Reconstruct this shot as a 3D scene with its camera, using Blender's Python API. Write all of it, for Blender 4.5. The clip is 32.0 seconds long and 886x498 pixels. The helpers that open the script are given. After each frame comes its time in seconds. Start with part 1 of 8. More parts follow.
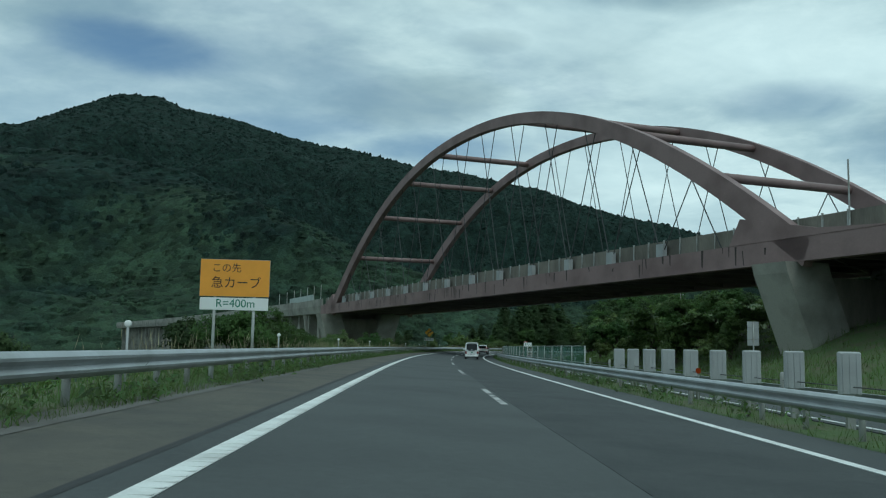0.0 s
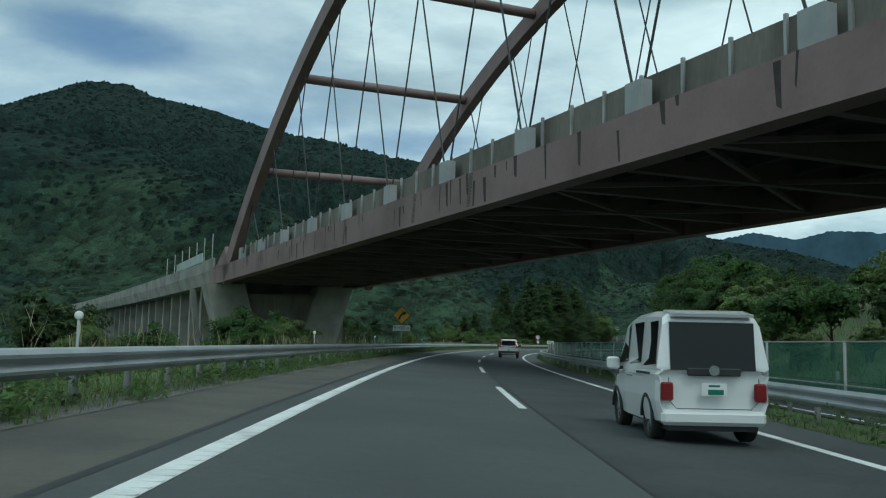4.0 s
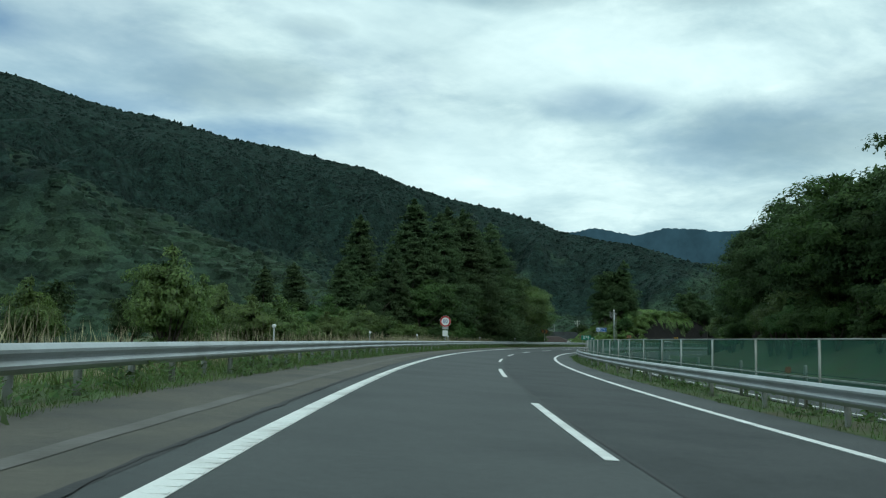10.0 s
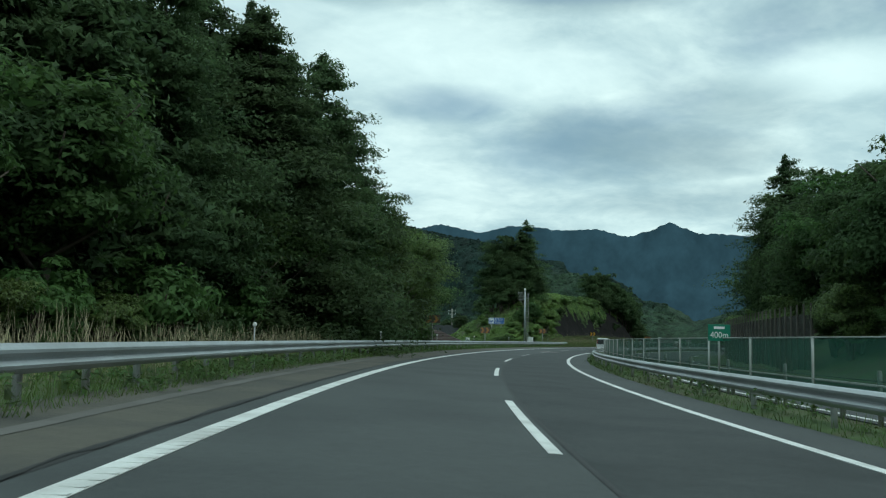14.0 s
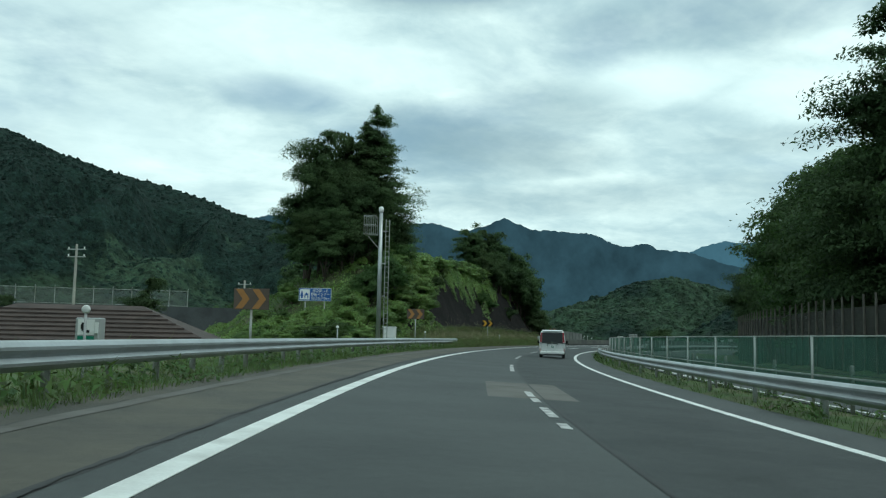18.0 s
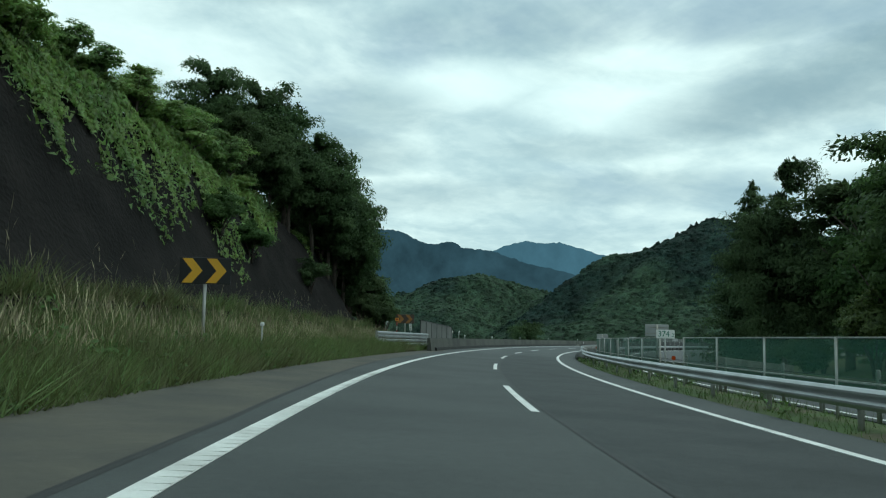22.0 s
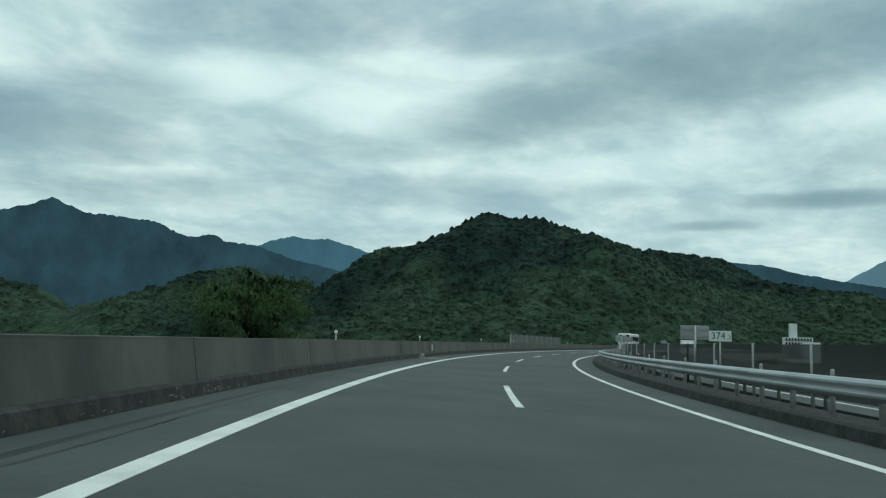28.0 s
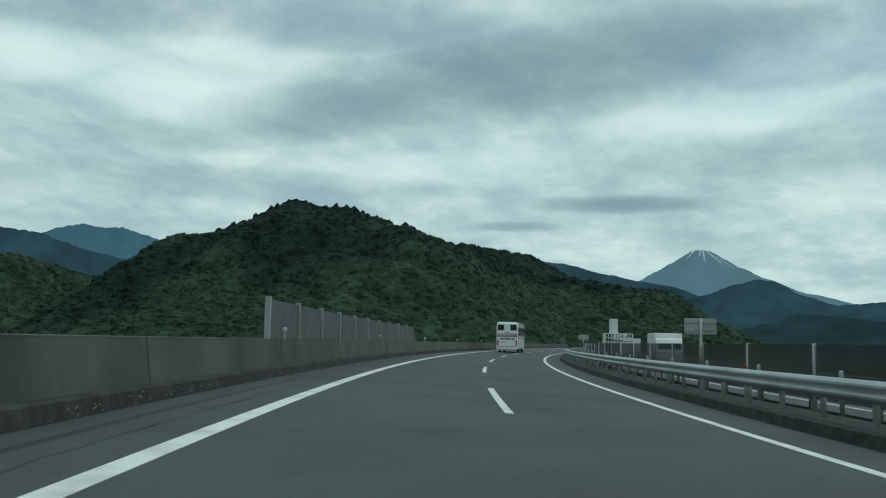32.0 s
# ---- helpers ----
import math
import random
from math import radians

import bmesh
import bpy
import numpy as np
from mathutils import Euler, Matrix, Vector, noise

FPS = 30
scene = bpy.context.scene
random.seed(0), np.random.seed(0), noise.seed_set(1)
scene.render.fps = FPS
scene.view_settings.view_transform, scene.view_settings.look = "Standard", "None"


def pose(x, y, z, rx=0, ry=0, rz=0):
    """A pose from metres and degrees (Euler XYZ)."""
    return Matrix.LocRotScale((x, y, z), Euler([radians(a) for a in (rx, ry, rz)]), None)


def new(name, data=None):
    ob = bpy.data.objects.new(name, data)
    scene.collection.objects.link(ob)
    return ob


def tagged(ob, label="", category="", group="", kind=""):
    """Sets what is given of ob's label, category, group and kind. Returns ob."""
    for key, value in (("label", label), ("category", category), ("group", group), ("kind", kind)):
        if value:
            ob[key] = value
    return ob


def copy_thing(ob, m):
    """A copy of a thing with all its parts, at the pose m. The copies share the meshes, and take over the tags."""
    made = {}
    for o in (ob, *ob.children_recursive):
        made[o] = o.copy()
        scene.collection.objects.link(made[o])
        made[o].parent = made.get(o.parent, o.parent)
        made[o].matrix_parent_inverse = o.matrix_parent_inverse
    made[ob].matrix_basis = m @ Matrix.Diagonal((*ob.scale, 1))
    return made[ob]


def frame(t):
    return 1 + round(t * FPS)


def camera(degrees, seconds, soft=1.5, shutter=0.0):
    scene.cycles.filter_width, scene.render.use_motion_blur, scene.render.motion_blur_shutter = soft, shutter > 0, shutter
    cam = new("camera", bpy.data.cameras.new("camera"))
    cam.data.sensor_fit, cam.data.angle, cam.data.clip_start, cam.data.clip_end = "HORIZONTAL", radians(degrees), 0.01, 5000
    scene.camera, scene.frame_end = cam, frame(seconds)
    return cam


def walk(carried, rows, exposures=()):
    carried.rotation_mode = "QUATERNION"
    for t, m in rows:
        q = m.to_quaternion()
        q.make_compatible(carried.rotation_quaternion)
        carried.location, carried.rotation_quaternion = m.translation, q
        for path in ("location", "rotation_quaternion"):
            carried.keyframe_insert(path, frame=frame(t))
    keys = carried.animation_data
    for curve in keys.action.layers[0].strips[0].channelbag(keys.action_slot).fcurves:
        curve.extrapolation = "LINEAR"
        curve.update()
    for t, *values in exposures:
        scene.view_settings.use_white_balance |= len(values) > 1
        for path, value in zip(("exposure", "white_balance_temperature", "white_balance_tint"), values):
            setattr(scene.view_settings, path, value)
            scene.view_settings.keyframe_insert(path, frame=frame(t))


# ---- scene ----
# ---------------------------------------------------------------- camera
PATH = [
    (0.0, -1.72, 0.00, 1.185, -1.14, 6.26), (0.5, -1.70, 9.97, 1.184, -1.38, 6.10), (1.0, -1.67, 20.03, 1.183, -1.66, 5.97), (1.5, -1.62, 30.19, 1.182, -1.90, 5.93),
    (2.0, -1.54, 40.44, 1.181, -2.06, 5.89), (2.5, -1.42, 50.79, 1.180, -2.13, 5.98), (3.0, -1.25, 61.24, 1.180, -2.22, 6.01), (3.5, -1.01, 71.75, 1.180, -2.36, 6.01),
    (4.0, -0.71, 82.32, 1.180, -2.61, 6.01), (4.5, -0.32, 92.94, 1.180, -3.05, 6.03), (5.0, 0.16, 103.61, 1.182, -3.73, 6.07), (5.5, 0.75, 114.32, 1.183, -4.45, 6.09),
    (6.0, 1.49, 125.08, 1.183, -5.25, 6.05), (6.5, 2.39, 135.83, 1.181, -6.11, 5.97), (7.0, 3.44, 146.51, 1.179, -7.05, 5.91), (7.5, 4.63, 157.14, 1.177, -7.87, 5.87),
    (8.0, 5.93, 167.70, 1.177, -8.60, 5.87), (8.5, 7.34, 178.21, 1.179, -9.37, 5.91), (9.0, 8.90, 188.65, 1.183, -10.37, 5.99), (9.5, 10.66, 198.98, 1.187, -11.42, 5.84),
    (10.0, 12.62, 209.18, 1.189, -12.66, 5.79), (10.5, 14.81, 219.23, 1.189, -14.02, 5.74), (11.0, 17.20, 229.13, 1.187, -15.36, 5.70), (11.5, 19.78, 238.88, 1.184, -16.79, 5.70),
    (12.0, 22.53, 248.48, 1.180, -18.17, 5.77), (12.5, 25.45, 257.96, 1.175, -19.37, 5.82), (13.0, 28.55, 267.35, 1.171, -20.27, 5.79), (13.5, 31.83, 276.64, 1.169, -21.34, 5.83),
    (14.0, 35.31, 285.82, 1.167, -22.67, 5.78), (14.5, 38.99, 294.89, 1.166, -23.95, 5.86), (15.0, 42.90, 303.82, 1.167, -25.28, 5.91), (15.5, 47.02, 312.63, 1.168, -26.64, 5.92),
    (16.0, 51.37, 321.33, 1.170, -28.03, 5.89), (16.5, 55.93, 329.91, 1.172, -29.46, 5.84), (17.0, 60.69, 338.36, 1.175, -30.97, 5.77), (17.5, 65.65, 346.70, 1.177, -32.29, 5.71),
    (18.0, 70.79, 354.91, 1.179, -33.29, 5.63), (18.5, 76.08, 363.02, 1.183, -34.39, 5.61), (19.0, 81.52, 371.02, 1.187, -35.61, 5.68), (19.5, 87.11, 378.92, 1.194, -36.88, 5.80),
    (20.0, 92.87, 386.68, 1.200, -38.29, 5.93), (20.5, 98.84, 394.29, 1.204, -39.98, 5.97), (21.0, 105.04, 401.69, 1.204, -41.99, 5.93), (21.5, 111.52, 408.86, 1.199, -44.00, 5.81),
    (22.0, 118.23, 415.84, 1.192, -45.84, 5.70), (22.5, 125.15, 422.64, 1.183, -47.21, 5.71), (23.0, 132.21, 429.30, 1.176, -48.21, 5.83), (23.5, 139.40, 435.86, 1.174, -49.27, 5.81),
    (24.0, 146.73, 442.28, 1.174, -50.50, 5.83), (24.5, 154.23, 448.56, 1.175, -51.92, 5.90), (25.0, 161.93, 454.71, 1.177, -53.52, 6.00), (25.5, 169.84, 460.70, 1.176, -54.98, 5.98),
    (26.0, 177.95, 466.54, 1.174, -56.22, 5.98), (26.5, 186.26, 472.23, 1.172, -57.33, 6.00), (27.0, 194.74, 477.77, 1.170, -58.39, 6.01), (27.5, 203.38, 483.15, 1.168, -59.53, 6.01),
    (28.0, 212.13, 488.34, 1.167, -60.82, 5.94), (28.5, 221.01, 493.34, 1.169, -62.31, 6.05), (29.0, 230.01, 498.11, 1.171, -63.89, 6.07), (29.5, 239.15, 502.64, 1.174, -65.46, 6.03),
    (30.0, 248.43, 506.90, 1.175, -67.11, 5.96), (30.5, 257.84, 510.88, 1.174, -68.88, 5.99), (31.0, 267.37, 514.60, 1.172, -70.64, 5.99), (31.5, 277.00, 518.07, 1.169, -71.99, 6.02),
    (32.0, 286.73, 521.31, 1.165, -73.14, 5.95),
]

cam = camera(53.0, 32.0, soft=1.2)
ROLL = 1.2
walk(cam, [(t, pose(x, y, z, 90 + pitch, 0, yaw) @ pose(0, 0, 0, 0, 0, ROLL)) for t, x, y, z, yaw, pitch in PATH],
     exposures=[(0, -0.3, 5650, -9), (2.5, -0.31, 5650, -9), (4.2, -0.08, 5750, -6), (5.0, 1.04, 5650, -4), (5.6, 1.9, 6350, 14), (6.3, 2.05, 6500, 22), (7.0, 0.42, 5450, 8),
                (7.9, 0.06, 5820, -6), (14, -0.06, 5860, -9), (17, 0.06, 5920, -9), (23, -0.01, 5950, -9), (27, -0.23, 5990, -9), (30, -0.25, 5990, -9), (32, -0.36, 5990, -9)])

# ---------------------------------------------------------------- sky and sun
SUN_UP, SUN_TURN = radians(58), radians(150)
world = bpy.data.worlds.new("sky")
scene.world = world
world.use_nodes = True
wt = world.node_tree
wt.nodes.clear()


def wnode(kind, **sets):
    n = wt.nodes.new(kind)
    for k, v in sets.items():
        n.inputs[k].default_value = v
    return n


def wmath(op, a, b=None):
    n = wt.nodes.new("ShaderNodeMath")
    n.operation = op
    for i, v in enumerate((a, b)):
        if v is None:
            continue
        if isinstance(v, (int, float)):
            n.inputs[i].default_value = v
        else:
            wt.links.new(v, n.inputs[i])
    return n.outputs[0]


def build_sky():
    sky = wt.nodes.new("ShaderNodeTexSky")
    sky.sky_type, sky.sun_disc = "NISHITA", False
    sky.sun_elevation, sky.sun_rotation = SUN_UP, SUN_TURN
    co = wt.nodes.new("ShaderNodeTexCoord")
    sep = wt.nodes.new("ShaderNodeSeparateXYZ")
    wt.links.new(co.outputs["Generated"], sep.inputs[0])
    up = wmath("ADD", wmath("MAXIMUM", sep.outputs[2], 0.0), 0.2)
    flat = wt.nodes.new("ShaderNodeCombineXYZ")
    wt.links.new(wmath("DIVIDE", sep.outputs[0], up), flat.inputs[0])
    wt.links.new(wmath("DIVIDE", sep.outputs[1], up), flat.inputs[1])

    def layer(scale, detail, rough, lo, hi, shift, stretch=(1, 1, 1), twist=0.0):
        mp = wt.nodes.new("ShaderNodeMapping")
        mp.inputs["Location"].default_value = shift
        mp.inputs["Scale"].default_value = stretch
        mp.inputs["Rotation"].default_value = (0, 0, twist)
        wt.links.new(flat.outputs[0], mp.inputs[0])
        n = wnode("ShaderNodeTexNoise", Scale=scale, Detail=detail, Roughness=rough, Distortion=0.35)
        wt.links.new(mp.outputs[0], n.inputs[0])
        r = wnode("ShaderNodeMapRange")
        r.interpolation_type = "SMOOTHSTEP"
        r.inputs[1].default_value, r.inputs[2].default_value = lo, hi
        wt.links.new(n.outputs[0], r.inputs[0])
        return r.outputs[0]

    cover = layer(0.95, 6, 0.58, 0.34, 0.5, (3.1, 1.7, 0))
    thick = layer(0.82, 6, 0.55, 0.46, 0.74, (7.3, 4.2, 2), (1, 1.35, 1), 0.6)
    wisps = layer(2.2, 7, 0.6, 0.33, 0.72, (1.3, 9.2, 5), (1, 1.1, 1), 0.9)
    puffs = layer(6.0, 6, 0.6, 0.4, 0.66, (5.3, 2.2, 1), (1, 1.2, 1), 0.3)
    blue = wt.nodes.new("ShaderNodeVectorMath")
    blue.operation = "SCALE"
    blue.inputs["Scale"].default_value = 0.105
    wt.links.new(sky.outputs[0], blue.inputs[0])

    def mix(f, a, b):
        m = wt.nodes.new("ShaderNodeMix")
        m.data_type = "RGBA"
        for sock, v in ((m.inputs[0], f), (m.inputs[6], a), (m.inputs[7], b)):
            if isinstance(v, (tuple, float)):
                sock.default_value = v
            else:
                wt.links.new(v, sock)
        return m.outputs[2]

    # compass bearing and height of the direction, in degrees
    bearing = wmath("MULTIPLY", wmath("ARCTAN2", sep.outputs[0], sep.outputs[1]), 57.2958)
    high = wmath("MULTIPLY", wmath("ARCSINE", sep.outputs[2]), 57.2958)
    torn = wnode("ShaderNodeTexNoise", Scale=2.7, Detail=8, Roughness=0.62)
    wt.links.new(flat.outputs[0], torn.inputs[0])
    tear = wmath("MULTIPLY", wmath("SUBTRACT", torn.outputs[0], 0.5), 3.0)

    def bank(b, e, hb, he, tilt, amount):
        """One cloud bank with a torn edge round a bearing and a height."""
        db = wmath("SUBTRACT", bearing, b)
        dx = wmath("DIVIDE", db, hb)
        dy = wmath("DIVIDE", wmath("SUBTRACT", wmath("SUBTRACT", high, e), wmath("MULTIPLY", db, tilt)), he)
        rr = wmath("ADD", wmath("ADD", wmath("MULTIPLY", dx, dx), wmath("MULTIPLY", dy, dy)), tear)
        r = wnode("ShaderNodeMapRange")
        r.interpolation_type = "SMOOTHSTEP"
        r.inputs[1].default_value, r.inputs[2].default_value = 2.5, -0.3
        r.inputs[3].default_value, r.inputs[4].default_value = 0.0, amount
        wt.links.new(rr, r.inputs[0])
        return r.outputs[0]

    def heap(rows):
        last = bank(*rows[0])
        for row in rows[1:]:
            last = wmath("MAXIMUM", last, bank(*row))
        return last

    grey = heap([(-1, 15.7, 5.5, 1.5, 0.05, 0.7), (-24, 19.5, 6, 1.8, 0, 0.6), (4, 19.4, 2.5, 0.7, 0, 0.45), (17, 22.4, 6, 1.2, 0, 0.7), (32, 21.9, 6, 1.1, 0, 0.6), (35.3, 12.4, 6.5, 1.9, -0.08, 0.85),
                 (50, 19.7, 7, 1.5, 0, 0.45), (40, 14.6, 4.5, 1.6, 0, 0.5), (42, 9, 8, 1.0, 0, 0.45), (80, 17.3, 13, 2.4, 0.12, 1.0), (68, 14.9, 8, 1.8, 0.1, 0.85), (69, 19.6, 8, 1.4, 0, 0.5),
                 (85.3, 8.9, 4.6, 0.45, 0, 0.85), (77.8, 7.45, 2.3, 0.28, 0, 0.75), (93, 11.3, 9, 0.9, 0, 0.4), (60, 9.6, 11, 0.9, 0, 0.4), (55, 12.2, 5, 0.7, 0, 0.3)])
    gaps = heap([(-18.5, 17.6, 4.5, 1.2, -0.05, 0.75), (0, 12.6, 4, 0.8, 0, 0.75), (22.6, 15, 3.6, 1.0, 0, 0.6), (-9, 13.6, 5, 0.9, 0, 0.5), (31, 22.2, 6, 0.8, 0, 0.6), (17, 22.8, 5, 0.7, 0, 0.6)])
    thick = wmath("MAXIMUM", wmath("MULTIPLY", thick, 0.42), grey)
    white = wmath("ADD", wmath("MULTIPLY", wisps, 0.75), wmath("MULTIPLY", puffs, 0.25))
    bright = mix(white, (0.55, 0.66, 0.71, 1), (0.98, 1.05, 1.03, 1))
    sunlit = heap([(11, 10.5, 10, 3.5, 0, 0.45), (20, 18, 7, 2.2, 0, 0.55), (8, 20, 6, 1.5, 0, 0.6), (28, 17, 6, 1.6, 0, 0.6), (47, 16.2, 5, 1.4, 0, 0.7), (57, 15, 6, 1.5, 0, 0.8), (91, 14.2, 7, 1.1, 0.05, 0.8), (60, 17.6, 4, 0.8, 0, 0.5), (72, 11.2, 8, 0.9, 0.1, 0.5)])
    bright = mix(sunlit, bright, (1.05, 1.13, 1.12, 1))
    cloud = mix(wmath("MULTIPLY", thick, 0.88), bright, (0.25, 0.345, 0.41, 1))
    shown = wmath("SUBTRACT", wmath("ADD", wmath("MULTIPLY", cover, 0.37), 0.6), wmath("MULTIPLY", gaps, 0.8))
    both = mix(wmath("MAXIMUM", shown, 0.0), blue.outputs[0], cloud)
    bg = wnode("ShaderNodeBackground", Strength=1.0)
    wt.links.new(both, bg.inputs[0])
    out = wt.nodes.new("ShaderNodeOutputWorld")
    wt.links.new(bg.outputs[0], out.inputs[0])


build_sky()
sun = new("sun", bpy.data.lights.new("sun", "SUN"))
sun.data.energy, sun.data.angle, sun.data.color = 0.9, radians(14), (1.0, 0.96, 0.9)
sun.matrix_world = Matrix.Rotation(-SUN_TURN, 4, "Z") @ Matrix.Rotation(SUN_UP - math.pi / 2, 4, "X")


# ---------------------------------------------------------------- materials
def material(name, color, rough=0.7, metal=0.0, vary=0.15, scale=1.0, fine=25.0, bump=0.2, second=None, island=0.0, obrand=0.0,
             spec=0.5, coat=0.0, stretch=(1, 1, 1), depth=0.02, detail=3, grain=0.5):
    """Two scales of noise over a base colour, with bump; second: the colour of stains."""
    m = bpy.data.materials.new(name)
    m.use_nodes = True
    t = m.node_tree
    b = t.nodes["Principled BSDF"]
    b.inputs["Roughness"].default_value, b.inputs["Metallic"].default_value = rough, metal
    b.inputs["Specular IOR Level"].default_value, b.inputs["Coat Weight"].default_value = spec, coat
    co = t.nodes.new("ShaderNodeTexCoord")
    mp = t.nodes.new("ShaderNodeMapping")
    mp.inputs["Scale"].default_value = stretch
    geo = t.nodes.new("ShaderNodeNewGeometry")
    t.links.new(geo.outputs["Position"], mp.inputs[0])
    big, small = t.nodes.new("ShaderNodeTexNoise"), t.nodes.new("ShaderNodeTexNoise")
    big.inputs["Scale"].default_value, big.inputs["Detail"].default_value = scale, 5
    small.inputs["Scale"].default_value, small.inputs["Detail"].default_value, small.inputs["Roughness"].default_value = fine, detail, grain
    for n in (big, small):
        t.links.new(mp.outputs[0], n.inputs[0])
    dark = second or tuple(c * (1 - vary * 2) for c in color)
    ramp = t.nodes.new("ShaderNodeMapRange")
    ramp.inputs[1].default_value, ramp.inputs[2].default_value = 0.42, 0.68
    t.links.new(big.outputs[0], ramp.inputs[0])
    mix = t.nodes.new("ShaderNodeMix")
    mix.data_type = "RGBA"
    mix.inputs[6].default_value, mix.inputs[7].default_value = (*color, 1), (*dark, 1)
    t.links.new(ramp.outputs[0], mix.inputs[0])
    hsv = t.nodes.new("ShaderNodeHueSaturation")
    t.links.new(mix.outputs[2], hsv.inputs["Color"])
    val = t.nodes.new("ShaderNodeMapRange")
    val.inputs[3].default_value, val.inputs[4].default_value = 1 - vary, 1 + vary
    t.links.new(small.outputs[0], val.inputs[0])
    last = val.outputs[0]
    for amount, src in ((island, geo.outputs["Random Per Island"]), (obrand, None)):
        if amount:
            if src is None:
                src = t.nodes.new("ShaderNodeObjectInfo").outputs["Random"]
            r = t.nodes.new("ShaderNodeMapRange")
            r.inputs[3].default_value, r.inputs[4].default_value = 1 - amount, 1 + amount
            t.links.new(src, r.inputs[0])
            mul = t.nodes.new("ShaderNodeMath")
            mul.operation = "MULTIPLY"
            t.links.new(last, mul.inputs[0])
            t.links.new(r.outputs[0], mul.inputs[1])
            last = mul.outputs[0]
            h = t.nodes.new("ShaderNodeMapRange")
            h.inputs[3].default_value, h.inputs[4].default_value = 0.5 - amount * 0.06, 0.5 + amount * 0.06
            t.links.new(src, h.inputs[0])
            t.links.new(h.outputs[0], hsv.inputs["Hue"])
    t.links.new(last, hsv.inputs["Value"])
    t.links.new(hsv.outputs[0], b.inputs["Base Color"])
    if bump:
        bp = t.nodes.new("ShaderNodeBump")
        bp.inputs["Strength"].default_value, bp.inputs["Distance"].default_value = bump, depth
        t.links.new(small.outputs[0], bp.inputs["Height"])
        t.links.new(bp.outputs[0], b.inputs["Normal"])
    return m


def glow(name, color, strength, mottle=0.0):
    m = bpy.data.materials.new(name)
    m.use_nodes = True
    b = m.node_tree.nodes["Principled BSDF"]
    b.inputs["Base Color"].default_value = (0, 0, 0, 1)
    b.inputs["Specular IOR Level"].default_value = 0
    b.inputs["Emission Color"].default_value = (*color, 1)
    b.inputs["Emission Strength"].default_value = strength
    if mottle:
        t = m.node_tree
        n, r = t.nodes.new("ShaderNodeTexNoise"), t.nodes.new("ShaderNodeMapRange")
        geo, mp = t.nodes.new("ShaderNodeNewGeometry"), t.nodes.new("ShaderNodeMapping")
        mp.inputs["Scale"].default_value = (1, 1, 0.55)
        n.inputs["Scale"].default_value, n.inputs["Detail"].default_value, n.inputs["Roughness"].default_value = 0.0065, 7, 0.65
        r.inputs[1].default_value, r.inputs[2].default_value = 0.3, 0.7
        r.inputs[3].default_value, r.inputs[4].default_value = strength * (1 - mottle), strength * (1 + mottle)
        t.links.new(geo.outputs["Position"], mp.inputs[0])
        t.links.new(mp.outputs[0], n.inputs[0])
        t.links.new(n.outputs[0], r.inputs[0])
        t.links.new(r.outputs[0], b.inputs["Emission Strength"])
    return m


asphalt = material("asphalt", (0.066, 0.072, 0.072), 0.85, vary=0.55, scale=0.3, fine=7, detail=8, grain=0.85, bump=0.8, depth=0.01, second=(0.046, 0.051, 0.052))
asphalt_new = material("asphalt_patch", (0.05, 0.055, 0.056), 0.88, vary=0.75, scale=0.5, fine=6, detail=8, grain=0.9, bump=0.9, depth=0.012, second=(0.033, 0.037, 0.038))
shoulder_mat = material("old_asphalt", (0.096, 0.089, 0.072), 0.9, vary=0.5, scale=0.6, fine=5, detail=8, grain=0.85, bump=0.5, second=(0.062, 0.061, 0.054))
line_paint = material("line_paint", (0.74, 0.75, 0.73), 0.7, vary=0.12, scale=1.6, fine=30, bump=0.3, second=(0.55, 0.55, 0.53))
line_worn = material("worn_line_paint", (0.5, 0.5, 0.49), 0.8, vary=0.3, scale=3, fine=14, bump=0.3, second=(0.16, 0.16, 0.16))
concrete_pale = material("pale_apron_concrete", (0.2, 0.195, 0.17), 0.9, vary=0.2, scale=1.2, fine=10, bump=0.5, second=(0.12, 0.12, 0.105))
joint_mat = material("worn_joint_concrete", (0.17, 0.165, 0.145), 0.9, vary=0.35, scale=1.7, fine=12, bump=0.6, second=(0.07, 0.072, 0.07))
gutter_mat = material("pale_worn_asphalt", (0.13, 0.125, 0.115), 0.9, vary=0.2, scale=0.8, fine=14, bump=0.4, second=(0.09, 0.085, 0.075))
seam_mat = material("tar_seam", (0.02, 0.02, 0.02), 0.7, vary=0.2, scale=2)
concrete = material("concrete", (0.33, 0.32, 0.28), 0.9, vary=0.14, scale=0.35, fine=9, bump=0.3, second=(0.2, 0.19, 0.17))
concrete_dark = material("weathered_concrete", (0.088, 0.09, 0.079), 0.9, vary=0.2, scale=0.45, fine=6, bump=0.35, second=(0.047, 0.05, 0.045), stretch=(1, 1, 0.55))
concrete_black = material("moss_black_concrete", (0.021, 0.022, 0.021), 0.95, vary=0.4, scale=3.2, fine=16, bump=0.5, second=(0.05, 0.052, 0.048))
parapet_mat = material("stained_parapet_concrete", (0.2, 0.185, 0.155), 0.9, vary=0.25, scale=0.5, fine=7, bump=0.3, second=(0.11, 0.1, 0.085), stretch=(1, 1, 0.3))
galv = material("galvanised_steel", (0.46, 0.48, 0.49), 0.42, metal=0.75, vary=0.1, scale=0.8, fine=12, bump=0.06, second=(0.36, 0.37, 0.37))
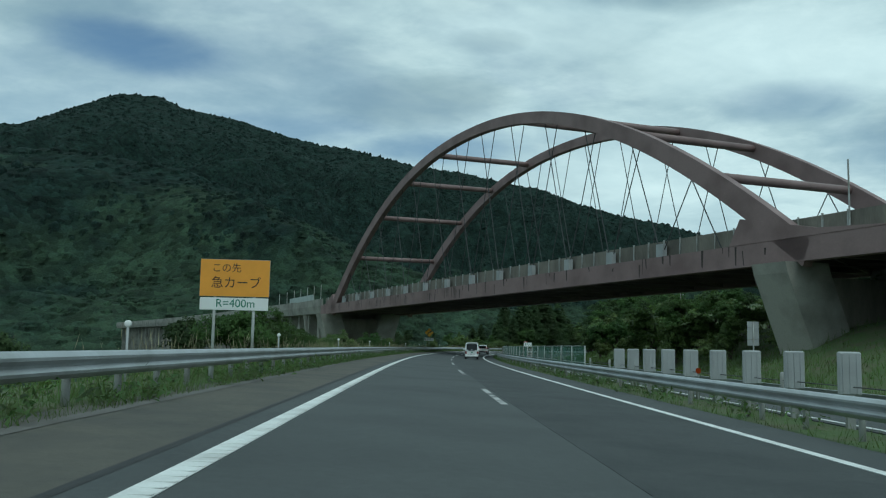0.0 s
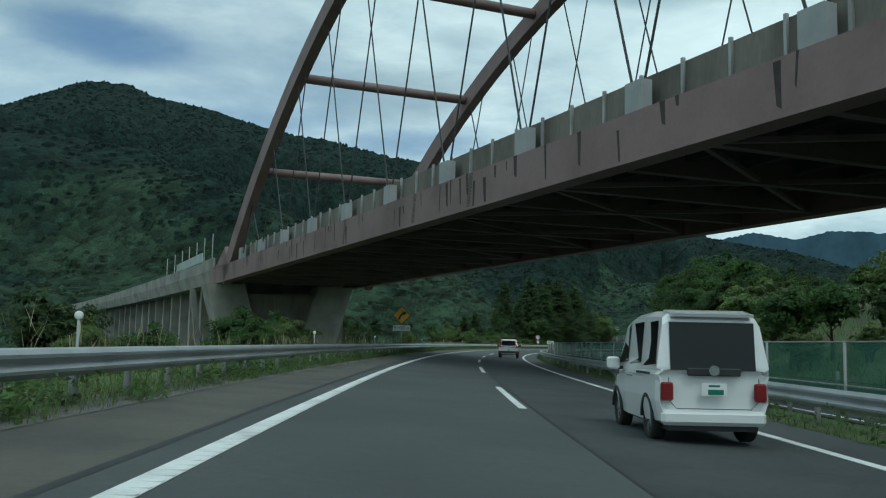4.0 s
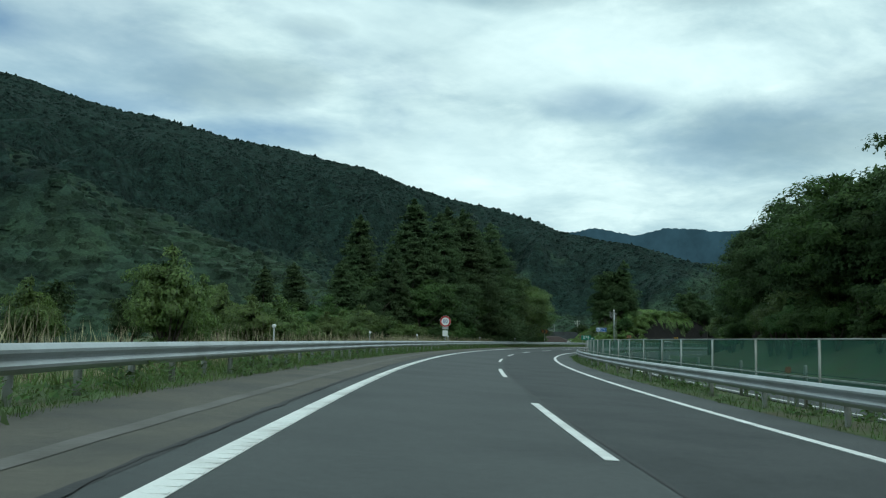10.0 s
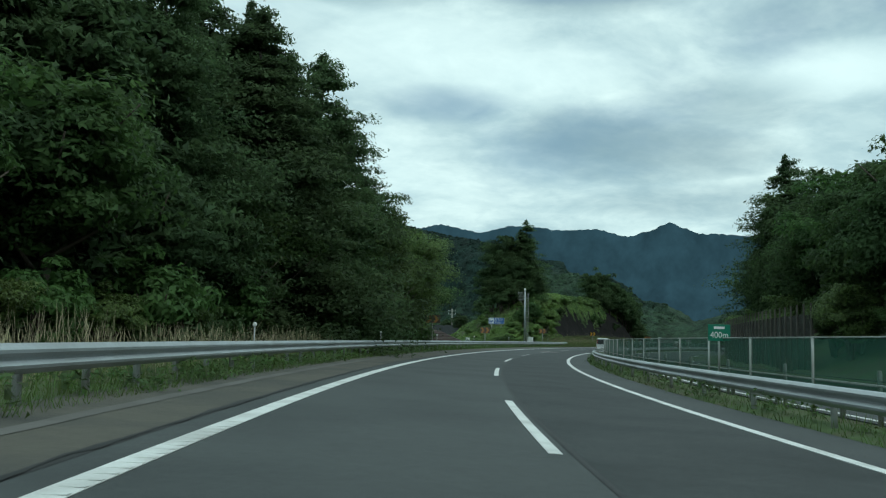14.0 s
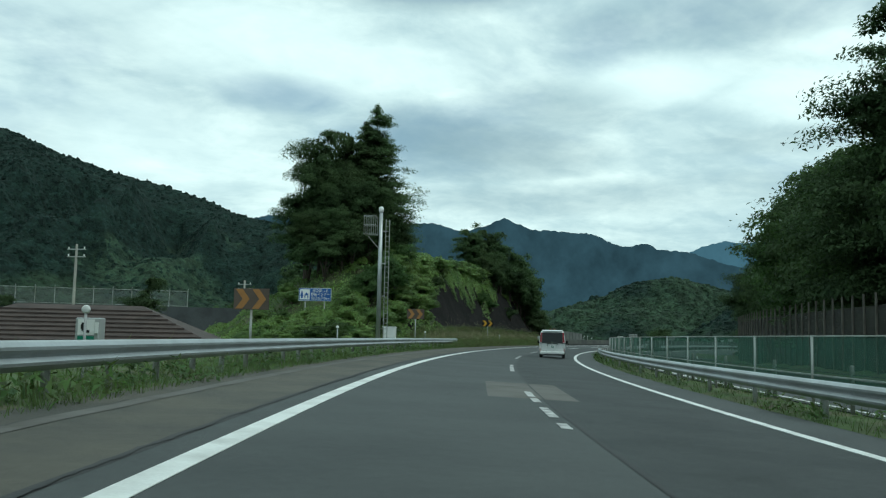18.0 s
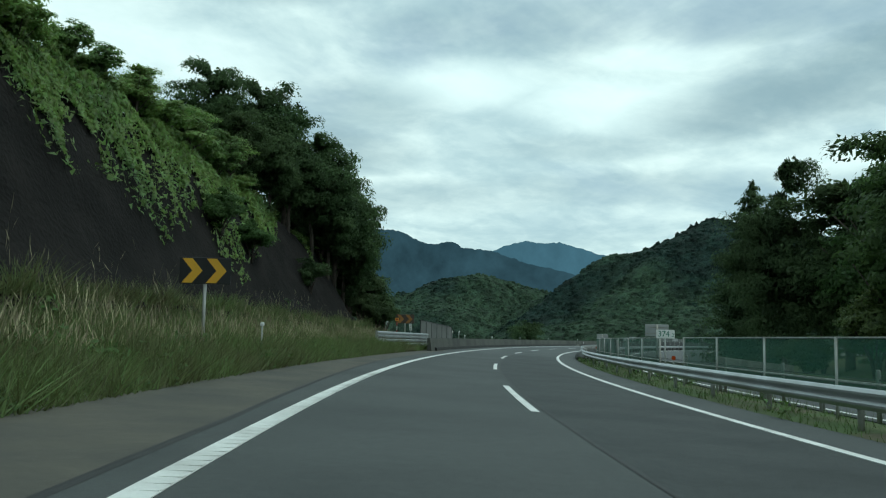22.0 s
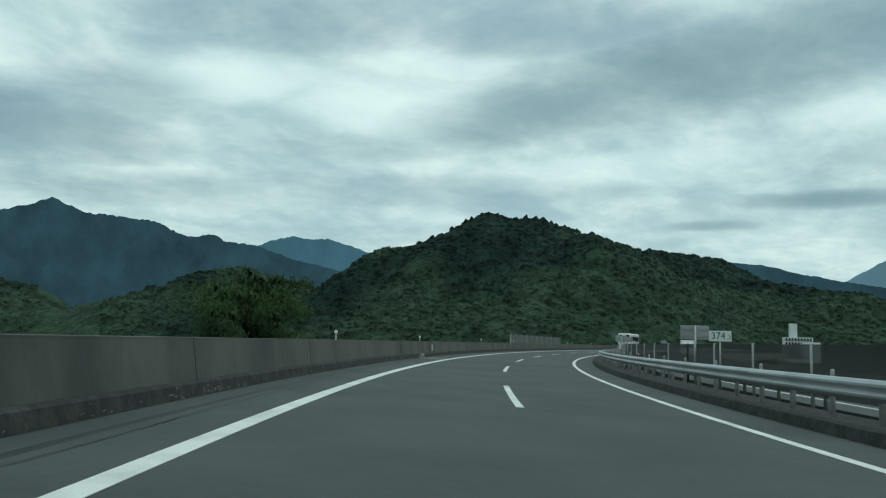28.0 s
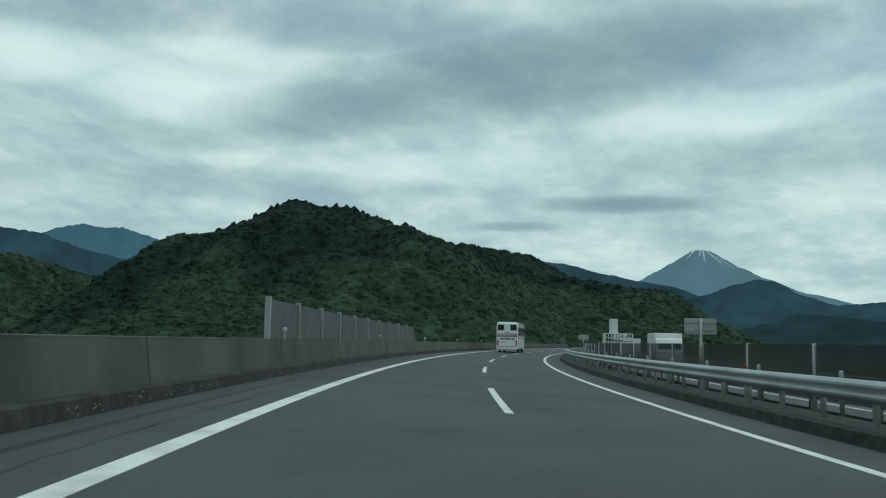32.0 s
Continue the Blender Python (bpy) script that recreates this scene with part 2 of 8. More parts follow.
galv_dull = material("dull_galvanised_steel", (0.4, 0.41, 0.4), 0.6, metal=0.4, vary=0.14, scale=1.2, fine=14, bump=0.08, second=(0.28, 0.27, 0.24))
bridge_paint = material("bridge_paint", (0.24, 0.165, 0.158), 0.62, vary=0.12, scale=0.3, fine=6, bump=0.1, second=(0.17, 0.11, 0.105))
# darker, greyer brown for the beams and braces below the deck
bridge_under = material("bridge_underside_brown", (0.17, 0.135, 0.13), 0.75, vary=0.15, scale=0.3, fine=6, bump=0.1)
stain_mat = material("black_rust_stain", (0.06, 0.045, 0.042), 0.8, vary=0.2, scale=2)
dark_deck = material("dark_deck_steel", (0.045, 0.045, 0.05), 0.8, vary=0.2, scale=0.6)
cable_mat = material("dark_cable", (0.05, 0.05, 0.052), 0.6, vary=0.1)
soil = material("verge_soil_and_grass", (0.07, 0.11, 0.033), 0.95, vary=0.3, scale=0.7, fine=5, bump=0.8, second=(0.095, 0.085, 0.05), depth=0.06)
grass_mat = material("grass_blades", (0.135, 0.195, 0.055), 0.7, vary=0.15, scale=0.3, fine=3, bump=0, second=(0.1, 0.15, 0.05), island=0.4)
straw_mat = material("dry_grass", (0.4, 0.35, 0.22), 0.8, vary=0.15, scale=0.5, fine=3, bump=0, island=0.35)
leaf_dark = material("dark_leaves", (0.08, 0.12, 0.05), 0.75, vary=0.22, scale=0.35, fine=2.5, bump=0, second=(0.045, 0.075, 0.032), island=0.3, obrand=0.15, spec=0.2)
leaf_mid = material("green_leaves", (0.085, 0.142, 0.04), 0.6, vary=0.2, scale=0.3, fine=2.5, bump=0, second=(0.052, 0.096, 0.029), island=0.32, obrand=0.2, spec=0.25)
leaf_deep = material("deep_green_leaves", (0.08, 0.124, 0.048), 0.75, vary=0.22, scale=0.35, fine=2.5, bump=0, second=(0.048, 0.08, 0.032), island=0.35, obrand=0.15, spec=0.2)
leaf_light = material("light_leaves", (0.14, 0.2, 0.055), 0.55, vary=0.2, scale=0.4, fine=2.5, bump=0, second=(0.09, 0.145, 0.04), island=0.4, obrand=0.15)
leaf_vine = material("vine_leaves", (0.215, 0.315, 0.085), 0.5, vary=0.25, scale=0.35, fine=2, bump=0, second=(0.125, 0.205, 0.058), island=0.3)
lush_mat = material("lush_grass", (0.165, 0.215, 0.075), 0.65, vary=0.2, scale=0.6, fine=3, bump=0, second=(0.15, 0.15, 0.07), island=0.45)
weed_mat = material("weed_leaves", (0.1, 0.16, 0.04), 0.6, vary=0.25, scale=0.5, fine=3, bump=0, second=(0.06, 0.105, 0.03), island=0.4)
def leafy(m, share):
    """Let part of the light through the leaves."""
    t = m.node_tree
    b = t.nodes["Principled BSDF"]
    mix, thin = t.nodes.new("ShaderNodeMixShader"), t.nodes.new("ShaderNodeBsdfTranslucent")
    mix.inputs[0].default_value = share
    t.links.new(b.inputs["Base Color"].links[0].from_socket, thin.inputs[0])
    t.links.new(b.outputs[0], mix.inputs[1])
    t.links.new(thin.outputs[0], mix.inputs[2])
    t.links.new(mix.outputs[0], t.nodes["Material Output"].inputs[0])


for leaf_m in (leaf_dark, leaf_deep, leaf_mid, leaf_light, leaf_vine, weed_mat, grass_mat, lush_mat):
    leafy(leaf_m, 0.48)
bark = material("bark", (0.09, 0.07, 0.055), 0.95, vary=0.25, scale=2, fine=14, bump=0.7)


def forest(name, leafy_col, dark_col):
    """Closed canopy: stands of two kinds, cloud shade kept in the dark colour of the upper slopes, crowns of uneven
    tone, domed crowns and leaf clumps as relief.
    """
    m = bpy.data.materials.new(name)
    m.use_nodes = True
    t = m.node_tree
    b = t.nodes["Principled BSDF"]
    b.inputs["Roughness"].default_value, b.inputs["Specular IOR Level"].default_value = 0.95, 0.15
    geo, sep_ = t.nodes.new("ShaderNodeNewGeometry"), t.nodes.new("ShaderNodeSeparateXYZ")
    pos = geo.outputs["Position"]
    t.links.new(pos, sep_.inputs[0])

    def tex(kind, scale, **more):
        n = t.nodes.new(kind)
        n.inputs["Scale"].default_value = scale
        for k, v in more.items():
            n.inputs[k].default_value = v
        t.links.new(pos, n.inputs["Vector"])
        return n

    def calc(op, a, c):
        n = t.nodes.new("ShaderNodeMath")
        n.operation = op
        for k, v in enumerate((a, c)):
            if isinstance(v, (int, float)):
                n.inputs[k].default_value = v
            else:
                t.links.new(v, n.inputs[k])
        return n.outputs[0]

    def span(src, lo, hi, a, c):
        r = t.nodes.new("ShaderNodeMapRange")
        r.interpolation_type = "SMOOTHSTEP"
        for k, v in zip((1, 2, 3, 4), (lo, hi, a, c)):
            r.inputs[k].default_value = v
        t.links.new(src, r.inputs[0])
        return r.outputs[0]

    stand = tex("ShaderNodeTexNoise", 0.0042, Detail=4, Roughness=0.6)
    # dark conifers gain with height; their colour also carries cloud shade up there
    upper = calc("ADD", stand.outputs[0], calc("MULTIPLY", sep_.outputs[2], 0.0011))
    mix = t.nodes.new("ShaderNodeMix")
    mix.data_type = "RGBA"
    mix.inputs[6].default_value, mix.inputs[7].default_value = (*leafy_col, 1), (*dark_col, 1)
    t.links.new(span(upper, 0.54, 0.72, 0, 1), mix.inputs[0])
    crowns = tex("ShaderNodeTexVoronoi", 0.125, Randomness=1.0)
    tone = tex("ShaderNodeTexNoise", 0.03, Detail=3)
    leaves = tex("ShaderNodeTexNoise", 0.55, Detail=4, Roughness=0.65)
    lum = t.nodes.new("ShaderNodeSeparateColor")
    t.links.new(crowns.outputs["Color"], lum.inputs[0])
    val = calc("MULTIPLY", calc("ADD", calc("MULTIPLY", lum.outputs[0], 0.7), 0.65), calc("MULTIPLY", span(tone.outputs[0], 0.3, 0.7, 0.72, 1.3), span(leaves.outputs[0], 0.3, 0.72, 0.75, 1.3)))
    hsv = t.nodes.new("ShaderNodeHueSaturation")
    t.links.new(mix.outputs[2], hsv.inputs["Color"])
    t.links.new(val, hsv.inputs["Value"])
    t.links.new(span(lum.outputs[1], 0, 1, 0.485, 0.515), hsv.inputs["Hue"])
    t.links.new(hsv.outputs[0], b.inputs["Base Color"])
    dome = calc("ADD", calc("MULTIPLY", crowns.outputs["Distance"], -0.55), calc("MULTIPLY", leaves.outputs[0], 0.5))
    bp = t.nodes.new("ShaderNodeBump")
    bp.inputs["Strength"].default_value, bp.inputs["Distance"].default_value = 0.9, 4.5
    t.links.new(dome, bp.inputs["Height"])
    t.links.new(bp.outputs[0], b.inputs["Normal"])
    return m


# bluish, greyed base colours: distance haze is mixed into the leaf greens
forest_mat = forest("hazed_forest_canopy", (0.033, 0.056, 0.033), (0.0135, 0.027, 0.0215))
conifer_mat = forest("hazed_conifer_canopy", (0.0185, 0.035, 0.025), (0.0125, 0.025, 0.0205))
forest_floor = forest("hazed_forest_slope", (0.032, 0.054, 0.0325), (0.0135, 0.027, 0.0215))
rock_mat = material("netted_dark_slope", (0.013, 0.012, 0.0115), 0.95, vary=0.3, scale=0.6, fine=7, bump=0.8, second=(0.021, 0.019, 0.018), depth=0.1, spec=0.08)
steel_dark = material("dark_steel", (0.07, 0.07, 0.07), 0.6, metal=0.3, vary=0.1)
white_paint = material("white_paint", (0.8, 0.8, 0.79), 0.4, vary=0.03, scale=0.6, fine=4, bump=0)
orange_paint = material("orange_sign_sheet", (0.82, 0.35, 0.035), 0.5, vary=0.04, scale=1, fine=6, bump=0)
yellow_paint = material("yellow_sign_sheet", (0.78, 0.42, 0.03), 0.5, vary=0.05, scale=1, fine=6, bump=0)
black_paint = material("black_paint", (0.012, 0.012, 0.013), 0.5, vary=0.1, scale=2)
green_paint = material("green_sign_sheet", (0.01, 0.17, 0.1), 0.5, vary=0.05, scale=1)
blue_paint = material("blue_sign_sheet", (0.02, 0.1, 0.36), 0.45, vary=0.05, scale=1)
red_paint = material("red_sign_sheet", (0.45, 0.03, 0.03), 0.5, vary=0.06, scale=2)
grey_paint = material("grey_paint", (0.36, 0.37, 0.37), 0.6, vary=0.08, scale=1)
brown_panel = material("brown_panel", (0.1, 0.075, 0.06), 0.8, vary=0.15, scale=0.7)
car_white = material("white_car_paint", (0.78, 0.78, 0.77), 0.22, vary=0.02, scale=1, bump=0, coat=0.6)
car_glass = material("dark_car_glass", (0.01, 0.012, 0.013), 0.1, vary=0.05, bump=0, spec=0.3)
rubber = material("tyre_rubber", (0.02, 0.02, 0.02), 0.85, vary=0.15, scale=5)
alloy = material("alloy_wheel", (0.55, 0.56, 0.57), 0.3, metal=0.9, vary=0.05, bump=0)
plastic = material("black_plastic", (0.025, 0.025, 0.026), 0.6, vary=0.1, scale=3)
lens_red = material("red_lamp_lens", (0.26, 0.012, 0.018), 0.15, vary=0.1, scale=8, bump=0, coat=0.5)
chrome = material("chrome", (0.75, 0.76, 0.77), 0.12, metal=1.0, vary=0.02, bump=0)


# ---------------------------------------------------------------- the road's line
KAP = [-22.2, 12.8, 50.7, 82.9, 105.3, 137.8, 186.8, 177.4, 206.6, 292.4, 268.1, 222.4, 233.0, 261.6, 273.6, 216.5, 222.4, 277.1, 250.7, 216.5, 192.0, 162.8, 133.6, 104.3, 75.1]
SS = np.arange(-200, 1100, 0.5)
_k = np.interp(SS, np.arange(-20, 821, 35.0), np.array(KAP) * 1e-5)
_k[SS < -20] = 0
TH = np.cumsum(_k) * 0.5
TH = TH - np.interp(0, SS, TH)
RX, RY = np.cumsum(np.sin(TH)) * 0.5, np.cumsum(np.cos(TH)) * 0.5
RX, RY = RX - np.interp(0, SS, RX), RY - np.interp(0, SS, RY)
BANK = 0.0448


def crown(d):
    """Height of the banked road plane at d metres right of the lane line."""
    return -BANK * max(-12.0, min(18.0, d))


def heading(s):
    return float(np.interp(s, SS, TH))


def at(s, d, z=0.0):
    """World place s metres along the road, d to the right of the lane line, z above the road plane."""
    th = heading(s)
    return Vector((float(np.interp(s, SS, RX)) + d * math.cos(th), float(np.interp(s, SS, RY)) - d * math.sin(th), crown(d) + z))


def on(s, d, z=0.0, turn=0.0):
    """Pose with y along the road, x to the right; turn in degrees, counterclockwise."""
    p = at(s, d, z)
    return pose(p.x, p.y, p.z, 0, 0, -math.degrees(heading(s)) + turn)


# ---------------------------------------------------------------- mesh tools
class Shape:
    def __init__(self):
        self.v, self.f = [], []

    def add(self, verts, faces):
        n = len(self.v)
        self.v += [tuple(p) for p in verts]
        self.f += [tuple(i + n for i in f) for f in faces]
        return self

    def box(self, c, size, m=None, bevel=0.0):
        x, y, z = (k / 2 for k in size)
        if bevel <= 0:
            vs = [Vector((a * x, b * y, e * z)) for e in (-1, 1) for b in (-1, 1) for a in (-1, 1)]
            fs = [(0, 2, 3, 1), (4, 5, 7, 6), (0, 1, 5, 4), (2, 6, 7, 3), (0, 4, 6, 2), (1, 3, 7, 5)]
        else:
            o = [(-x + bevel, -y), (x - bevel, -y), (x, -y + bevel), (x, y - bevel), (x - bevel, y), (-x + bevel, y), (-x, y - bevel), (-x, -y + bevel)]
            k = [(px * (x - bevel) / x, py * (y - bevel) / y) for px, py in o]
            rings = [(k, -z), (o, -z + bevel), (o, z - bevel), (k, z)]
            vs = [Vector((p[0], p[1], h)) for ring, h in rings for p in ring]
            fs = [tuple(range(7, -1, -1)), tuple(range(24, 32))]
            fs += [(r * 8 + i, r * 8 + (i + 1) % 8, r * 8 + 8 + (i + 1) % 8, r * 8 + 8 + i) for r in range(3) for i in range(8)]
        vs = [v + Vector(c) for v in vs]
        return self.add([m @ v for v in vs] if m else vs, fs)

    def tube(self, path, radius, n=8, caps=True):
        """Round bar along a path; radius one number or one a point."""
        path = [Vector(p) for p in path]
        rad = radius if isinstance(radius, (list, tuple)) else [radius] * len(path)
        vs = []
        for i, p in enumerate(path):
            a = path[min(i + 1, len(path) - 1)] - path[max(i - 1, 0)]
            a.normalize()
            u = a.cross(Vector((0, 0, 1)) if abs(a.z) < 0.9 else Vector((1, 0, 0))).normalized()
            w = a.cross(u)
            vs += [p + (u * math.cos(2 * math.pi * j / n) + w * math.sin(2 * math.pi * j / n)) * rad[i] for j in range(n)]
        fs = [(i * n + j, i * n + (j + 1) % n, i * n + n + (j + 1) % n, i * n + n + j) for i in range(len(path) - 1) for j in range(n)]
        if caps:
            fs += [tuple(range(n - 1, -1, -1)), tuple(range(len(vs) - n, len(vs)))]
        return self.add(vs, fs)

    def loft(self, rings, caps=True, closed=True):
        n = len(rings[0])
        fs = [(i * n + j, i * n + (j + 1) % n, i * n + n + (j + 1) % n, i * n + n + j) for i in range(len(rings) - 1) for j in range(n if closed else n - 1)]
        if caps:
            fs += [tuple(range(n - 1, -1, -1)), tuple(range(n * (len(rings) - 1), n * len(rings)))]
        return self.add([p for r in rings for p in r], fs)

    def plate(self, outline, thick, m=None):
        """Flat plate from an outline in x, z; its face looks to -y."""
        n = len(outline)
        vs = [Vector((x, -thick / 2, z)) for x, z in outline] + [Vector((x, thick / 2, z)) for x, z in outline]
        fs = [tuple(range(n)), tuple(range(2 * n - 1, n - 1, -1))] + [(i + n, (i + 1) % n + n, (i + 1) % n, i) for i in range(n)]
        return self.add([m @ v for v in vs] if m else vs, fs)

    def sweep(self, profile, s0, s1, step, closed=False, shift=None):
        """A section of (d, z) drawn along the road; shift(s): extra d."""
        count = max(1, int(round((s1 - s0) / step)))
        rings = []
        for i in range(count + 1):
            s = s0 + (s1 - s0) * i / count
            e = shift(s) if shift else 0
            rings.append([at(s, d + e, z) for d, z in profile])
        return self.loft(rings, caps=closed, closed=closed)

    def mesh(self, name, smooth=False):
        me = bpy.data.meshes.new(name)
        me.from_pydata(self.v, [], self.f)
        if smooth:
            me.polygons.foreach_set("use_smooth", [True] * len(me.polygons))
        me.update()
        return me


def part(name, shape, mat, parent=None, label="", smooth=False, m=None):
    """Link a shape as one mesh object, under a thing or a part."""
    me = shape if isinstance(shape, bpy.types.Mesh) else shape.mesh(name, smooth)
    if not me.materials:
        me.materials.append(mat)
    ob = new(name, me)
    if parent:
        ob.parent = parent
    if m:
        ob.matrix_basis = m
    if label:
        tagged(ob, label)
    return ob


def thing(name, m, label, category, group="", kind=""):
    ob = new(name)
    ob.empty_display_size = 0.2
    ob.matrix_basis = m
    return tagged(ob, label, category, group, kind)


def setting(name, shape, mat, label, smooth=False, category=""):
    return tagged(part(name, shape, mat, smooth=smooth), label, category, kind="structure")


def writing(name, text, size, mat, parent, x, z, y=-0.012, label="", wide=1.0):
    """Raised letters on a plate that looks to -y, centred at x, z."""
    cu = bpy.data.curves.new(name, "FONT")
    cu.body, cu.size, cu.align_x, cu.align_y, cu.extrude = text, size, "CENTER", "CENTER", 0.002
    tmp = bpy.data.objects.new(name, cu)
    me = bpy.data.meshes.new_from_object(tmp)
    bpy.data.objects.remove(tmp)
    me.transform(Matrix.Diagonal((wide, 1, 1, 1)))
    me.transform(Matrix.Rotation(math.pi / 2, 4, "X"))
    me.materials.clear()
    me.materials.append(mat)
    ob = part(name, me, mat, parent, label)
    ob.location = (x, y, z)
    return ob


# ---------------------------------------------------------------- ground and mountains
S_CUT, S_WALL, S_END = 432.0, 507.0, 880.0
# stations along the road and, for each, the ground's height over the road plane at these distances
D_LEFT = [-60, -40, -28, -22, -18, -15, -12.5, -10.5, -8.6, -7.2, -6.2]
LEFT = {-80: [-4, -4, -4, -3.6, -3, -2.2, -1.2, -0.4, -0.05, 0.02, 0.0],
        150: [-5, -5, -4.5, -4, -3.4, -2.4, -1.3, -0.4, -0.05, 0.02, 0.0],
        190: [-7, -7, -6, -5, -4, -2.8, -1.5, -0.5, -0.05, 0.02, 0.0],
        230: [-5, -4.5, -3.5, -3, -2.4, -1.6, -0.9, -0.3, -0.05, 0.02, 0.0],
        290: [-1, -0.8, -0.6, -0.5, -0.4, -0.3, -0.2, -0.1, 0.0, 0.02, 0.0],
        340: [1, 0.8, 0.5, 0.3, 0.2, 0.1, 0.0, 0.0, 0.0, 0.02, 0.0],
        362: [-5, -5, -4.5, -4, -3, -2, -1, -0.2, 0.0, 0.02, 0.0],
        408: [-4, -3.5, -2.6, -2.3, -2.1, -1.5, -0.6, 0.0, 0.1, 0.03, 0.0],
        420: [-4.5, -4.5, -3.6, -2.6, -1.6, -0.6, 0.1, 0.2, 0.12, 0.05, 0.0],
        430: [-4.5, -4.3, -3.2, -0.9, 0.8, 1.4, 1.1, 0.5, 0.2, 0.08, 0.0],
        437: [-4.5, -4, -1.8, 0.8, 1.8, 2.1, 1.8, 0.9, 0.3, 0.1, 0.0],
        444: [-4, -3.2, 1.0, 5.0, 7.0, 7.4, 5.2, 2.0, 0.7, 0.25, 0.0],
        470: [-3, -1, 5, 9, 10, 9.6, 7.8, 3.0, 0.95, 0.3, 0.0],
        492: [2, 6, 9, 9.5, 9.2, 8.6, 7.0, 2.8, 0.85, 0.25, 0.0],
        501: [0, 3, 7, 8, 8, 7.4, 6.2, 2.6, 0.8, 0.22, 0.0],
        508: [-3, 0, 3, 4, 4, 3.4, 2.4, 1.0, 0.3, 0.1, 0.0],
        516: [-9, -8, -6, -4, -2, -0.6, 0, 0, 0, 0, -0.2],
        530: [-11, -11, -10, -9.5, -9, -8.5, -8, -7.5, -6, -3, -1.4],
        900: [-11, -11, -11, -11, -11, -11, -11, -11, -10, -8, -1.4]}
D_RIGHT = [15.0, 17.5, 19.5, 22, 26, 32, 40, 55, 75]
RIGHT = {-80: [0, -0.05, -0.1, 0, 1, 3, 5, 7, -10], 90: [0, -0.05, 0, 0.4, 1.5, 4, 6, 8, -10],
         200: [0, -0.05, 0.2, 0.8, 2.2, 5, 8, 12, -10], 330: [0, -0.05, 0.3, 1.2, 3, 6, 10, 14, -10],
         430: [0, -0.05, 0.2, 0.8, 2, 4, 6, 7, -10], 500: [0, -0.05, 0, 0, 0.3, 0.6, 0.6, 0, -10],
         530: [-0.3, -2, -2.4, -1.5, 0, 1, 2, 2, -10], 556: [-0.3, -2, -3, -2, -1, 0, 0, -2, -10], 580: [-0.3, -3, -6, -8, -9, -9.5, -10, -10, -10], 900: [-0.3, -3, -6, -8, -9, -9.5, -10, -10, -10]}


def side(table, ds, s, d):
    """Height of a roadside section, smoothed between its stations."""
    keys = sorted(table)
    i = max(1, min(len(keys) - 1, int(np.searchsorted(keys, s))))
    a, b = keys[i - 1], keys[i]
    f = min(1, max(0, (s - a) / (b - a)))
    f = f * f * (3 - 2 * f)
    return float(np.interp(d, ds, table[a])) * (1 - f) + float(np.interp(d, ds, table[b])) * f


def ground_z(s, d):
    """Height over the road plane."""
    if d <= -6.2:
        return side(LEFT, D_LEFT, s, d)
    if d >= 15:
        return side(RIGHT, D_RIGHT, s, d)
    return 0.0


def rough(x, y, size, seed=0.0):
    return noise.noise(Vector((x / size, y / size, seed)))


def lie(p, d):
    """Unevenness of the verge at a world place."""
    edge = min(1.0, max(0.0, (abs(d + 2) - 6.5) / 5))
    return edge * (0.25 * rough(p.x, p.y, 2.3) + 0.5 * rough(p.x, p.y, 9, 4))


def build_verges():
    cols_l = sorted(set(D_LEFT + [-50, -34, -25, -20, -16.5, -13.7, -11.5, -9.5, -7.9, -6.7]))
    cols_r = sorted(set(D_RIGHT + [16, 18.5, 20.7, 24, 29, 36, 47, 65]))
    for name, cols, label in (("ground_verge_west", cols_l, "grassy verge and bank falling away beside the road"),
                              ("ground_verge_east", cols_r, "grassy bank rising beyond the opposite carriageway")):
        rings = []
        s = -80.0
        while s <= 900:
            ring = []
            for d in cols:
                z = ground_z(s, d)
                p = at(s, d, z)
                p.z += lie(p, d) - (2.5 if d in (cols_l[0], cols_r[-1]) else 0)
                if -15.5 < d < -9.3 and 440 < s < 507:
                    p.z -= 1.1 * min(1, (s - 440) / 5, (507 - s) / 4)
                ring.append(p)
            rings.append(ring)
            s += 2.0
        setting(name, Shape().loft(rings, caps=False, closed=False), soil, label, smooth=True)
    med = Shape().sweep([(4.95, -0.06), (5.6, 0.02), (6.6, 0.05), (7.1, 0.0), (7.3, -0.06)], -80, 506, 2)
    setting("ground_median", med, soil, "narrow grassy median strip between the carriageways", smooth=True)


build_verges()


def polar(eye, bearing, elev, dist):
    b = radians(bearing)
    return (eye[0] + dist * math.sin(b), eye[1] + dist * math.cos(b), 1.2 + dist * math.tan(radians(elev)))


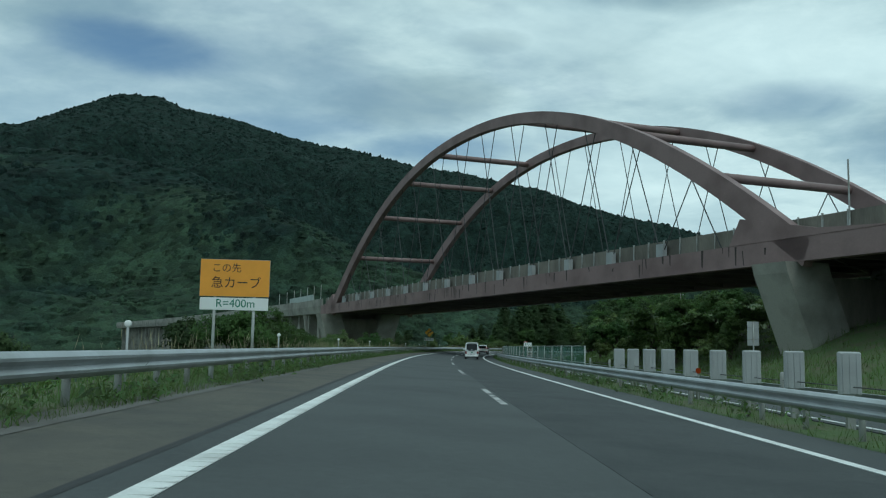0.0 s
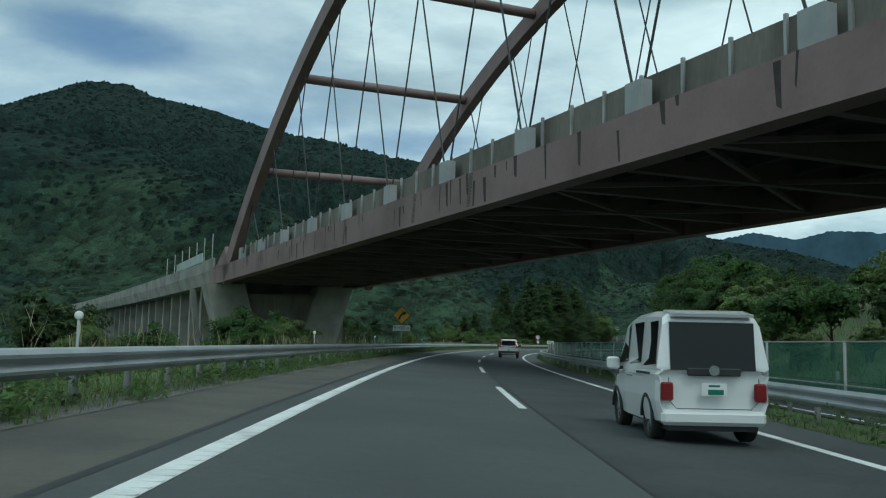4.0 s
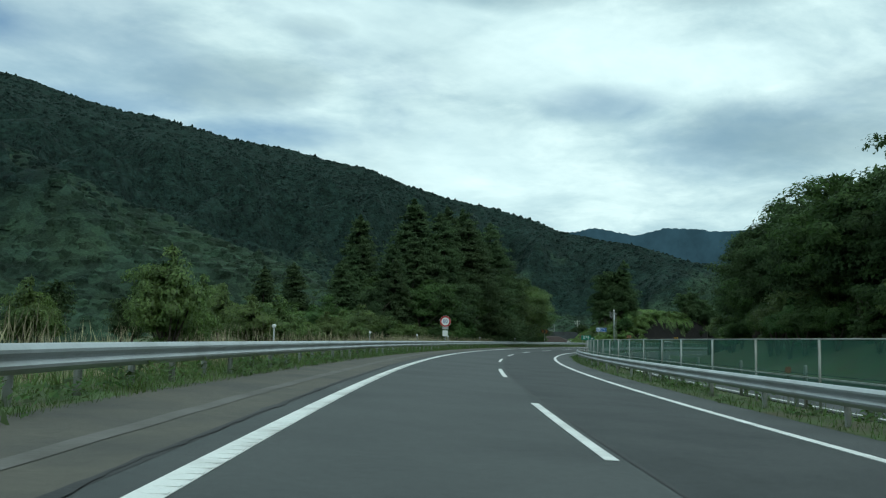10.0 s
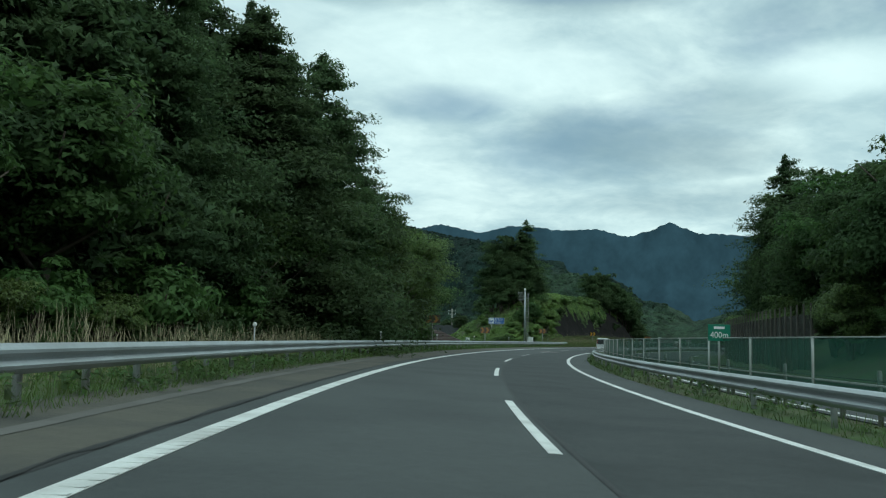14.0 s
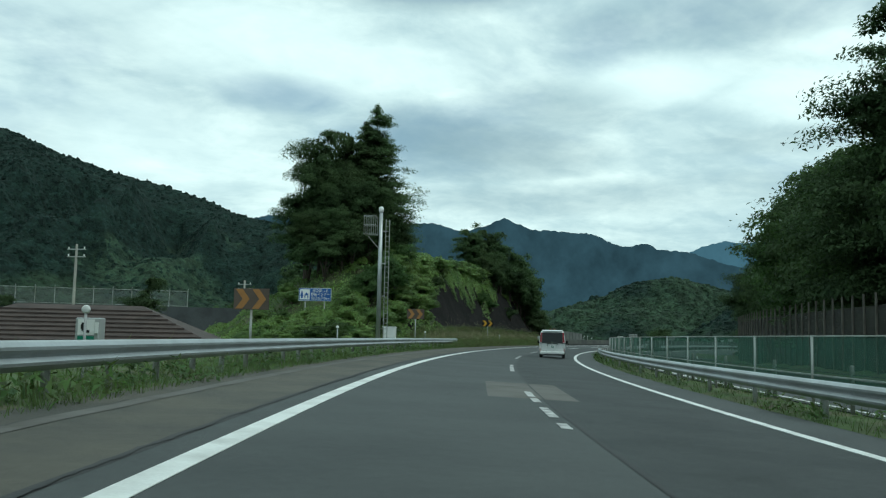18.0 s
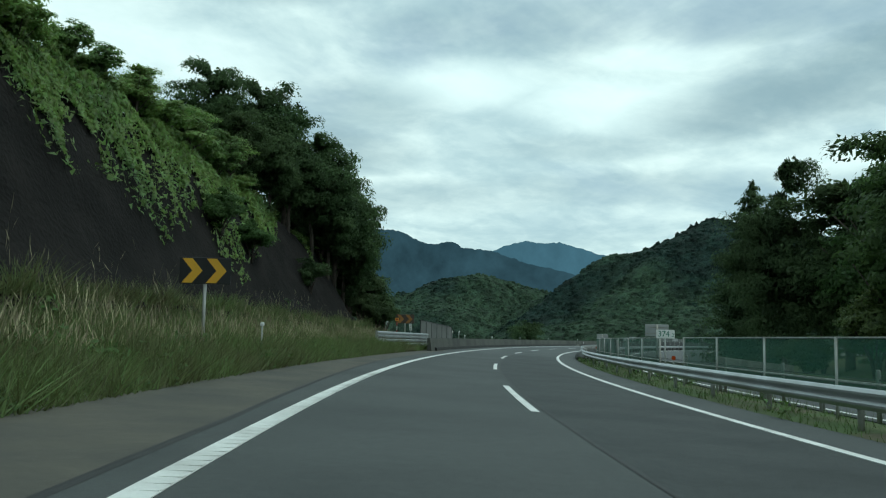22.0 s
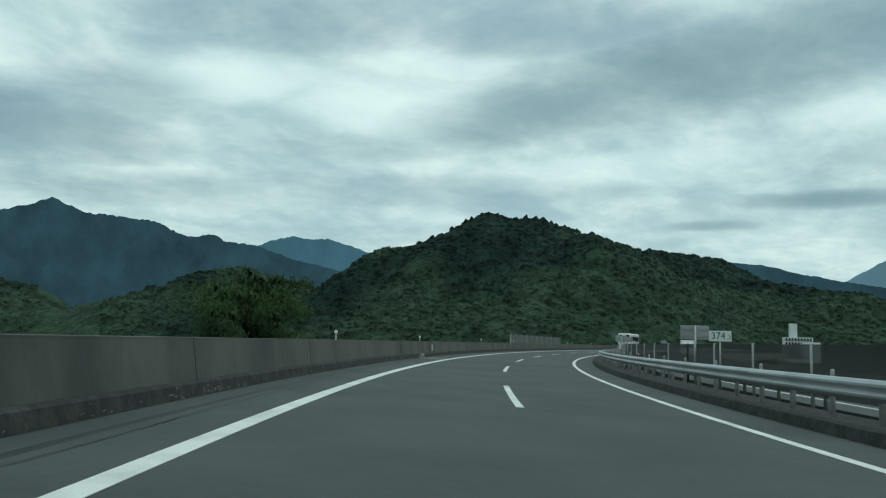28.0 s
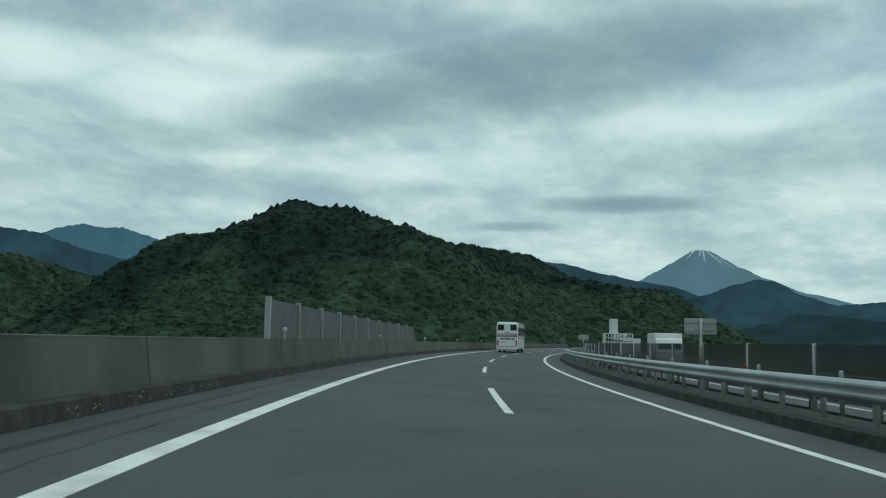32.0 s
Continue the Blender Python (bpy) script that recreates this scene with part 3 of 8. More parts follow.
E0, E8, E9, E13, E25, E28, E32 = (-2, 4), (6, 168), (9, 189), (29, 267), (162, 455), (212, 488), (287, 521)
RIDGE_LEFT = [polar(E0, -62, 9, 3600), polar(E0, -45, 10, 3800), polar(E0, -34, 9.6, 3900), polar(E0, -25.9, 11.7, 3900), polar(E0, -24.2, 12.8, 3900), polar(E0, -21.1, 14.2, 3900), polar(E0, -19.4, 14.95, 3900),
              polar(E0, -17.1, 14.95, 3900), polar(E0, -15.8, 14.4, 3900), polar(E0, -13.1, 14.1, 3850), polar(E0, -10.2, 13.45, 3800), polar(E0, -7.3, 12.8, 3750), polar(E0, -5.1, 12.6, 3650), polar(E0, -2.5, 12.05, 3550),
              polar(E8, -1.2, 12.2, 3450), polar(E8, 2.4, 11.85, 3350), polar(E8, 5.4, 11.2, 3300), polar(E8, 7.6, 10.85, 3250), polar(E8, 10.2, 9.85, 3200), polar(E8, 12.8, 9.1, 3150), polar(E8, 15.7, 8.5, 3100),
              polar(E8, 18.2, 7.8, 3000), polar(E8, 19.5, 7.15, 2950), polar(E9, 21.8, 6.75, 2800), polar(E9, 25.3, 6.15, 2650), polar(E9, 28.6, 5.05, 2500), polar(E13, 33.8, 3.3, 2300), polar(E13, 37, 1.7, 2200)]
RIDGE_PEAK = [polar(E28, 50, 2.6, 1750), polar(E28, 54.9, 3.4, 1700), polar(E28, 57.8, 4.4, 1650), polar(E28, 60.65, 6.6, 1540), polar(E28, 62.4, 7.95, 1480), polar(E28, 63.7, 8.6, 1450), polar(E28, 65, 8.3, 1460),
              polar(E28, 67.2, 8.15, 1480), polar(E28, 69.8, 7.3, 1560), polar(E28, 73.3, 6.25, 1700), polar(E28, 75.7, 6.0, 1850), polar(E28, 78.4, 5.5, 2000), polar(E28, 80.1, 4.3, 1950),
              polar(E32, 84.5, 3.95, 1750), polar(E32, 87.4, 3.6, 1700), polar(E32, 90, 1.9, 1600), polar(E32, 92.5, 0.6, 1500)]
RIDGE_LOW = [polar(E25, 38, 1.5, 2100), polar(E25, 43.3, 2.9, 2050), polar(E25, 45.8, 4.1, 2000), polar(E25, 48.3, 4.45, 2000), polar(E25, 52, 3.5, 2050), polar(E25, 56, 2.5, 2100)]
RIDGE_NEAR = [polar(E8, -32, 12.5, 1150), polar(E8, -24, 13.0, 1080), polar(E8, -18, 12.4, 1010), polar(E8, -11.8, 10.2, 940), polar(E8, -5, 7.5, 880), polar(E8, 2, 5.1, 830), polar(E8, 5.6, 3.2, 790)]
RIDGE_EAST = [(420, -500, 90), (500, -200, 100), (520, 40, 85), (480, 180, 45), (455, 260, 20)]
RIDGES = [(RIDGE_NEAR, 1.5, 1.0), (RIDGE_LEFT, 1.75, 1.0), (RIDGE_PEAK, 1.5, 1.0), (RIDGE_LOW, 2.0, 1.0), (RIDGE_EAST, 2.6, 1.1)]


def mountain_heights(X, Y):
    """Height of the land, and how far down its slope each place lies: 0 on a ridge or the valley floor, 1 half way."""
    base, slope = np.full(X.shape, -11.0), np.zeros(X.shape)
    for pts, reach, power in RIDGES:
        best, part_ = np.full(X.shape, -1e9), np.zeros(X.shape)
        P = np.array(pts)
        for a, b in zip(P[:-1], P[1:]):
            ab = b[:2] - a[:2]
            t = np.clip(((X - a[0]) * ab[0] + (Y - a[1]) * ab[1]) / (ab @ ab), 0, 1)
            dist = np.hypot(X - a[0] - t * ab[0], Y - a[1] - t * ab[1])
            top = a[2] + t * (b[2] - a[2]) + 5.5
            f = np.clip(1 - dist / (reach * top + 60), 0, 1)
            h = top * f ** power
            down = np.clip((1 - f - 0.1) / 0.35, 0, 1)
            part_ = np.where(h > best, down * down * (3 - 2 * down) * np.clip(f * 3, 0, 1), part_)
            best = np.maximum(best, h)
        slope = np.where(best - 11 > base, part_, slope)
        base = np.maximum(base, best - 11)
    return base, slope


def spur(x, y):
    """Spurs with ravines between them, running down the slopes."""
    return 1.5 * (0.22 - abs(rough(x, y, 360, 2.2))) + 0.7 * (0.22 - abs(rough(x, y, 150, 7.7))) + 0.12 * rough(x, y, 60, 5.5)


def terrain_z(X, Y):
    Z, slope = mountain_heights(X, Y)
    out = Z.copy()
    flat, steep = out.ravel(), slope.ravel()
    xs, ys = X.ravel(), Y.ravel()
    for i in range(len(flat)):
        high = flat[i] + 11
        if high > 3:
            flat[i] += min(high, 280) * 0.8 * steep[i] * spur(xs[i], ys[i])
        flat[i] += 1.5 * rough(xs[i], ys[i], 60, 1.1)
    # lower the land under the road's own banks
    sr = slice(0, len(SS), 16)
    near = np.full(X.shape, 1e9)
    for rx, ry in zip(RX[sr], RY[sr]):
        near = np.minimum(near, (X - rx) ** 2 + (Y - ry) ** 2)
    near = np.sqrt(near)
    k = np.clip((near - 62) / 90, 0, 1)
    return out * k + (1 - k) * -12.5


def build_terrain():
    xs = np.concatenate([np.arange(-4000, -1750, 75), np.arange(-1750, -1250, 20), np.arange(-1250, 2350, 9), np.arange(2350, 2700, 40)])
    ys = np.concatenate([np.arange(-900, 150, 50), np.arange(150, 2300, 9), np.arange(2300, 4300, 25)])
    X, Y = np.meshgrid(xs, ys, indexing="ij")
    Z = terrain_z(X, Y)
    # crowns of the closed forest lift the slopes unevenly
    rng = np.random.default_rng(8)
    wood = np.clip((Z + 6) / 14, 0, 1)
    lump = rng.uniform(-1, 1, Z.shape)
    broad = (np.roll(lump, 1, 0) + np.roll(lump, -1, 0) + np.roll(lump, 1, 1) + np.roll(lump, -1, 1)) / 4
    Z = Z + wood * (1.0 * lump + 3.4 * broad)
    nx, ny = X.shape
    i, j = np.meshgrid(np.arange(nx - 1), np.arange(ny - 1), indexing="ij")
    a = (i * ny + j).ravel()
    sh = Shape()
    sh.v = np.stack([X.ravel(), Y.ravel(), Z.ravel()], 1).tolist()
    sh.f = np.stack([a, a + ny, a + ny + 1, a + 1], 1).tolist()
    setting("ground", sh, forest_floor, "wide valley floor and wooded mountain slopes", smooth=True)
    far = Shape()
    ring = [(math.cos(2 * math.pi * k / 48), math.sin(2 * math.pi * k / 48)) for k in range(48)]
    far.loft([[(400 + r * c, 900 + r * q, -13 - r * 0.001) for c, q in ring] for r in (900, 2400, 5200)], caps=False)
    setting("ground_distance", far, forest_floor, "dark land reaching the horizon", smooth=True)
    return xs, ys, Z


TX, TY, TZ = build_terrain()


def land(x, y):
    """Height of the coarse land sheet."""
    i = int(np.clip(np.searchsorted(TX, x) - 1, 0, len(TX) - 2))
    j = int(np.clip(np.searchsorted(TY, y) - 1, 0, len(TY) - 2))
    u, v = (x - TX[i]) / (TX[i + 1] - TX[i]), (y - TY[j]) / (TY[j + 1] - TY[j])
    return TZ[i, j] * (1 - u) * (1 - v) + TZ[i + 1, j] * u * (1 - v) + TZ[i, j + 1] * (1 - u) * v + TZ[i + 1, j + 1] * u * v


def build_canopy():
    """Crowns of the mountain forests: low, uneven lumps."""
    rng = np.random.default_rng(5)
    ring = 5
    protos = []
    for k in range(14):
        vs = []
        tall = rng.uniform(0.75, 1.25) * (1.45 if k % 7 == 0 else 1.0)
        for r, (rad, h) in enumerate(((1.2, -1.7), (0.95, 0.42))):
            for j in range(ring):
                a = 2 * math.pi * (j + 0.5 * (r % 2)) / ring
                q = rad * rng.uniform(0.72, 1.25) * (0.75 if k % 7 == 0 else 1)
                vs.append((q * math.cos(a), q * math.sin(a), h * tall * rng.uniform(0.8, 1.15)))
        vs.append((rng.uniform(-.2, .2), rng.uniform(-.2, .2), 1.0 * tall))
        protos.append(np.array(vs))
    tri = []
    for r in range(1):
        for j in range(ring):
            a, b, c, d = r * ring + j, r * ring + (j + 1) % ring, r * ring + ring + (j + 1) % ring, r * ring + ring + j
            tri += [(a, b, c), (a, c, d)]
    tri += [(ring + j, ring + (j + 1) % ring, 2 * ring) for j in range(ring)]
    tri = np.array(tri)
    kinds = {"broad": ([], []), "conifer": ([], [])}

    def plant(x, y, size, ridge=False):
        z = land(x, y)
        dark = rough(x, y, 420, 3.3) * 0.9 + rough(x, y, 90, 8.1) * 0.4 + (z - 170) / 260
        kind = "conifer" if dark > (0.0 if not ridge else -0.25) else "broad"
        V, F = kinds[kind]
        n = len(V) * (2 * ring + 1)
        p = protos[rng.integers(14)]
        if kind == "conifer":
            p = p * (0.8, 0.8, 1.2)
        c, s_ = math.cos(x), math.sin(x)
        rot = np.stack([p[:, 0] * c - p[:, 1] * s_, p[:, 0] * s_ + p[:, 1] * c, p[:, 2]], 1)
        V.append(rot * (size * min(1.7, rng.lognormal(-0.14, 0.3))) * (1, 1, rng.uniform(0.42, 0.72)) + (x, y, z + size * rng.uniform(-0.25, 0.05)))
        F.append(tri + n)

    def region(eye, b0, b1, d0, d1, count, size, low=4.0):
        for _ in range(count):
            b = radians(rng.uniform(b0, b1))
            d = d0 + (d1 - d0) * rng.uniform() ** 0.8
            x, y = eye[0] + d * math.sin(b), eye[1] + d * math.cos(b)
            if land(x, y) > -11 + low:
                plant(x, y, size * (0.7 + 0.6 * d / d1))

    region(E0, -28, 12, 700, 3900, 16000, 6.6)
    region(E9, -19, 36, 450, 3200, 22000, 5.4)
    region(E28, 40, 93, 500, 2050, 24000, 4.2)
    region(E0, 20, 75, 150, 560, 1200, 6.0)
    for pts, size in ((RIDGE_LEFT[3:], 6.5), (RIDGE_NEAR, 4.5), (RIDGE_PEAK, 4.0), (RIDGE_LOW, 4.5)):
        for a, b in zip(pts[:-1], pts[1:]):
            a, b = Vector(a), Vector(b)
            for k in range(int((b - a).length / 7)):
                p = a.lerp(b, rng.uniform()) + Vector((rng.normal(0, 14), rng.normal(0, 14), 0))
                plant(p.x, p.y, size * rng.uniform(0.5, 1.15), True)
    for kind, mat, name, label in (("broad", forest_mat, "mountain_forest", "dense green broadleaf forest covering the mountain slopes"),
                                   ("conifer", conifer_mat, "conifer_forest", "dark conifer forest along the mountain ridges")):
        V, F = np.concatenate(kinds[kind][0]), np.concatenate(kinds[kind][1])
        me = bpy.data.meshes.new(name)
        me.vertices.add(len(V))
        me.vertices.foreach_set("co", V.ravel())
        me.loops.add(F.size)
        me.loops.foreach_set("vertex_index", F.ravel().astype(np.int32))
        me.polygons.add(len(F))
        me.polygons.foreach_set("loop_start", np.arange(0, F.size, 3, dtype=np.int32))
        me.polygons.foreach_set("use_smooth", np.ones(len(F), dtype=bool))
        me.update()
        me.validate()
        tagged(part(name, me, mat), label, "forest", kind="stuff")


build_canopy()


def build_far_ridges():
    """Blue ranges at the end of the valley: backdrop shells that glow in painted haze colours."""
    mats = {"near": glow("hazy_blue_slope", (0.034, 0.066, 0.088), 1.0, 0.3), "far": glow("pale_haze_slope", (0.066, 0.135, 0.185), 1.0, 0.16),
            "volcano": glow("hazy_volcano_slope", (0.125, 0.205, 0.26), 1.0, 0.1), "dark": glow("dusky_haze_slope", (0.024, 0.045, 0.055), 1.0, 0.3), "snow": glow("snow_streaks", (0.42, 0.5, 0.54), 1.0), "cap": glow("summit_cloud", (0.62, 0.7, 0.72), 1.0)}
    rng = random.Random(3)

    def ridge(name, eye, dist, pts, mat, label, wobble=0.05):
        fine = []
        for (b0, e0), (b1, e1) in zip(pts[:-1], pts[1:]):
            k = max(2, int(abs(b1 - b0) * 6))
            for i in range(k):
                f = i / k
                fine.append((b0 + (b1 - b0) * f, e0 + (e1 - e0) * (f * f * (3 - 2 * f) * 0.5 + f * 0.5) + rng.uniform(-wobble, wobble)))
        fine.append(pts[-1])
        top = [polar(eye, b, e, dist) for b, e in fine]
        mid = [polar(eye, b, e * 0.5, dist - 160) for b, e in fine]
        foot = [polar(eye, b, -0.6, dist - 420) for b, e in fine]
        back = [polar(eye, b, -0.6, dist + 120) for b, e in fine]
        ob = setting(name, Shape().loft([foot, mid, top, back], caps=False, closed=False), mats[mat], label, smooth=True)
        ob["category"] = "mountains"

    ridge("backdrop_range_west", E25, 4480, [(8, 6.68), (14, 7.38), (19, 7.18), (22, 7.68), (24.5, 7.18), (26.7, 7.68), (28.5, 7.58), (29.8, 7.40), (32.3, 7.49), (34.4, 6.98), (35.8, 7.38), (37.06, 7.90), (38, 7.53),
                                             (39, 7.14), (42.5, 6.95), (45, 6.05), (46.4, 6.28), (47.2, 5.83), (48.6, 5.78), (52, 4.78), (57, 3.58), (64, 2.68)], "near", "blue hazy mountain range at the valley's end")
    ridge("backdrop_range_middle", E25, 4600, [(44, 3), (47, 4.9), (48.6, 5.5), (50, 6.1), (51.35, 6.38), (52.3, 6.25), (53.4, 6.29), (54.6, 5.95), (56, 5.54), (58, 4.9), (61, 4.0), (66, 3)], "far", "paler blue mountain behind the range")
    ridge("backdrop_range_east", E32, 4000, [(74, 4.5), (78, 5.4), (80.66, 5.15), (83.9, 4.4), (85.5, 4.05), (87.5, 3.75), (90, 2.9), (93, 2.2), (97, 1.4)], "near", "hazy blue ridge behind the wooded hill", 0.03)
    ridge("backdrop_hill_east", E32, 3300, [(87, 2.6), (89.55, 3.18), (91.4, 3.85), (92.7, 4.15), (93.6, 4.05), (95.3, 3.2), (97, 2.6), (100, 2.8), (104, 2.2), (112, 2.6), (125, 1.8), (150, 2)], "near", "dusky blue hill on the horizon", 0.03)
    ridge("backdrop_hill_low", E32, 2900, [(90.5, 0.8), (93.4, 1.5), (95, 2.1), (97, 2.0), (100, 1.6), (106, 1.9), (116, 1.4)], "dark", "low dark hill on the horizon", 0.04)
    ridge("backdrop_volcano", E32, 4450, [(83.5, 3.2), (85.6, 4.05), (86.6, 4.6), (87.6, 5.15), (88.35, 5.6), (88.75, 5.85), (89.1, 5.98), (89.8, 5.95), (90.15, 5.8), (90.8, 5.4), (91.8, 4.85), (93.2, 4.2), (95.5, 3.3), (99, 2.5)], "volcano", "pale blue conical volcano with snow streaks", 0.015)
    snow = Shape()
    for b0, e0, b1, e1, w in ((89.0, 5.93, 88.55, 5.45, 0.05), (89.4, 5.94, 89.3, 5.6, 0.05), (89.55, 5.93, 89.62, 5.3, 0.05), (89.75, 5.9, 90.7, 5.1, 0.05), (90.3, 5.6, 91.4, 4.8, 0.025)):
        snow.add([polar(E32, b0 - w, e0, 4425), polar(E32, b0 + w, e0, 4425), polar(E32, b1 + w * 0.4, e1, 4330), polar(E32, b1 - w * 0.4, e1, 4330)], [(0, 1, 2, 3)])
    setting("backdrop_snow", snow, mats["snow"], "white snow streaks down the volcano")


build_far_ridges()


# ---------------------------------------------------------------- carriageways
def build_road():
    def road(name, d0, d1, z, mat, label, s0=-80, s1=S_END, cols=6, thick=0.3):
        prof = [(d0, z - thick)] + [(d0 + (d1 - d0) * i / cols, z) for i in range(cols + 1)] + [(d1, z - thick)]
        return setting(name, Shape().sweep(prof, s0, s1, 2), mat, label)

    road("road", -4.72, 5.0, 0.0, asphalt, "dark grey asphalt carriageway of two lanes")
    road("road_shoulder", -6.35, -4.75, -0.012, shoulder_mat, "brownish worn asphalt hard shoulder", s1=514, thick=0.15)
    road("road_shoulder_viaduct", -5.25, -4.75, -0.004, asphalt, "narrow dark asphalt shoulder on the viaduct", s0=514, thick=0.15)
    for a, b in ((-80, 200), (200, 455)):
        road("road_shoulder_overlay", -6.36, -4.12, 0.004, shoulder_mat, "brownish worn asphalt hard shoulder", s0=a, s1=b, cols=3, thick=0.01)
    ease = lambda s: -0.6 * min(1.0, max(0.0, (s - 455) / 25))
    setting("road_shoulder_taper", Shape().sweep([(-6.3, -0.006), (-6.3, 0.004), (-4.12, 0.004), (-4.12, -0.006)], 455, 480, 2.5, closed=True, shift=ease), shoulder_mat, "brownish worn asphalt hard shoulder narrowing")
    road("road_lane_patch", 0.2, 3.45, 0.004, asphalt_new, "darker coarse asphalt of the passing lane", s1=514, cols=3, thick=0.004)
    road("road_opposite", 7.3, 17.5, 0.0, asphalt, "opposite carriageway of grey asphalt", s1=506)
    road("road_opposite_viaduct", 8.6, 19.0, 0.0, asphalt, "opposite carriageway on the viaduct", s0=506)
    seam = Shape().sweep([(-4.76, 0.0), (-4.69, 0.006), (-4.62, 0.0)], 480, S_END, 2)
    seam.sweep([(-4.16, 0.006), (-4.11, 0.009), (-4.06, 0.003)], 455, 480, 2.5, shift=ease)
    seam.sweep([(-4.16, 0.006), (-4.11, 0.009), (-4.06, 0.003)], -80, 455, 2)
    seam.sweep([(0.17, 0.006), (0.2, 0.0065), (0.23, 0.006)], 60, 514, 2)
    setting("road_seam", seam, seam_mat, "dark tar seam along the asphalt edge")
    for name, d, w, s0, s1 in (("road_marking_edge_west", -3.6, 0.24, -80, S_END), ("road_marking_edge_east", 3.6, 0.2, -80, S_END),
                               ("road_marking_opposite", 7.75, 0.2, -80, 506), ("road_marking_opposite_viaduct", 10.3, 0.2, 506, S_END), ("road_marking_opposite_outer", 15.2, 0.2, -80, 506)):
        setting(name, Shape().sweep([(d - w / 2, 0.003), (d - w / 2, 0.009), (d + w / 2, 0.009), (d + w / 2, 0.003)], s0, s1, 1.5), line_paint, "solid white edge line painted on asphalt")
    ribs = Shape()
    for k in range(2400):
        s = -4 + 0.28 * k
        if 300 < s < 428 or s > 470:
            continue
        ribs.box((0, 0, 0.0105), (0.225, 0.07, 0.0045), on(s, -3.6))
    tagged(part("road_marking_ribs", ribs, line_paint), "raised ribs across the white edge line", "road marking", kind="structure")


build_road()


# ---------------------------------------------------------------- arch bridge over the road
def build_bridge():
    bx, by, phi, z0, slope, length, wide = -22.95, 188.1, radians(157.5), 7.46, 0.0065, 131.2, 17.7
    rise, gh, span, start = 22.5, 1.85, 126.5, 5.2
    along = Vector((math.sin(phi), math.cos(phi), 0))
    across = Vector((-math.cos(phi), math.sin(phi), 0))
    root = thing("arch_bridge", Matrix.Identity(4), "rust-brown steel twin-arch railway bridge crossing above the road", "bridge")

    def at_b(u, w, z):
        """u along the bridge, w across, z over the girder's underside."""
        return Vector((bx, by, z0 + slope * u + 0.014 * w + z)) + along * u + across * w

    def beam(name, u0, u1, w0, w1, za, zb, mat, steps=1, label=""):
        rings = []
        for i in range(steps + 1):
            u = u0 + (u1 - u0) * i / steps
            rings.append([at_b(u, w0, za), at_b(u, w1, za), at_b(u, w1, zb), at_b(u, w0, zb)])
        return part(name, Shape().loft(rings), mat, root, label)

    ends = (-2.0, length + 9)
    for w in (0.0, wide - 0.9):
        g = beam("girder", *ends, w, w + 0.9, 0.0, gh, bridge_paint, 30, "rust-brown steel box girder with dark stains")
        lip = Shape()
        lip.loft([[at_b(u, w - 0.06, -0.04), at_b(u, w + 0.96, -0.04), at_b(u, w + 0.96, 0.05), at_b(u, w - 0.06, 0.05)] for u in ends])
        part("flange", lip, bridge_paint, g)
        rng = random.Random(7)
        if w == 0:
            u = 6.0
            while u < length:
                sh = Shape()
                deep, half = rng.uniform(0.35, 1.75), rng.uniform(0.04, 0.16)
                slant, drop = rng.uniform(-0.1, 0.15), rng.choice((0.0, 0.0, 0.1, 0.5))
                sh.add([at_b(u - half, -0.004, gh - drop), at_b(u + half, -0.004, gh - drop), at_b(u + half * 0.6 + slant, -0.004, max(0.1, gh - drop - deep)), at_b(u - half * 0.7 + slant, -0.004, max(0.1, gh - drop - deep * 0.9))], [(0, 1, 2, 3)])
                part("stain", sh, stain_mat, g, "black rust streak")
                u += rng.choice((0.5, 0.8, 1.1, 2.6, 4.5))
            for u in (47.2, 59.5, 66.6):
                for row in range(24):
                    z, v = 0.14 + row * 0.07, u + 0.012 * row
                    part("hatch_mark", Shape().add([at_b(v - 0.2, -0.006, z), at_b(v + 0.2, -0.006, z), at_b(v + 0.2, -0.006, z + 0.035), at_b(v - 0.2, -0.006, z + 0.035)], [(0, 1, 2, 3)]), stain_mat, g)
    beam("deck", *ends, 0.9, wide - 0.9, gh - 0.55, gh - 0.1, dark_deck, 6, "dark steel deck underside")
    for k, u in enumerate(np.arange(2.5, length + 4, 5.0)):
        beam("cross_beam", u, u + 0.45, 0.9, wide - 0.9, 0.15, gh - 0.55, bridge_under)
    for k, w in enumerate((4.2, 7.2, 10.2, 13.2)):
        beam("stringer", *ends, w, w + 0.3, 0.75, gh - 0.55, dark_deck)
    for k, u in enumerate(np.arange(2.5, length - 6, 10.0)):
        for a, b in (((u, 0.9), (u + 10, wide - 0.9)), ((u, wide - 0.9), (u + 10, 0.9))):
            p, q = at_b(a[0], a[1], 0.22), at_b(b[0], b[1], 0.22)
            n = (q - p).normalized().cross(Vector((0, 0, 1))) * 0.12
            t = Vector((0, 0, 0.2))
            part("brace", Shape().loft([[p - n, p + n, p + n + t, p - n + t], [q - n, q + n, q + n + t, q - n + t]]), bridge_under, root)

    def arch(u):
        x = max(0.0, min(1.0, (u - start) / span))
        return gh - 0.25 + rise * (1 - abs(2 * x - 1) ** 2.12)

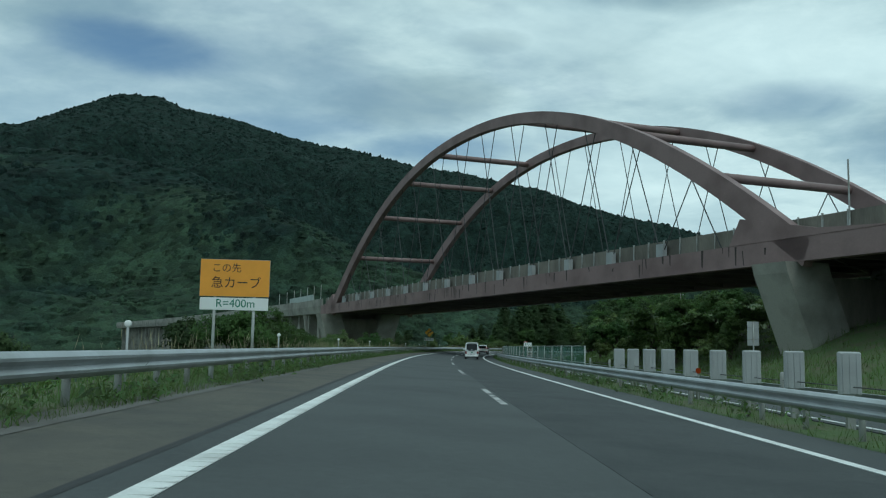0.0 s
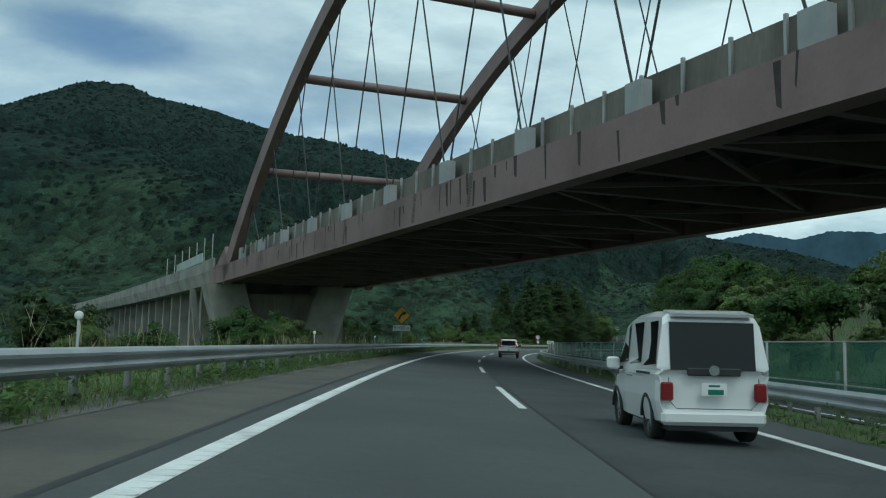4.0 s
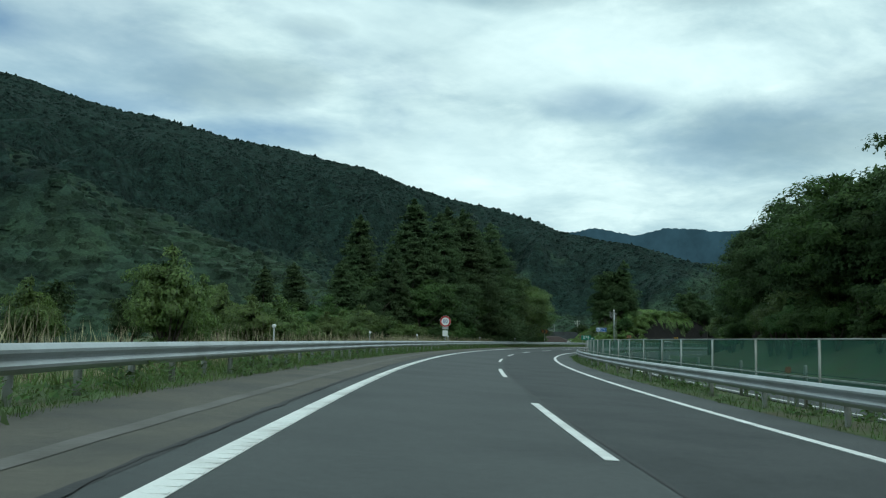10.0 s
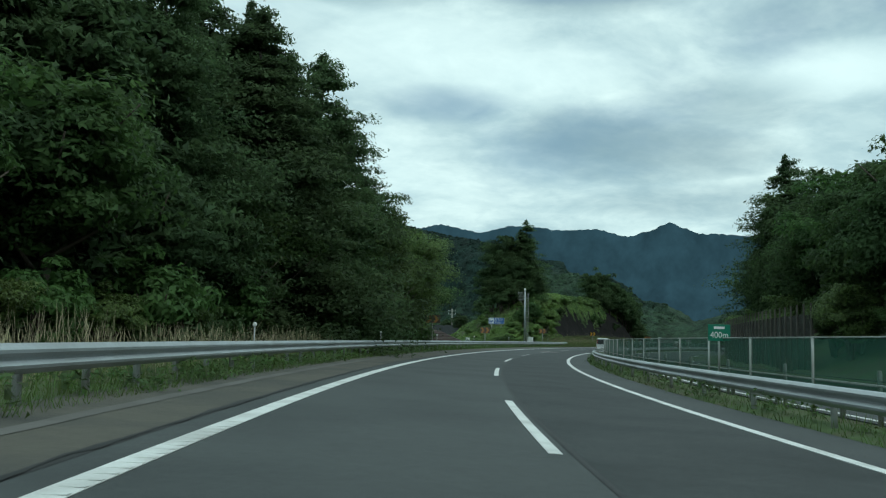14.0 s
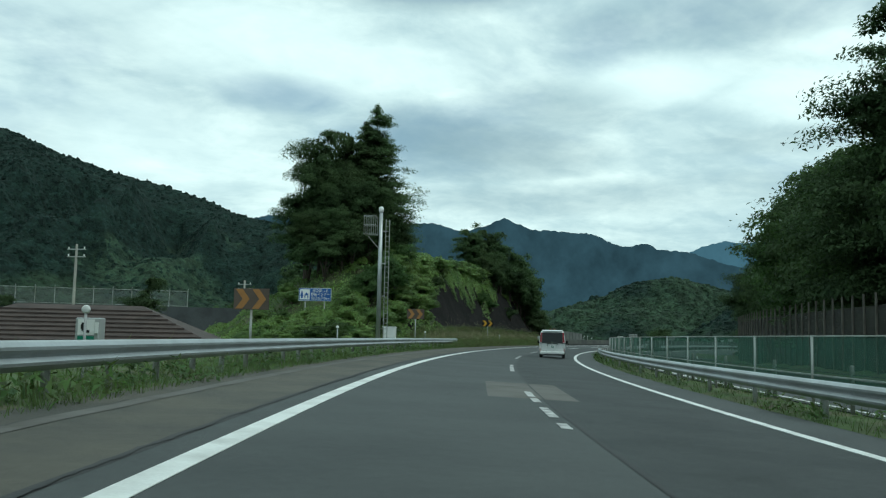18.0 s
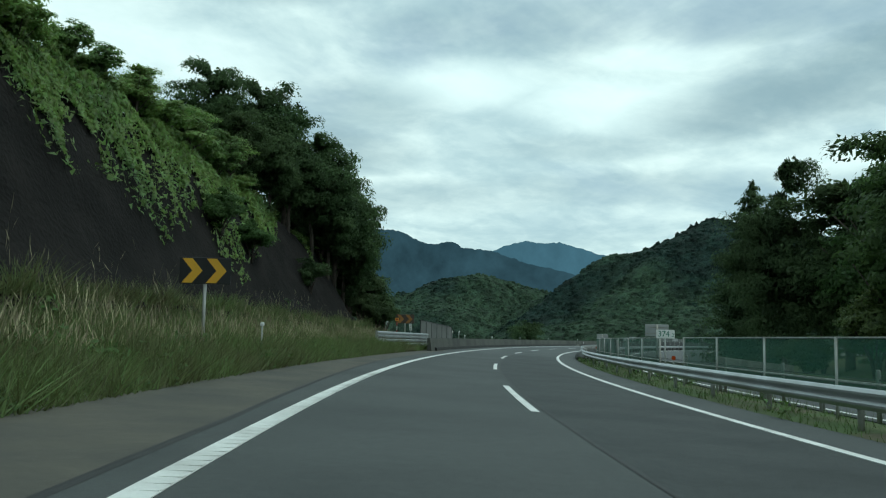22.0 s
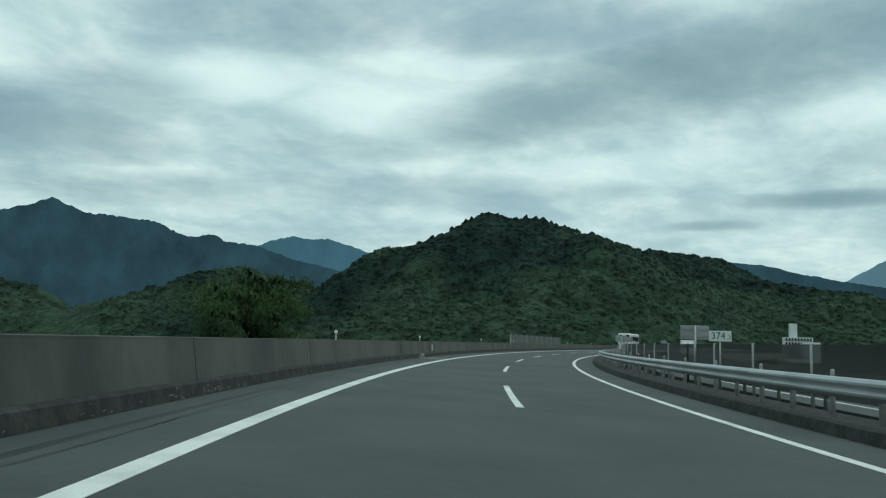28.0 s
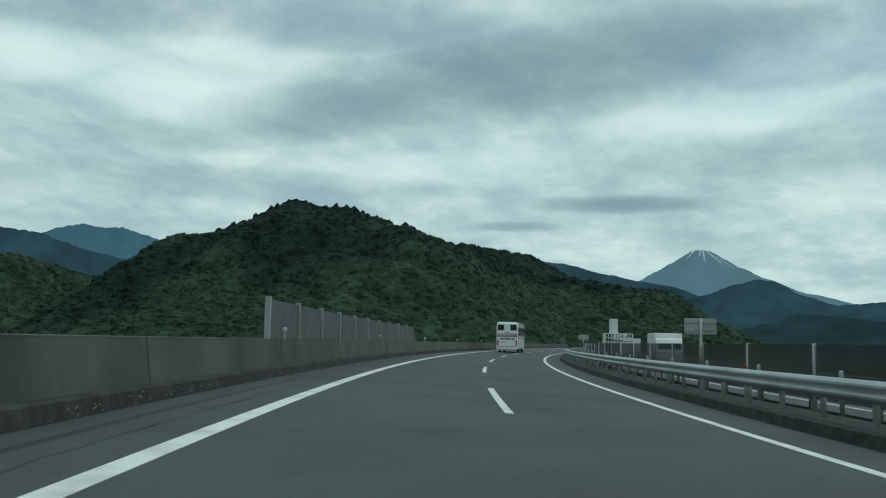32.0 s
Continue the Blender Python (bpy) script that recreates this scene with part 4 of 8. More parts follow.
    for w in (0.0, wide - 0.9):
        rings = []
        n = 56
        for i in range(n + 1):
            u = start + span * i / n
            du = 0.5
            tan = Vector((0, 0, arch(u + du) - arch(u - du))) + along * 2 * du
            up = Vector((0, 0, 1)) * tan.dot(along) - along * tan.z
            up.normalize()
            deep = 1.35 + 0.75 * abs(2 * i / n - 1) ** 2
            c = at_b(u, w, arch(u) - 0.1)
            rings.append([c - up * deep, c - up * deep + across * 0.9, c + across * 0.9, c])
        part("arch_rib", Shape().loft(rings), bridge_paint, root, "rust-brown box-section arch rib")
        part("springing", Shape().loft([[at_b(u, w - 0.05, gh), at_b(u, w + 0.95, gh), at_b(u, w + 0.95, gh + h), at_b(u, w - 0.05, gh + h)] for u, h in ((0, 0.1), (2, 0.3), (6.5, 2.0), (7.2, 0.1))]), bridge_paint, root)
        part("springing", Shape().loft([[at_b(u, w - 0.05, gh), at_b(u, w + 0.95, gh), at_b(u, w + 0.95, gh + h), at_b(u, w - 0.05, gh + h)] for u, h in ((span - 3.5, 0.1), (span - 2.2, 2.2), (span + 6, 0.5), (span + 12, 0.1))]), bridge_paint, root)
        # crossing hangers of a network arch
        for i in range(14):
            for lean in (-1, 1):
                ub = 13 + i * (span - 18) / 13
                ut = ub + lean * (4.5 + 2.2 * (1 - abs(2 * (ub - span / 2) / span)))
                if not 9 < ut < span - 1:
                    continue
                part("hanger", Shape().tube([at_b(ub, w + 0.45, gh), at_b(ut, w + 0.45, arch(ut) - 1.3)], 0.055, 6), cable_mat, root)
                part("anchor_box", Shape().loft([[at_b(ub - 0.5, w + 0.2, gh), at_b(ub + 0.5, w + 0.2, gh), at_b(ub + 0.5, w + 0.7, gh), at_b(ub - 0.5, w + 0.7, gh)],
                                                 [at_b(ub - 0.5, w + 0.2, gh + 1.25), at_b(ub + 0.5, w + 0.2, gh + 1.25), at_b(ub + 0.5, w + 0.7, gh + 1.25), at_b(ub - 0.5, w + 0.7, gh + 1.25)]]), grey_paint, root, "pale grey hanger cover box") if lean > 0 else None
    for i in range(1, 10):
        u = start + span * (i + 0.12) / 10
        if i in (5,):
            continue
        part("strut", Shape().tube([at_b(u, 0.8, arch(u) - 0.8), at_b(u, wide - 0.8, arch(u) - 0.8)], 0.42, 10), bridge_paint, root, smooth=True)
    # guideway walls standing inside the ribs, with posts
    for w in (1.05, wide - 1.3):
        beam("parapet", ends[0], ends[1], w, w + 0.22, gh, gh + 1.6, parapet_mat, 30, "weathered concrete guideway wall")
    for u in np.arange(0, length + 4, 2.4):
        part("parapet_post", Shape().loft([[at_b(u, 0.92, gh + h), at_b(u + 0.12, 0.92, gh + h), at_b(u + 0.12, 1.05, gh + h), at_b(u, 1.05, gh + h)] for h in (0, 1.72)]), galv_dull, root)
    # concrete piers: wide top, battered legs
    for u0, foot in ((0.5, -7.5), (length - 2.6, -3.0)):
        base = foot - z0 - 1
        for w0, w1, lean in ((-1.2, 3.3, 1.0), (wide - 5.5, wide - 1.1, -1.0)):
            rings = []
            for h, cut in ((-0.05, 0.0), (-0.9, 0.05), (base * 0.55, 0.55), (base, 1.0)):
                a, b = (w0 + cut * 4.6, w1 + cut * 4.6) if lean > 0 else (w0 - cut * 4.6, w1 - cut * 4.6)
                rings.append([at_b(u0 - 1.8, a, h), at_b(u0 + 1.8, a, h), at_b(u0 + 1.8, b, h), at_b(u0 - 1.8, b, h)])
            part("pier_leg", Shape().loft(rings[::-1]), concrete, root, "pale streaked concrete pier leg")
        rings = [[at_b(u0 - 1.1, 2.0, h), at_b(u0 + 1.1, 2.0, h), at_b(u0 + 1.1, wide - 2.0, h), at_b(u0 - 1.1, wide - 2.0, h)] for h in (base, -1.1)]
        part("pier_wall", Shape().loft(rings), parapet_mat, root, "recessed concrete wall between the pier legs")
        for w in (0.45, wide - 0.45):
            part("bearing", Shape().loft([[at_b(u0 - 0.5, w - 0.4, h), at_b(u0 + 0.5, w - 0.4, h), at_b(u0 + 0.5, w + 0.4, h), at_b(u0 - 0.5, w + 0.4, h)] for h in (-0.06, 0.0)]), steel_dark, root)

    # concrete guideway viaduct going on beyond both ends
    via = thing("guideway_viaduct", Matrix.Identity(4), "grey concrete railway guideway on arched piers", "viaduct")

    def deck(u0, u1, steps, turn, fall):
        pts = []
        for i in range(steps + 1):
            f = i / steps
            u = u0 + (u1 - u0) * f
            w = turn * f * f
            pts.append((u, w, fall * f))
        return pts

    for pts in (deck(-2.2, -332, 20, -20, 2.0), deck(length + 9.2, length + 210, 10, -10, 2.0)):
        sh = Shape().loft([[at_b(u, 0.6 + w, 0.3 + z), at_b(u, wide - 0.6 + w, 0.3 + z), at_b(u, wide - 0.2 + w, gh + z), at_b(u, 0.2 + w, gh + z)] for u, w, z in pts])
        part("deck", sh, concrete, via)
        for off in (0.3, wide - 0.6):
            part("parapet", Shape().loft([[at_b(u, off + w, gh + z), at_b(u, off + 0.25 + w, gh + z), at_b(u, off + 0.25 + w, gh + 1.5 + z), at_b(u, off + w, gh + 1.5 + z)] for u, w, z in pts]), concrete, via)
        for i in range(1, len(pts)):
            (ua, wa, za), (ub, wb, zb) = pts[i - 1], pts[i]
            for f in (0.0, 0.5):
                u, w, z = ua + (ub - ua) * f, wa + (wb - wa) * f, za + (zb - za) * f
                part("pier", Shape().loft([[at_b(u - 0.7, 2 + w, h), at_b(u + 0.7, 2 + w, h), at_b(u + 0.7, wide - 2 + w, h), at_b(u - 0.7, wide - 2 + w, h)] for h in (-20, 0.3 + z)]), concrete, via)

    # pale screen, posts and a leaning strut where the guideway meets the arch
    scr = part("screen", Shape().loft([[at_b(u, 0.2, gh + 1.5), at_b(u, 0.28, gh + 1.5), at_b(u, 0.28, gh + 2.7), at_b(u, 0.2, gh + 2.7)] for u in (-9, -30)]), screen_mat, via, "pale noise screen")
    for u in (-4, -9.5, -15, -21, -27, -34, -42):
        part("screen_post", Shape().tube([at_b(u, 0.5, gh), at_b(u, 0.5, gh + 4.6)], 0.07, 6), galv_dull, via)
    for u in (-3.4, -16):
        part("strut", Shape().loft([[at_b(u + du, w - 0.35, z), at_b(u + du + 0.7, w - 0.35, z), at_b(u + du + 0.7, w + 0.35, z), at_b(u + du, w + 0.35, z)] for du, w, z in ((2.2, 1.9, -14), (0, 0.3, 0.25))]), concrete, via, "leaning concrete strut")


screen_mat = material("pale_screen", (0.45, 0.5, 0.48), 0.6, vary=0.08, scale=0.7)
build_bridge()


# ---------------------------------------------------------------- guard rails, walls and fences along the road
def west_rail(s):
    return float(np.interp(s, [0, 60, 180, 222, 282, 340, 400, 445], [-6.3, -6.2, -6.05, -6.6, -5.95, -6.3, -6.5, -6.6]))


W_BEAM = [(0.0, 0.39), (0.035, 0.41), (0.08, 0.46), (0.085, 0.5), (0.03, 0.555), (0.03, 0.585), (0.085, 0.64), (0.08, 0.68), (0.035, 0.73), (0.0, 0.75),
          (-0.012, 0.74), (0.02, 0.72), (0.06, 0.675), (0.065, 0.645), (0.012, 0.59), (0.012, 0.55), (0.065, 0.495), (0.06, 0.465), (0.02, 0.42), (-0.012, 0.4)]


def guard_rail(s0, s1, dfun, gap, face, label, group, drop=0.0, bay=4.0):
    rail = thing("guard_rail", Matrix.Identity(4), label, "guard rail", group)
    s = s0
    while s < s1 - 0.1:
        e = min(s + bay, s1)
        prof = [(face * d, z - drop) for d, z in W_BEAM]
        part("beam", Shape().sweep(prof, s, e + 0.02, 2.0, closed=True, shift=dfun), galv, rail)
        k = s
        while k < e - 0.01:
            m = on(k, dfun(k) - face * 0.16, 0)
            if not hasattr(guard_rail, "post"):
                guard_rail.post = Shape().tube([(0, 0, -0.3), (0, 0, 0.62), (0, 0, 0.66)], [0.057, 0.057, 0.03], 10).mesh("post", True)
                guard_rail.block = Shape().box((0, 0, 0.57), (0.1, 0.07, 0.12)).mesh("bracket")
            p = part("post", guard_rail.post, galv_dull, rail, m=m)
            p.matrix_basis = m @ pose(0, 0, -drop)
            part("bracket", guard_rail.block, galv_dull, p, m=pose(face * 0.09, 0, 0))
            k += gap
        s = e


for a, b in ((-60, 60), (60, 140), (140, 220), (220, 300), (300, 380), (380, 442.6)):
    guard_rail(a, b, west_rail, 2.0, 1, "galvanised w-beam guard rail on round posts along the shoulder", "guard rails")
for a, b in ((-60, 20), (20, 120), (120, 217.2), (217.2, 318.4), (318.4, 419.6), (419.6, 511)):
    guard_rail(a, b, lambda s: 5.42, 2.2 if b < 21 else 4.4, -1, "galvanised w-beam guard rail along the grassy median", "guard rails", bay=4.4)
for a, b in ((-60, 120), (120, 320), (320, 506)):
    guard_rail(a, b, lambda s: 7.05, 4.0, 1, "galvanised guard rail of the opposite carriageway", "guard rails")


def viaduct():
    wall = thing("parapet_wall", Matrix.Identity(4), "weathered brown-grey concrete parapet wall of the viaduct", "wall", kind="structure")
    ends = [S_WALL + 10.0 * k for k in range(38)]
    for a, b in zip(ends, ends[1:]):
        for p, q in ((a + 0.02, b - 0.02),) if not a < 613.4 < b else ((a + 0.02, 613.32), (613.54, b - 0.02)):
            part("wall_panel", Shape().sweep([(-5.62, -1.2), (-5.3, -1.2), (-5.34, 0.0), (-5.46, 0.86), (-5.46, 0.9), (-5.66, 0.9), (-5.66, 0.86)], p, q, 2.5, closed=True), concrete_dark, wall)
    part("joint_filler", Shape().sweep([(-5.62, -1.2), (-5.56, -1.2), (-5.56, 0.84), (-5.62, 0.84)], 613.3, 613.56, 0.26, closed=True), concrete_black, wall, "black filler set back in the wall's open joint")
    box = part("switch_box", Shape().box((0, 0, 0.52), (0.06, 0.62, 0.42), on(618.9, -5.41), 0.012), grey_paint, wall, "grey switch box set in the wall")
    part("lid", Shape().box((0.04, 0, 0.52), (0.02, 0.5, 0.32), on(618.9, -5.41)), galv_dull, box)
    section = [(-5.46, 0.0), (-5.2, 0.0), (-5.22, 0.2), (-5.27, 0.23), (-5.46, 0.23)]
    low = [(-5.46, 0.0), (-5.3, 0.0), (-5.31, 0.03), (-5.33, 0.05), (-5.46, 0.06)]
    kerb = Shape().sweep(section, S_WALL + 2, 612.35, 2.5, closed=True).sweep(section, 614.5, S_END, 2.5, closed=True)
    setting("kerb_west", kerb, concrete_black, "black moss-stained concrete kerb at the wall's foot")
    for a, b in ((612.36, 613.25), (614.49, 613.6)):
        setting("kerb_end", Shape().loft([[at(a, d, z) for d, z in section], [at(b, d, z) for d, z in low]]), concrete_pale, "pale sloping kerb end at the expansion joint")
    # paint and lichen flaking off the kerb's edge
    rng = random.Random(77)
    flecks = Shape()
    for k in range(1500):
        s = rng.uniform(S_WALL + 3, 760)
        if 612.2 < s < 614.6 or math.sin(s * 0.7) + math.sin(s * 0.23 + 1) < rng.uniform(-1.2, 1.0):
            continue
        h = min(0.19, abs(rng.gauss(0.05, 0.06))) + 0.01
        long, tall, turn = rng.uniform(0.015, 0.09), rng.uniform(0.005, 0.016), rng.uniform(-0.3, 0.3)
        n = 6
        ring = []
        for i in range(n):
            a = 2 * math.pi * i / n
            r = rng.uniform(0.55, 1.1)
            u, w = long * r * math.cos(a), tall * r * math.sin(a)
            z = max(0.004, h + w + u * turn)
            ring.append(at(s + u, -5.2 - 0.1 * z + 0.004, z))
        flecks.add(ring, [tuple(range(n))])
    tagged(part("kerb_flecks", flecks, concrete_pale), "pale flakes of lichen and worn paint on the black kerb", "stains", kind="stuff")
    kerb = Shape().sweep([(4.95, 0.0), (5.0, 0.2), (5.05, 0.22), (6.3, 0.22), (6.35, 0.2), (6.4, -0.6), (4.95, -0.6)], 511, S_END, 2.5, closed=True)
    setting("kerb_east", kerb, concrete_black, "stained concrete kerb under the median guard rail")
    for a, b in ((511, 620), (620, 730), (730, S_END)):
        guard_rail(a, b, lambda s: 5.5, 2.0, -1, "galvanised guard rail bolted to the viaduct kerb", "guard rails", drop=-0.2)
        guard_rail(a, b, lambda s: 8.7, 4.0, 1, "galvanised guard rail of the opposite carriageway", "guard rails", drop=-0.1)
    setting("road_viaduct_deck", Shape().sweep([(-5.7, -1.2), (-5.7, -0.31), (6.4, -0.31), (6.4, -1.2)], 508, S_END, 4, closed=True), concrete, "concrete deck of the viaduct")
    setting("road_viaduct_deck_opposite", Shape().sweep([(8.4, -1.2), (8.4, -0.31), (19.4, -0.31), (19.4, 0.6), (19.7, 0.6), (19.7, -1.2)], 508, S_END, 4, closed=True), concrete, "concrete deck of the opposite viaduct")


viaduct()


# ---------------------------------------------------------------- trees, shrubs and grass
def quick_mesh(name, V, F, normals=None):
    """Mesh from arrays; all faces with the same number of corners."""
    me = bpy.data.meshes.new(name)
    k = F.shape[1]
    me.vertices.add(len(V))
    me.vertices.foreach_set("co", np.ascontiguousarray(V, dtype=np.float32).ravel())
    me.loops.add(F.size)
    me.loops.foreach_set("vertex_index", F.ravel().astype(np.int32))
    me.polygons.add(len(F))
    me.polygons.foreach_set("loop_start", np.arange(0, F.size, k, dtype=np.int32))
    me.update()
    me.validate()
    if normals is not None:
        me.polygons.foreach_set("use_smooth", np.ones(len(F), dtype=bool))
        me.normals_split_custom_set_from_vertices(unit(normals).tolist())
    return me


def unit(a):
    return a / np.maximum(1e-6, np.linalg.norm(a, axis=1, keepdims=True))


def leaf_cards(centres, normals, size, rng, long=1.5, droop=0.0, single=False):
    """One leaf spray at each centre: a folded kite, or a single blade."""
    n = len(centres)
    nrm = unit(normals + rng.normal(0, 0.45, (n, 3)))
    side_ = unit(np.cross(nrm, unit(rng.normal(0, 1, (n, 3)))))
    tip = unit(np.cross(nrm, side_) + np.array([0, 0, -droop]))
    s = (size * rng.uniform(0.6, 1.4, n))[:, None]
    a = centres - tip * s * long * 0.5
    b = centres + side_ * s * 0.5 + nrm * s * 0.12
    c = centres + tip * s * long * 0.5
    d = centres - side_ * s * 0.5 + nrm * s * 0.12
    if single:
        V = np.stack([a + (d - centres) * 0.55, b, c], 1).reshape(-1, 3)
        soft = np.repeat(unit(unit(normals) + rng.normal(0, 0.22, (n, 3))), 3, axis=0)
        return V, np.arange(n * 3).reshape(-1, 3), soft
    V = np.stack([a, b, c, d], 1).reshape(-1, 3)
    k = np.arange(n)[:, None] * 4
    return V, np.concatenate([k + [0, 1, 2], k + [0, 2, 3]])


def crown_mesh(name, kind, seed, fine):
    """Crown of a tree one metre tall in z, to be scaled; leaf clumps with gaps between."""
    rng = np.random.default_rng(seed)
    C, N = [], []
    leaf = 0.026
    if kind == "cedar":
        each = {4: 98, 3: 60, 2: 36, 1: 26, 0: 13}[fine]
        for h in np.linspace(0.05, 0.955, 36):
            reach = 0.215 * min(1.0, (1 - h) * 1.55) ** 0.85 * rng.uniform(0.78, 1.12) + 0.016
            for a in rng.uniform(0, 2 * math.pi, max(4, int(9 * (1 - h) + 3.5))):
                r = reach * rng.uniform(0.66, 1.16) * (1 + 0.16 * math.sin(2 * a + seed) + 0.14 * math.sin(3 * a + 9 * h + seed))
                rise = rng.uniform(-0.022, 0.022)
                for t in ((0.45, 0.75, 1.0) if r > 0.09 else (0.6, 1.0) if r > 0.04 else (0.8,)):
                    pad = (0.022 + 0.14 * r) * rng.uniform(0.8, 1.3)
                    hub = np.array([math.cos(a) * r * t, math.sin(a) * r * t, h + rise - 0.25 * r * t + rng.normal(0, 0.009)])
                    d = unit(rng.normal(0, 1, (each, 3)))
                    d[:, 2] = np.where(d[:, 2] < -0.2, -d[:, 2], d[:, 2])
                    C.append(hub + d * pad * rng.uniform(0.35, 1.1, (each, 1)) * np.array([1.15, 1.15, 0.62]))
                    N.append(d * 0.8 + np.array([math.cos(a) * 0.3, math.sin(a) * 0.3, 0.7]))
        for h in np.linspace(0.92, 0.995, 6):
            d = rng.normal(0, 0.008, (each, 3)) * np.array([1.2, 1.2, 1.6]) * (1.35 - (h - 0.92) * 9)
            C.append(np.array([0, 0, h]) + d)
            N.append(d * 60 + np.array([0, 0, 0.6]))
        leaf = {4: 0.0082, 3: 0.012, 2: 0.016, 1: 0.0195, 0: 0.027}[fine]
    else:
        shape = {"broad": (0.36, 0.58, 0.4, 74, 58), "tall": (0.27, 0.5, 0.49, 90, 58), "shrub": (0.5, 0.52, 0.5, 56, 62), "full": (0.42, 0.52, 0.5, 84, 62), "thin": (0.3, 0.62, 0.36, 46, 50)}[kind]
        wide, mid, half, clumps, each = shape
        if fine:
            clumps, each = int(clumps * 1.25), int(each * {3: 6.6, 2: 2.5, 1: 1.5}[fine])
        else:
            each = int(each * 0.8)
        lobes = rng.normal(0, 1, (7, 3))
        lobes = unit(lobes) * rng.uniform(0.5, 0.95, (7, 1))
        for k in range(clumps):
            base = lobes[rng.integers(7)]
            q = base * 0.62 + unit(rng.normal(0, 1, (1, 3)))[0] * rng.uniform(0.15, 0.52)
            q = q / max(1.0, np.linalg.norm(q) / rng.uniform(0.82, 1.08))
            centre = np.array([q[0] * wide, q[1] * wide, mid + q[2] * half])
            rad = rng.uniform(0.055, 0.12) * (1.15 if kind == "shrub" else 0.9)
            d = unit(rng.normal(0, 1, (each, 3)))
            d[:, 2] = np.where(d[:, 2] < -0.3, -d[:, 2], d[:, 2])
            C.append(centre + d * rad * rng.uniform(0.55, 1.05, (each, 1)) * np.array([1.15, 1.15, 0.8]))
            N.append(d + np.array([0, 0, 0.35]) + 0.5 * q / max(0.2, np.linalg.norm(q)))
        leaf = {"broad": 0.03, "tall": 0.027, "shrub": 0.042, "full": 0.032, "thin": 0.026}[kind] * {3: 0.28, 2: 0.51, 1: 0.66, 0: 1.0}[fine]
    # shaded leaves deep in the crown
    deep = np.concatenate(C)
    many = {4: 8000, 3: 8000, 2: 4000, 1: 1500, 0: 500}[fine]
    if kind == "cedar":
        deep = deep[deep[:, 2] < 0.9]
    deep = deep[rng.integers(0, len(deep), many)]
    core = deep.copy()
    core[:, :2] *= rng.uniform(0.15, 0.78, (many, 1))
    out = core * np.array([1, 1, 0]) + rng.normal(0, 0.03, (many, 3)) + np.array([0, 0, 0.02])
    D, DF, DN = leaf_cards(core, out, {4: 0.02, 3: 0.026, 2: 0.034, 1: 0.042, 0: 0.06}[fine] * (1 if kind != "cedar" else 0.6), rng, 1.2, 0.2, True)
    V, F, VN = leaf_cards(np.concatenate(C), np.concatenate(N), leaf, rng, 1.5, 0.15 if kind != "cedar" else 0.5, True)
    return quick_mesh(name, np.concatenate([V, D]), np.concatenate([F, DF + len(V)]), np.concatenate([VN, DN]))


def trunk_mesh(kind, seed):
    rng = random.Random(seed)
    sh = Shape()
    if kind == "shrub":
        for k in range(5):
            a = k * 1.3
            sh.tube([(0, 0, -0.06), (0.05 * math.cos(a), 0.05 * math.sin(a), 0.2), (0.2 * math.cos(a), 0.2 * math.sin(a), 0.5)], [0.02, 0.014, 0.006], 5)
        return sh.mesh("trunk", True)
    top = 0.9 if kind == "cedar" else 0.6
    lean = 0.0012 if kind == "cedar" else 0.012
    path = [(rng.uniform(-lean, lean) * i, rng.uniform(-lean, lean) * i, -0.06 + (top + 0.06) * i / 6) for i in range(7)]
    sh.tube(path, [0.02 * (1 - i / 6) + 0.0025 for i in range(7)], 7)
    for k in range(8 if kind not in ("cedar", "full") else 0):
        h = 0.2 + 0.045 * k
        a = k * 2.4
        r = rng.uniform(0.14, 0.25)
        sh.tube([(0, 0, h), (r * 0.5 * math.cos(a), r * 0.5 * math.sin(a), h + 0.1), (r * math.cos(a), r * math.sin(a), h + 0.24)], [0.007, 0.0045, 0.002], 5)
    return sh.mesh("trunk", True)


TREES = {}


def tree(kind, mat, s, d, height, label, category="tree", group="", wide=1.0, z=None, spin=0.0, place=None):
    fine = 3 if group in ("overhanging trees", "tall roadside trees", "tall trees beside the viaduct") else 2 if group == "cedar grove" else 2 if group not in ("wood behind", "vine bushes", "undergrowth", "bushes on the bank", "bank trees", "trees below the road", "trees beside the viaduct") else 0
    if kind == "cedar" and d > -16.5 and 322 < s < 450:
        fine = 4
    elif kind == "full" and 430 < s < 448:
        fine = 3
    key = (kind, mat.name, int(spin * 7) % 2, fine)
    p = place if place is not None else at(s, d, ground_z(s, d) if z is None else z)
    spot = pose(p.x, p.y, p.z - 0.1, 0, 0, spin * 3300)
    size = Vector((height * wide, height * wide, height))
    if key not in TREES:
        name = {"cedar": "cedar_tree", "shrub": "shrub"}.get(kind, "broadleaf_tree")
        root = thing(name, spot @ Matrix.Diagonal((*size, 1)), label, category, group)
        part("trunk", trunk_mesh(kind, key[2]), bark, root)
        part("crown", crown_mesh("crown", kind, len(kind) * 10 + key[2], fine), mat, root)
        TREES[key] = root, size
        return root
    first, old = TREES[key]
    ratio = Matrix.Diagonal((size.x / old.x, size.y / old.y, size.z / old.z, 1))
    return tagged(copy_thing(first, spot @ ratio), label, category, group)


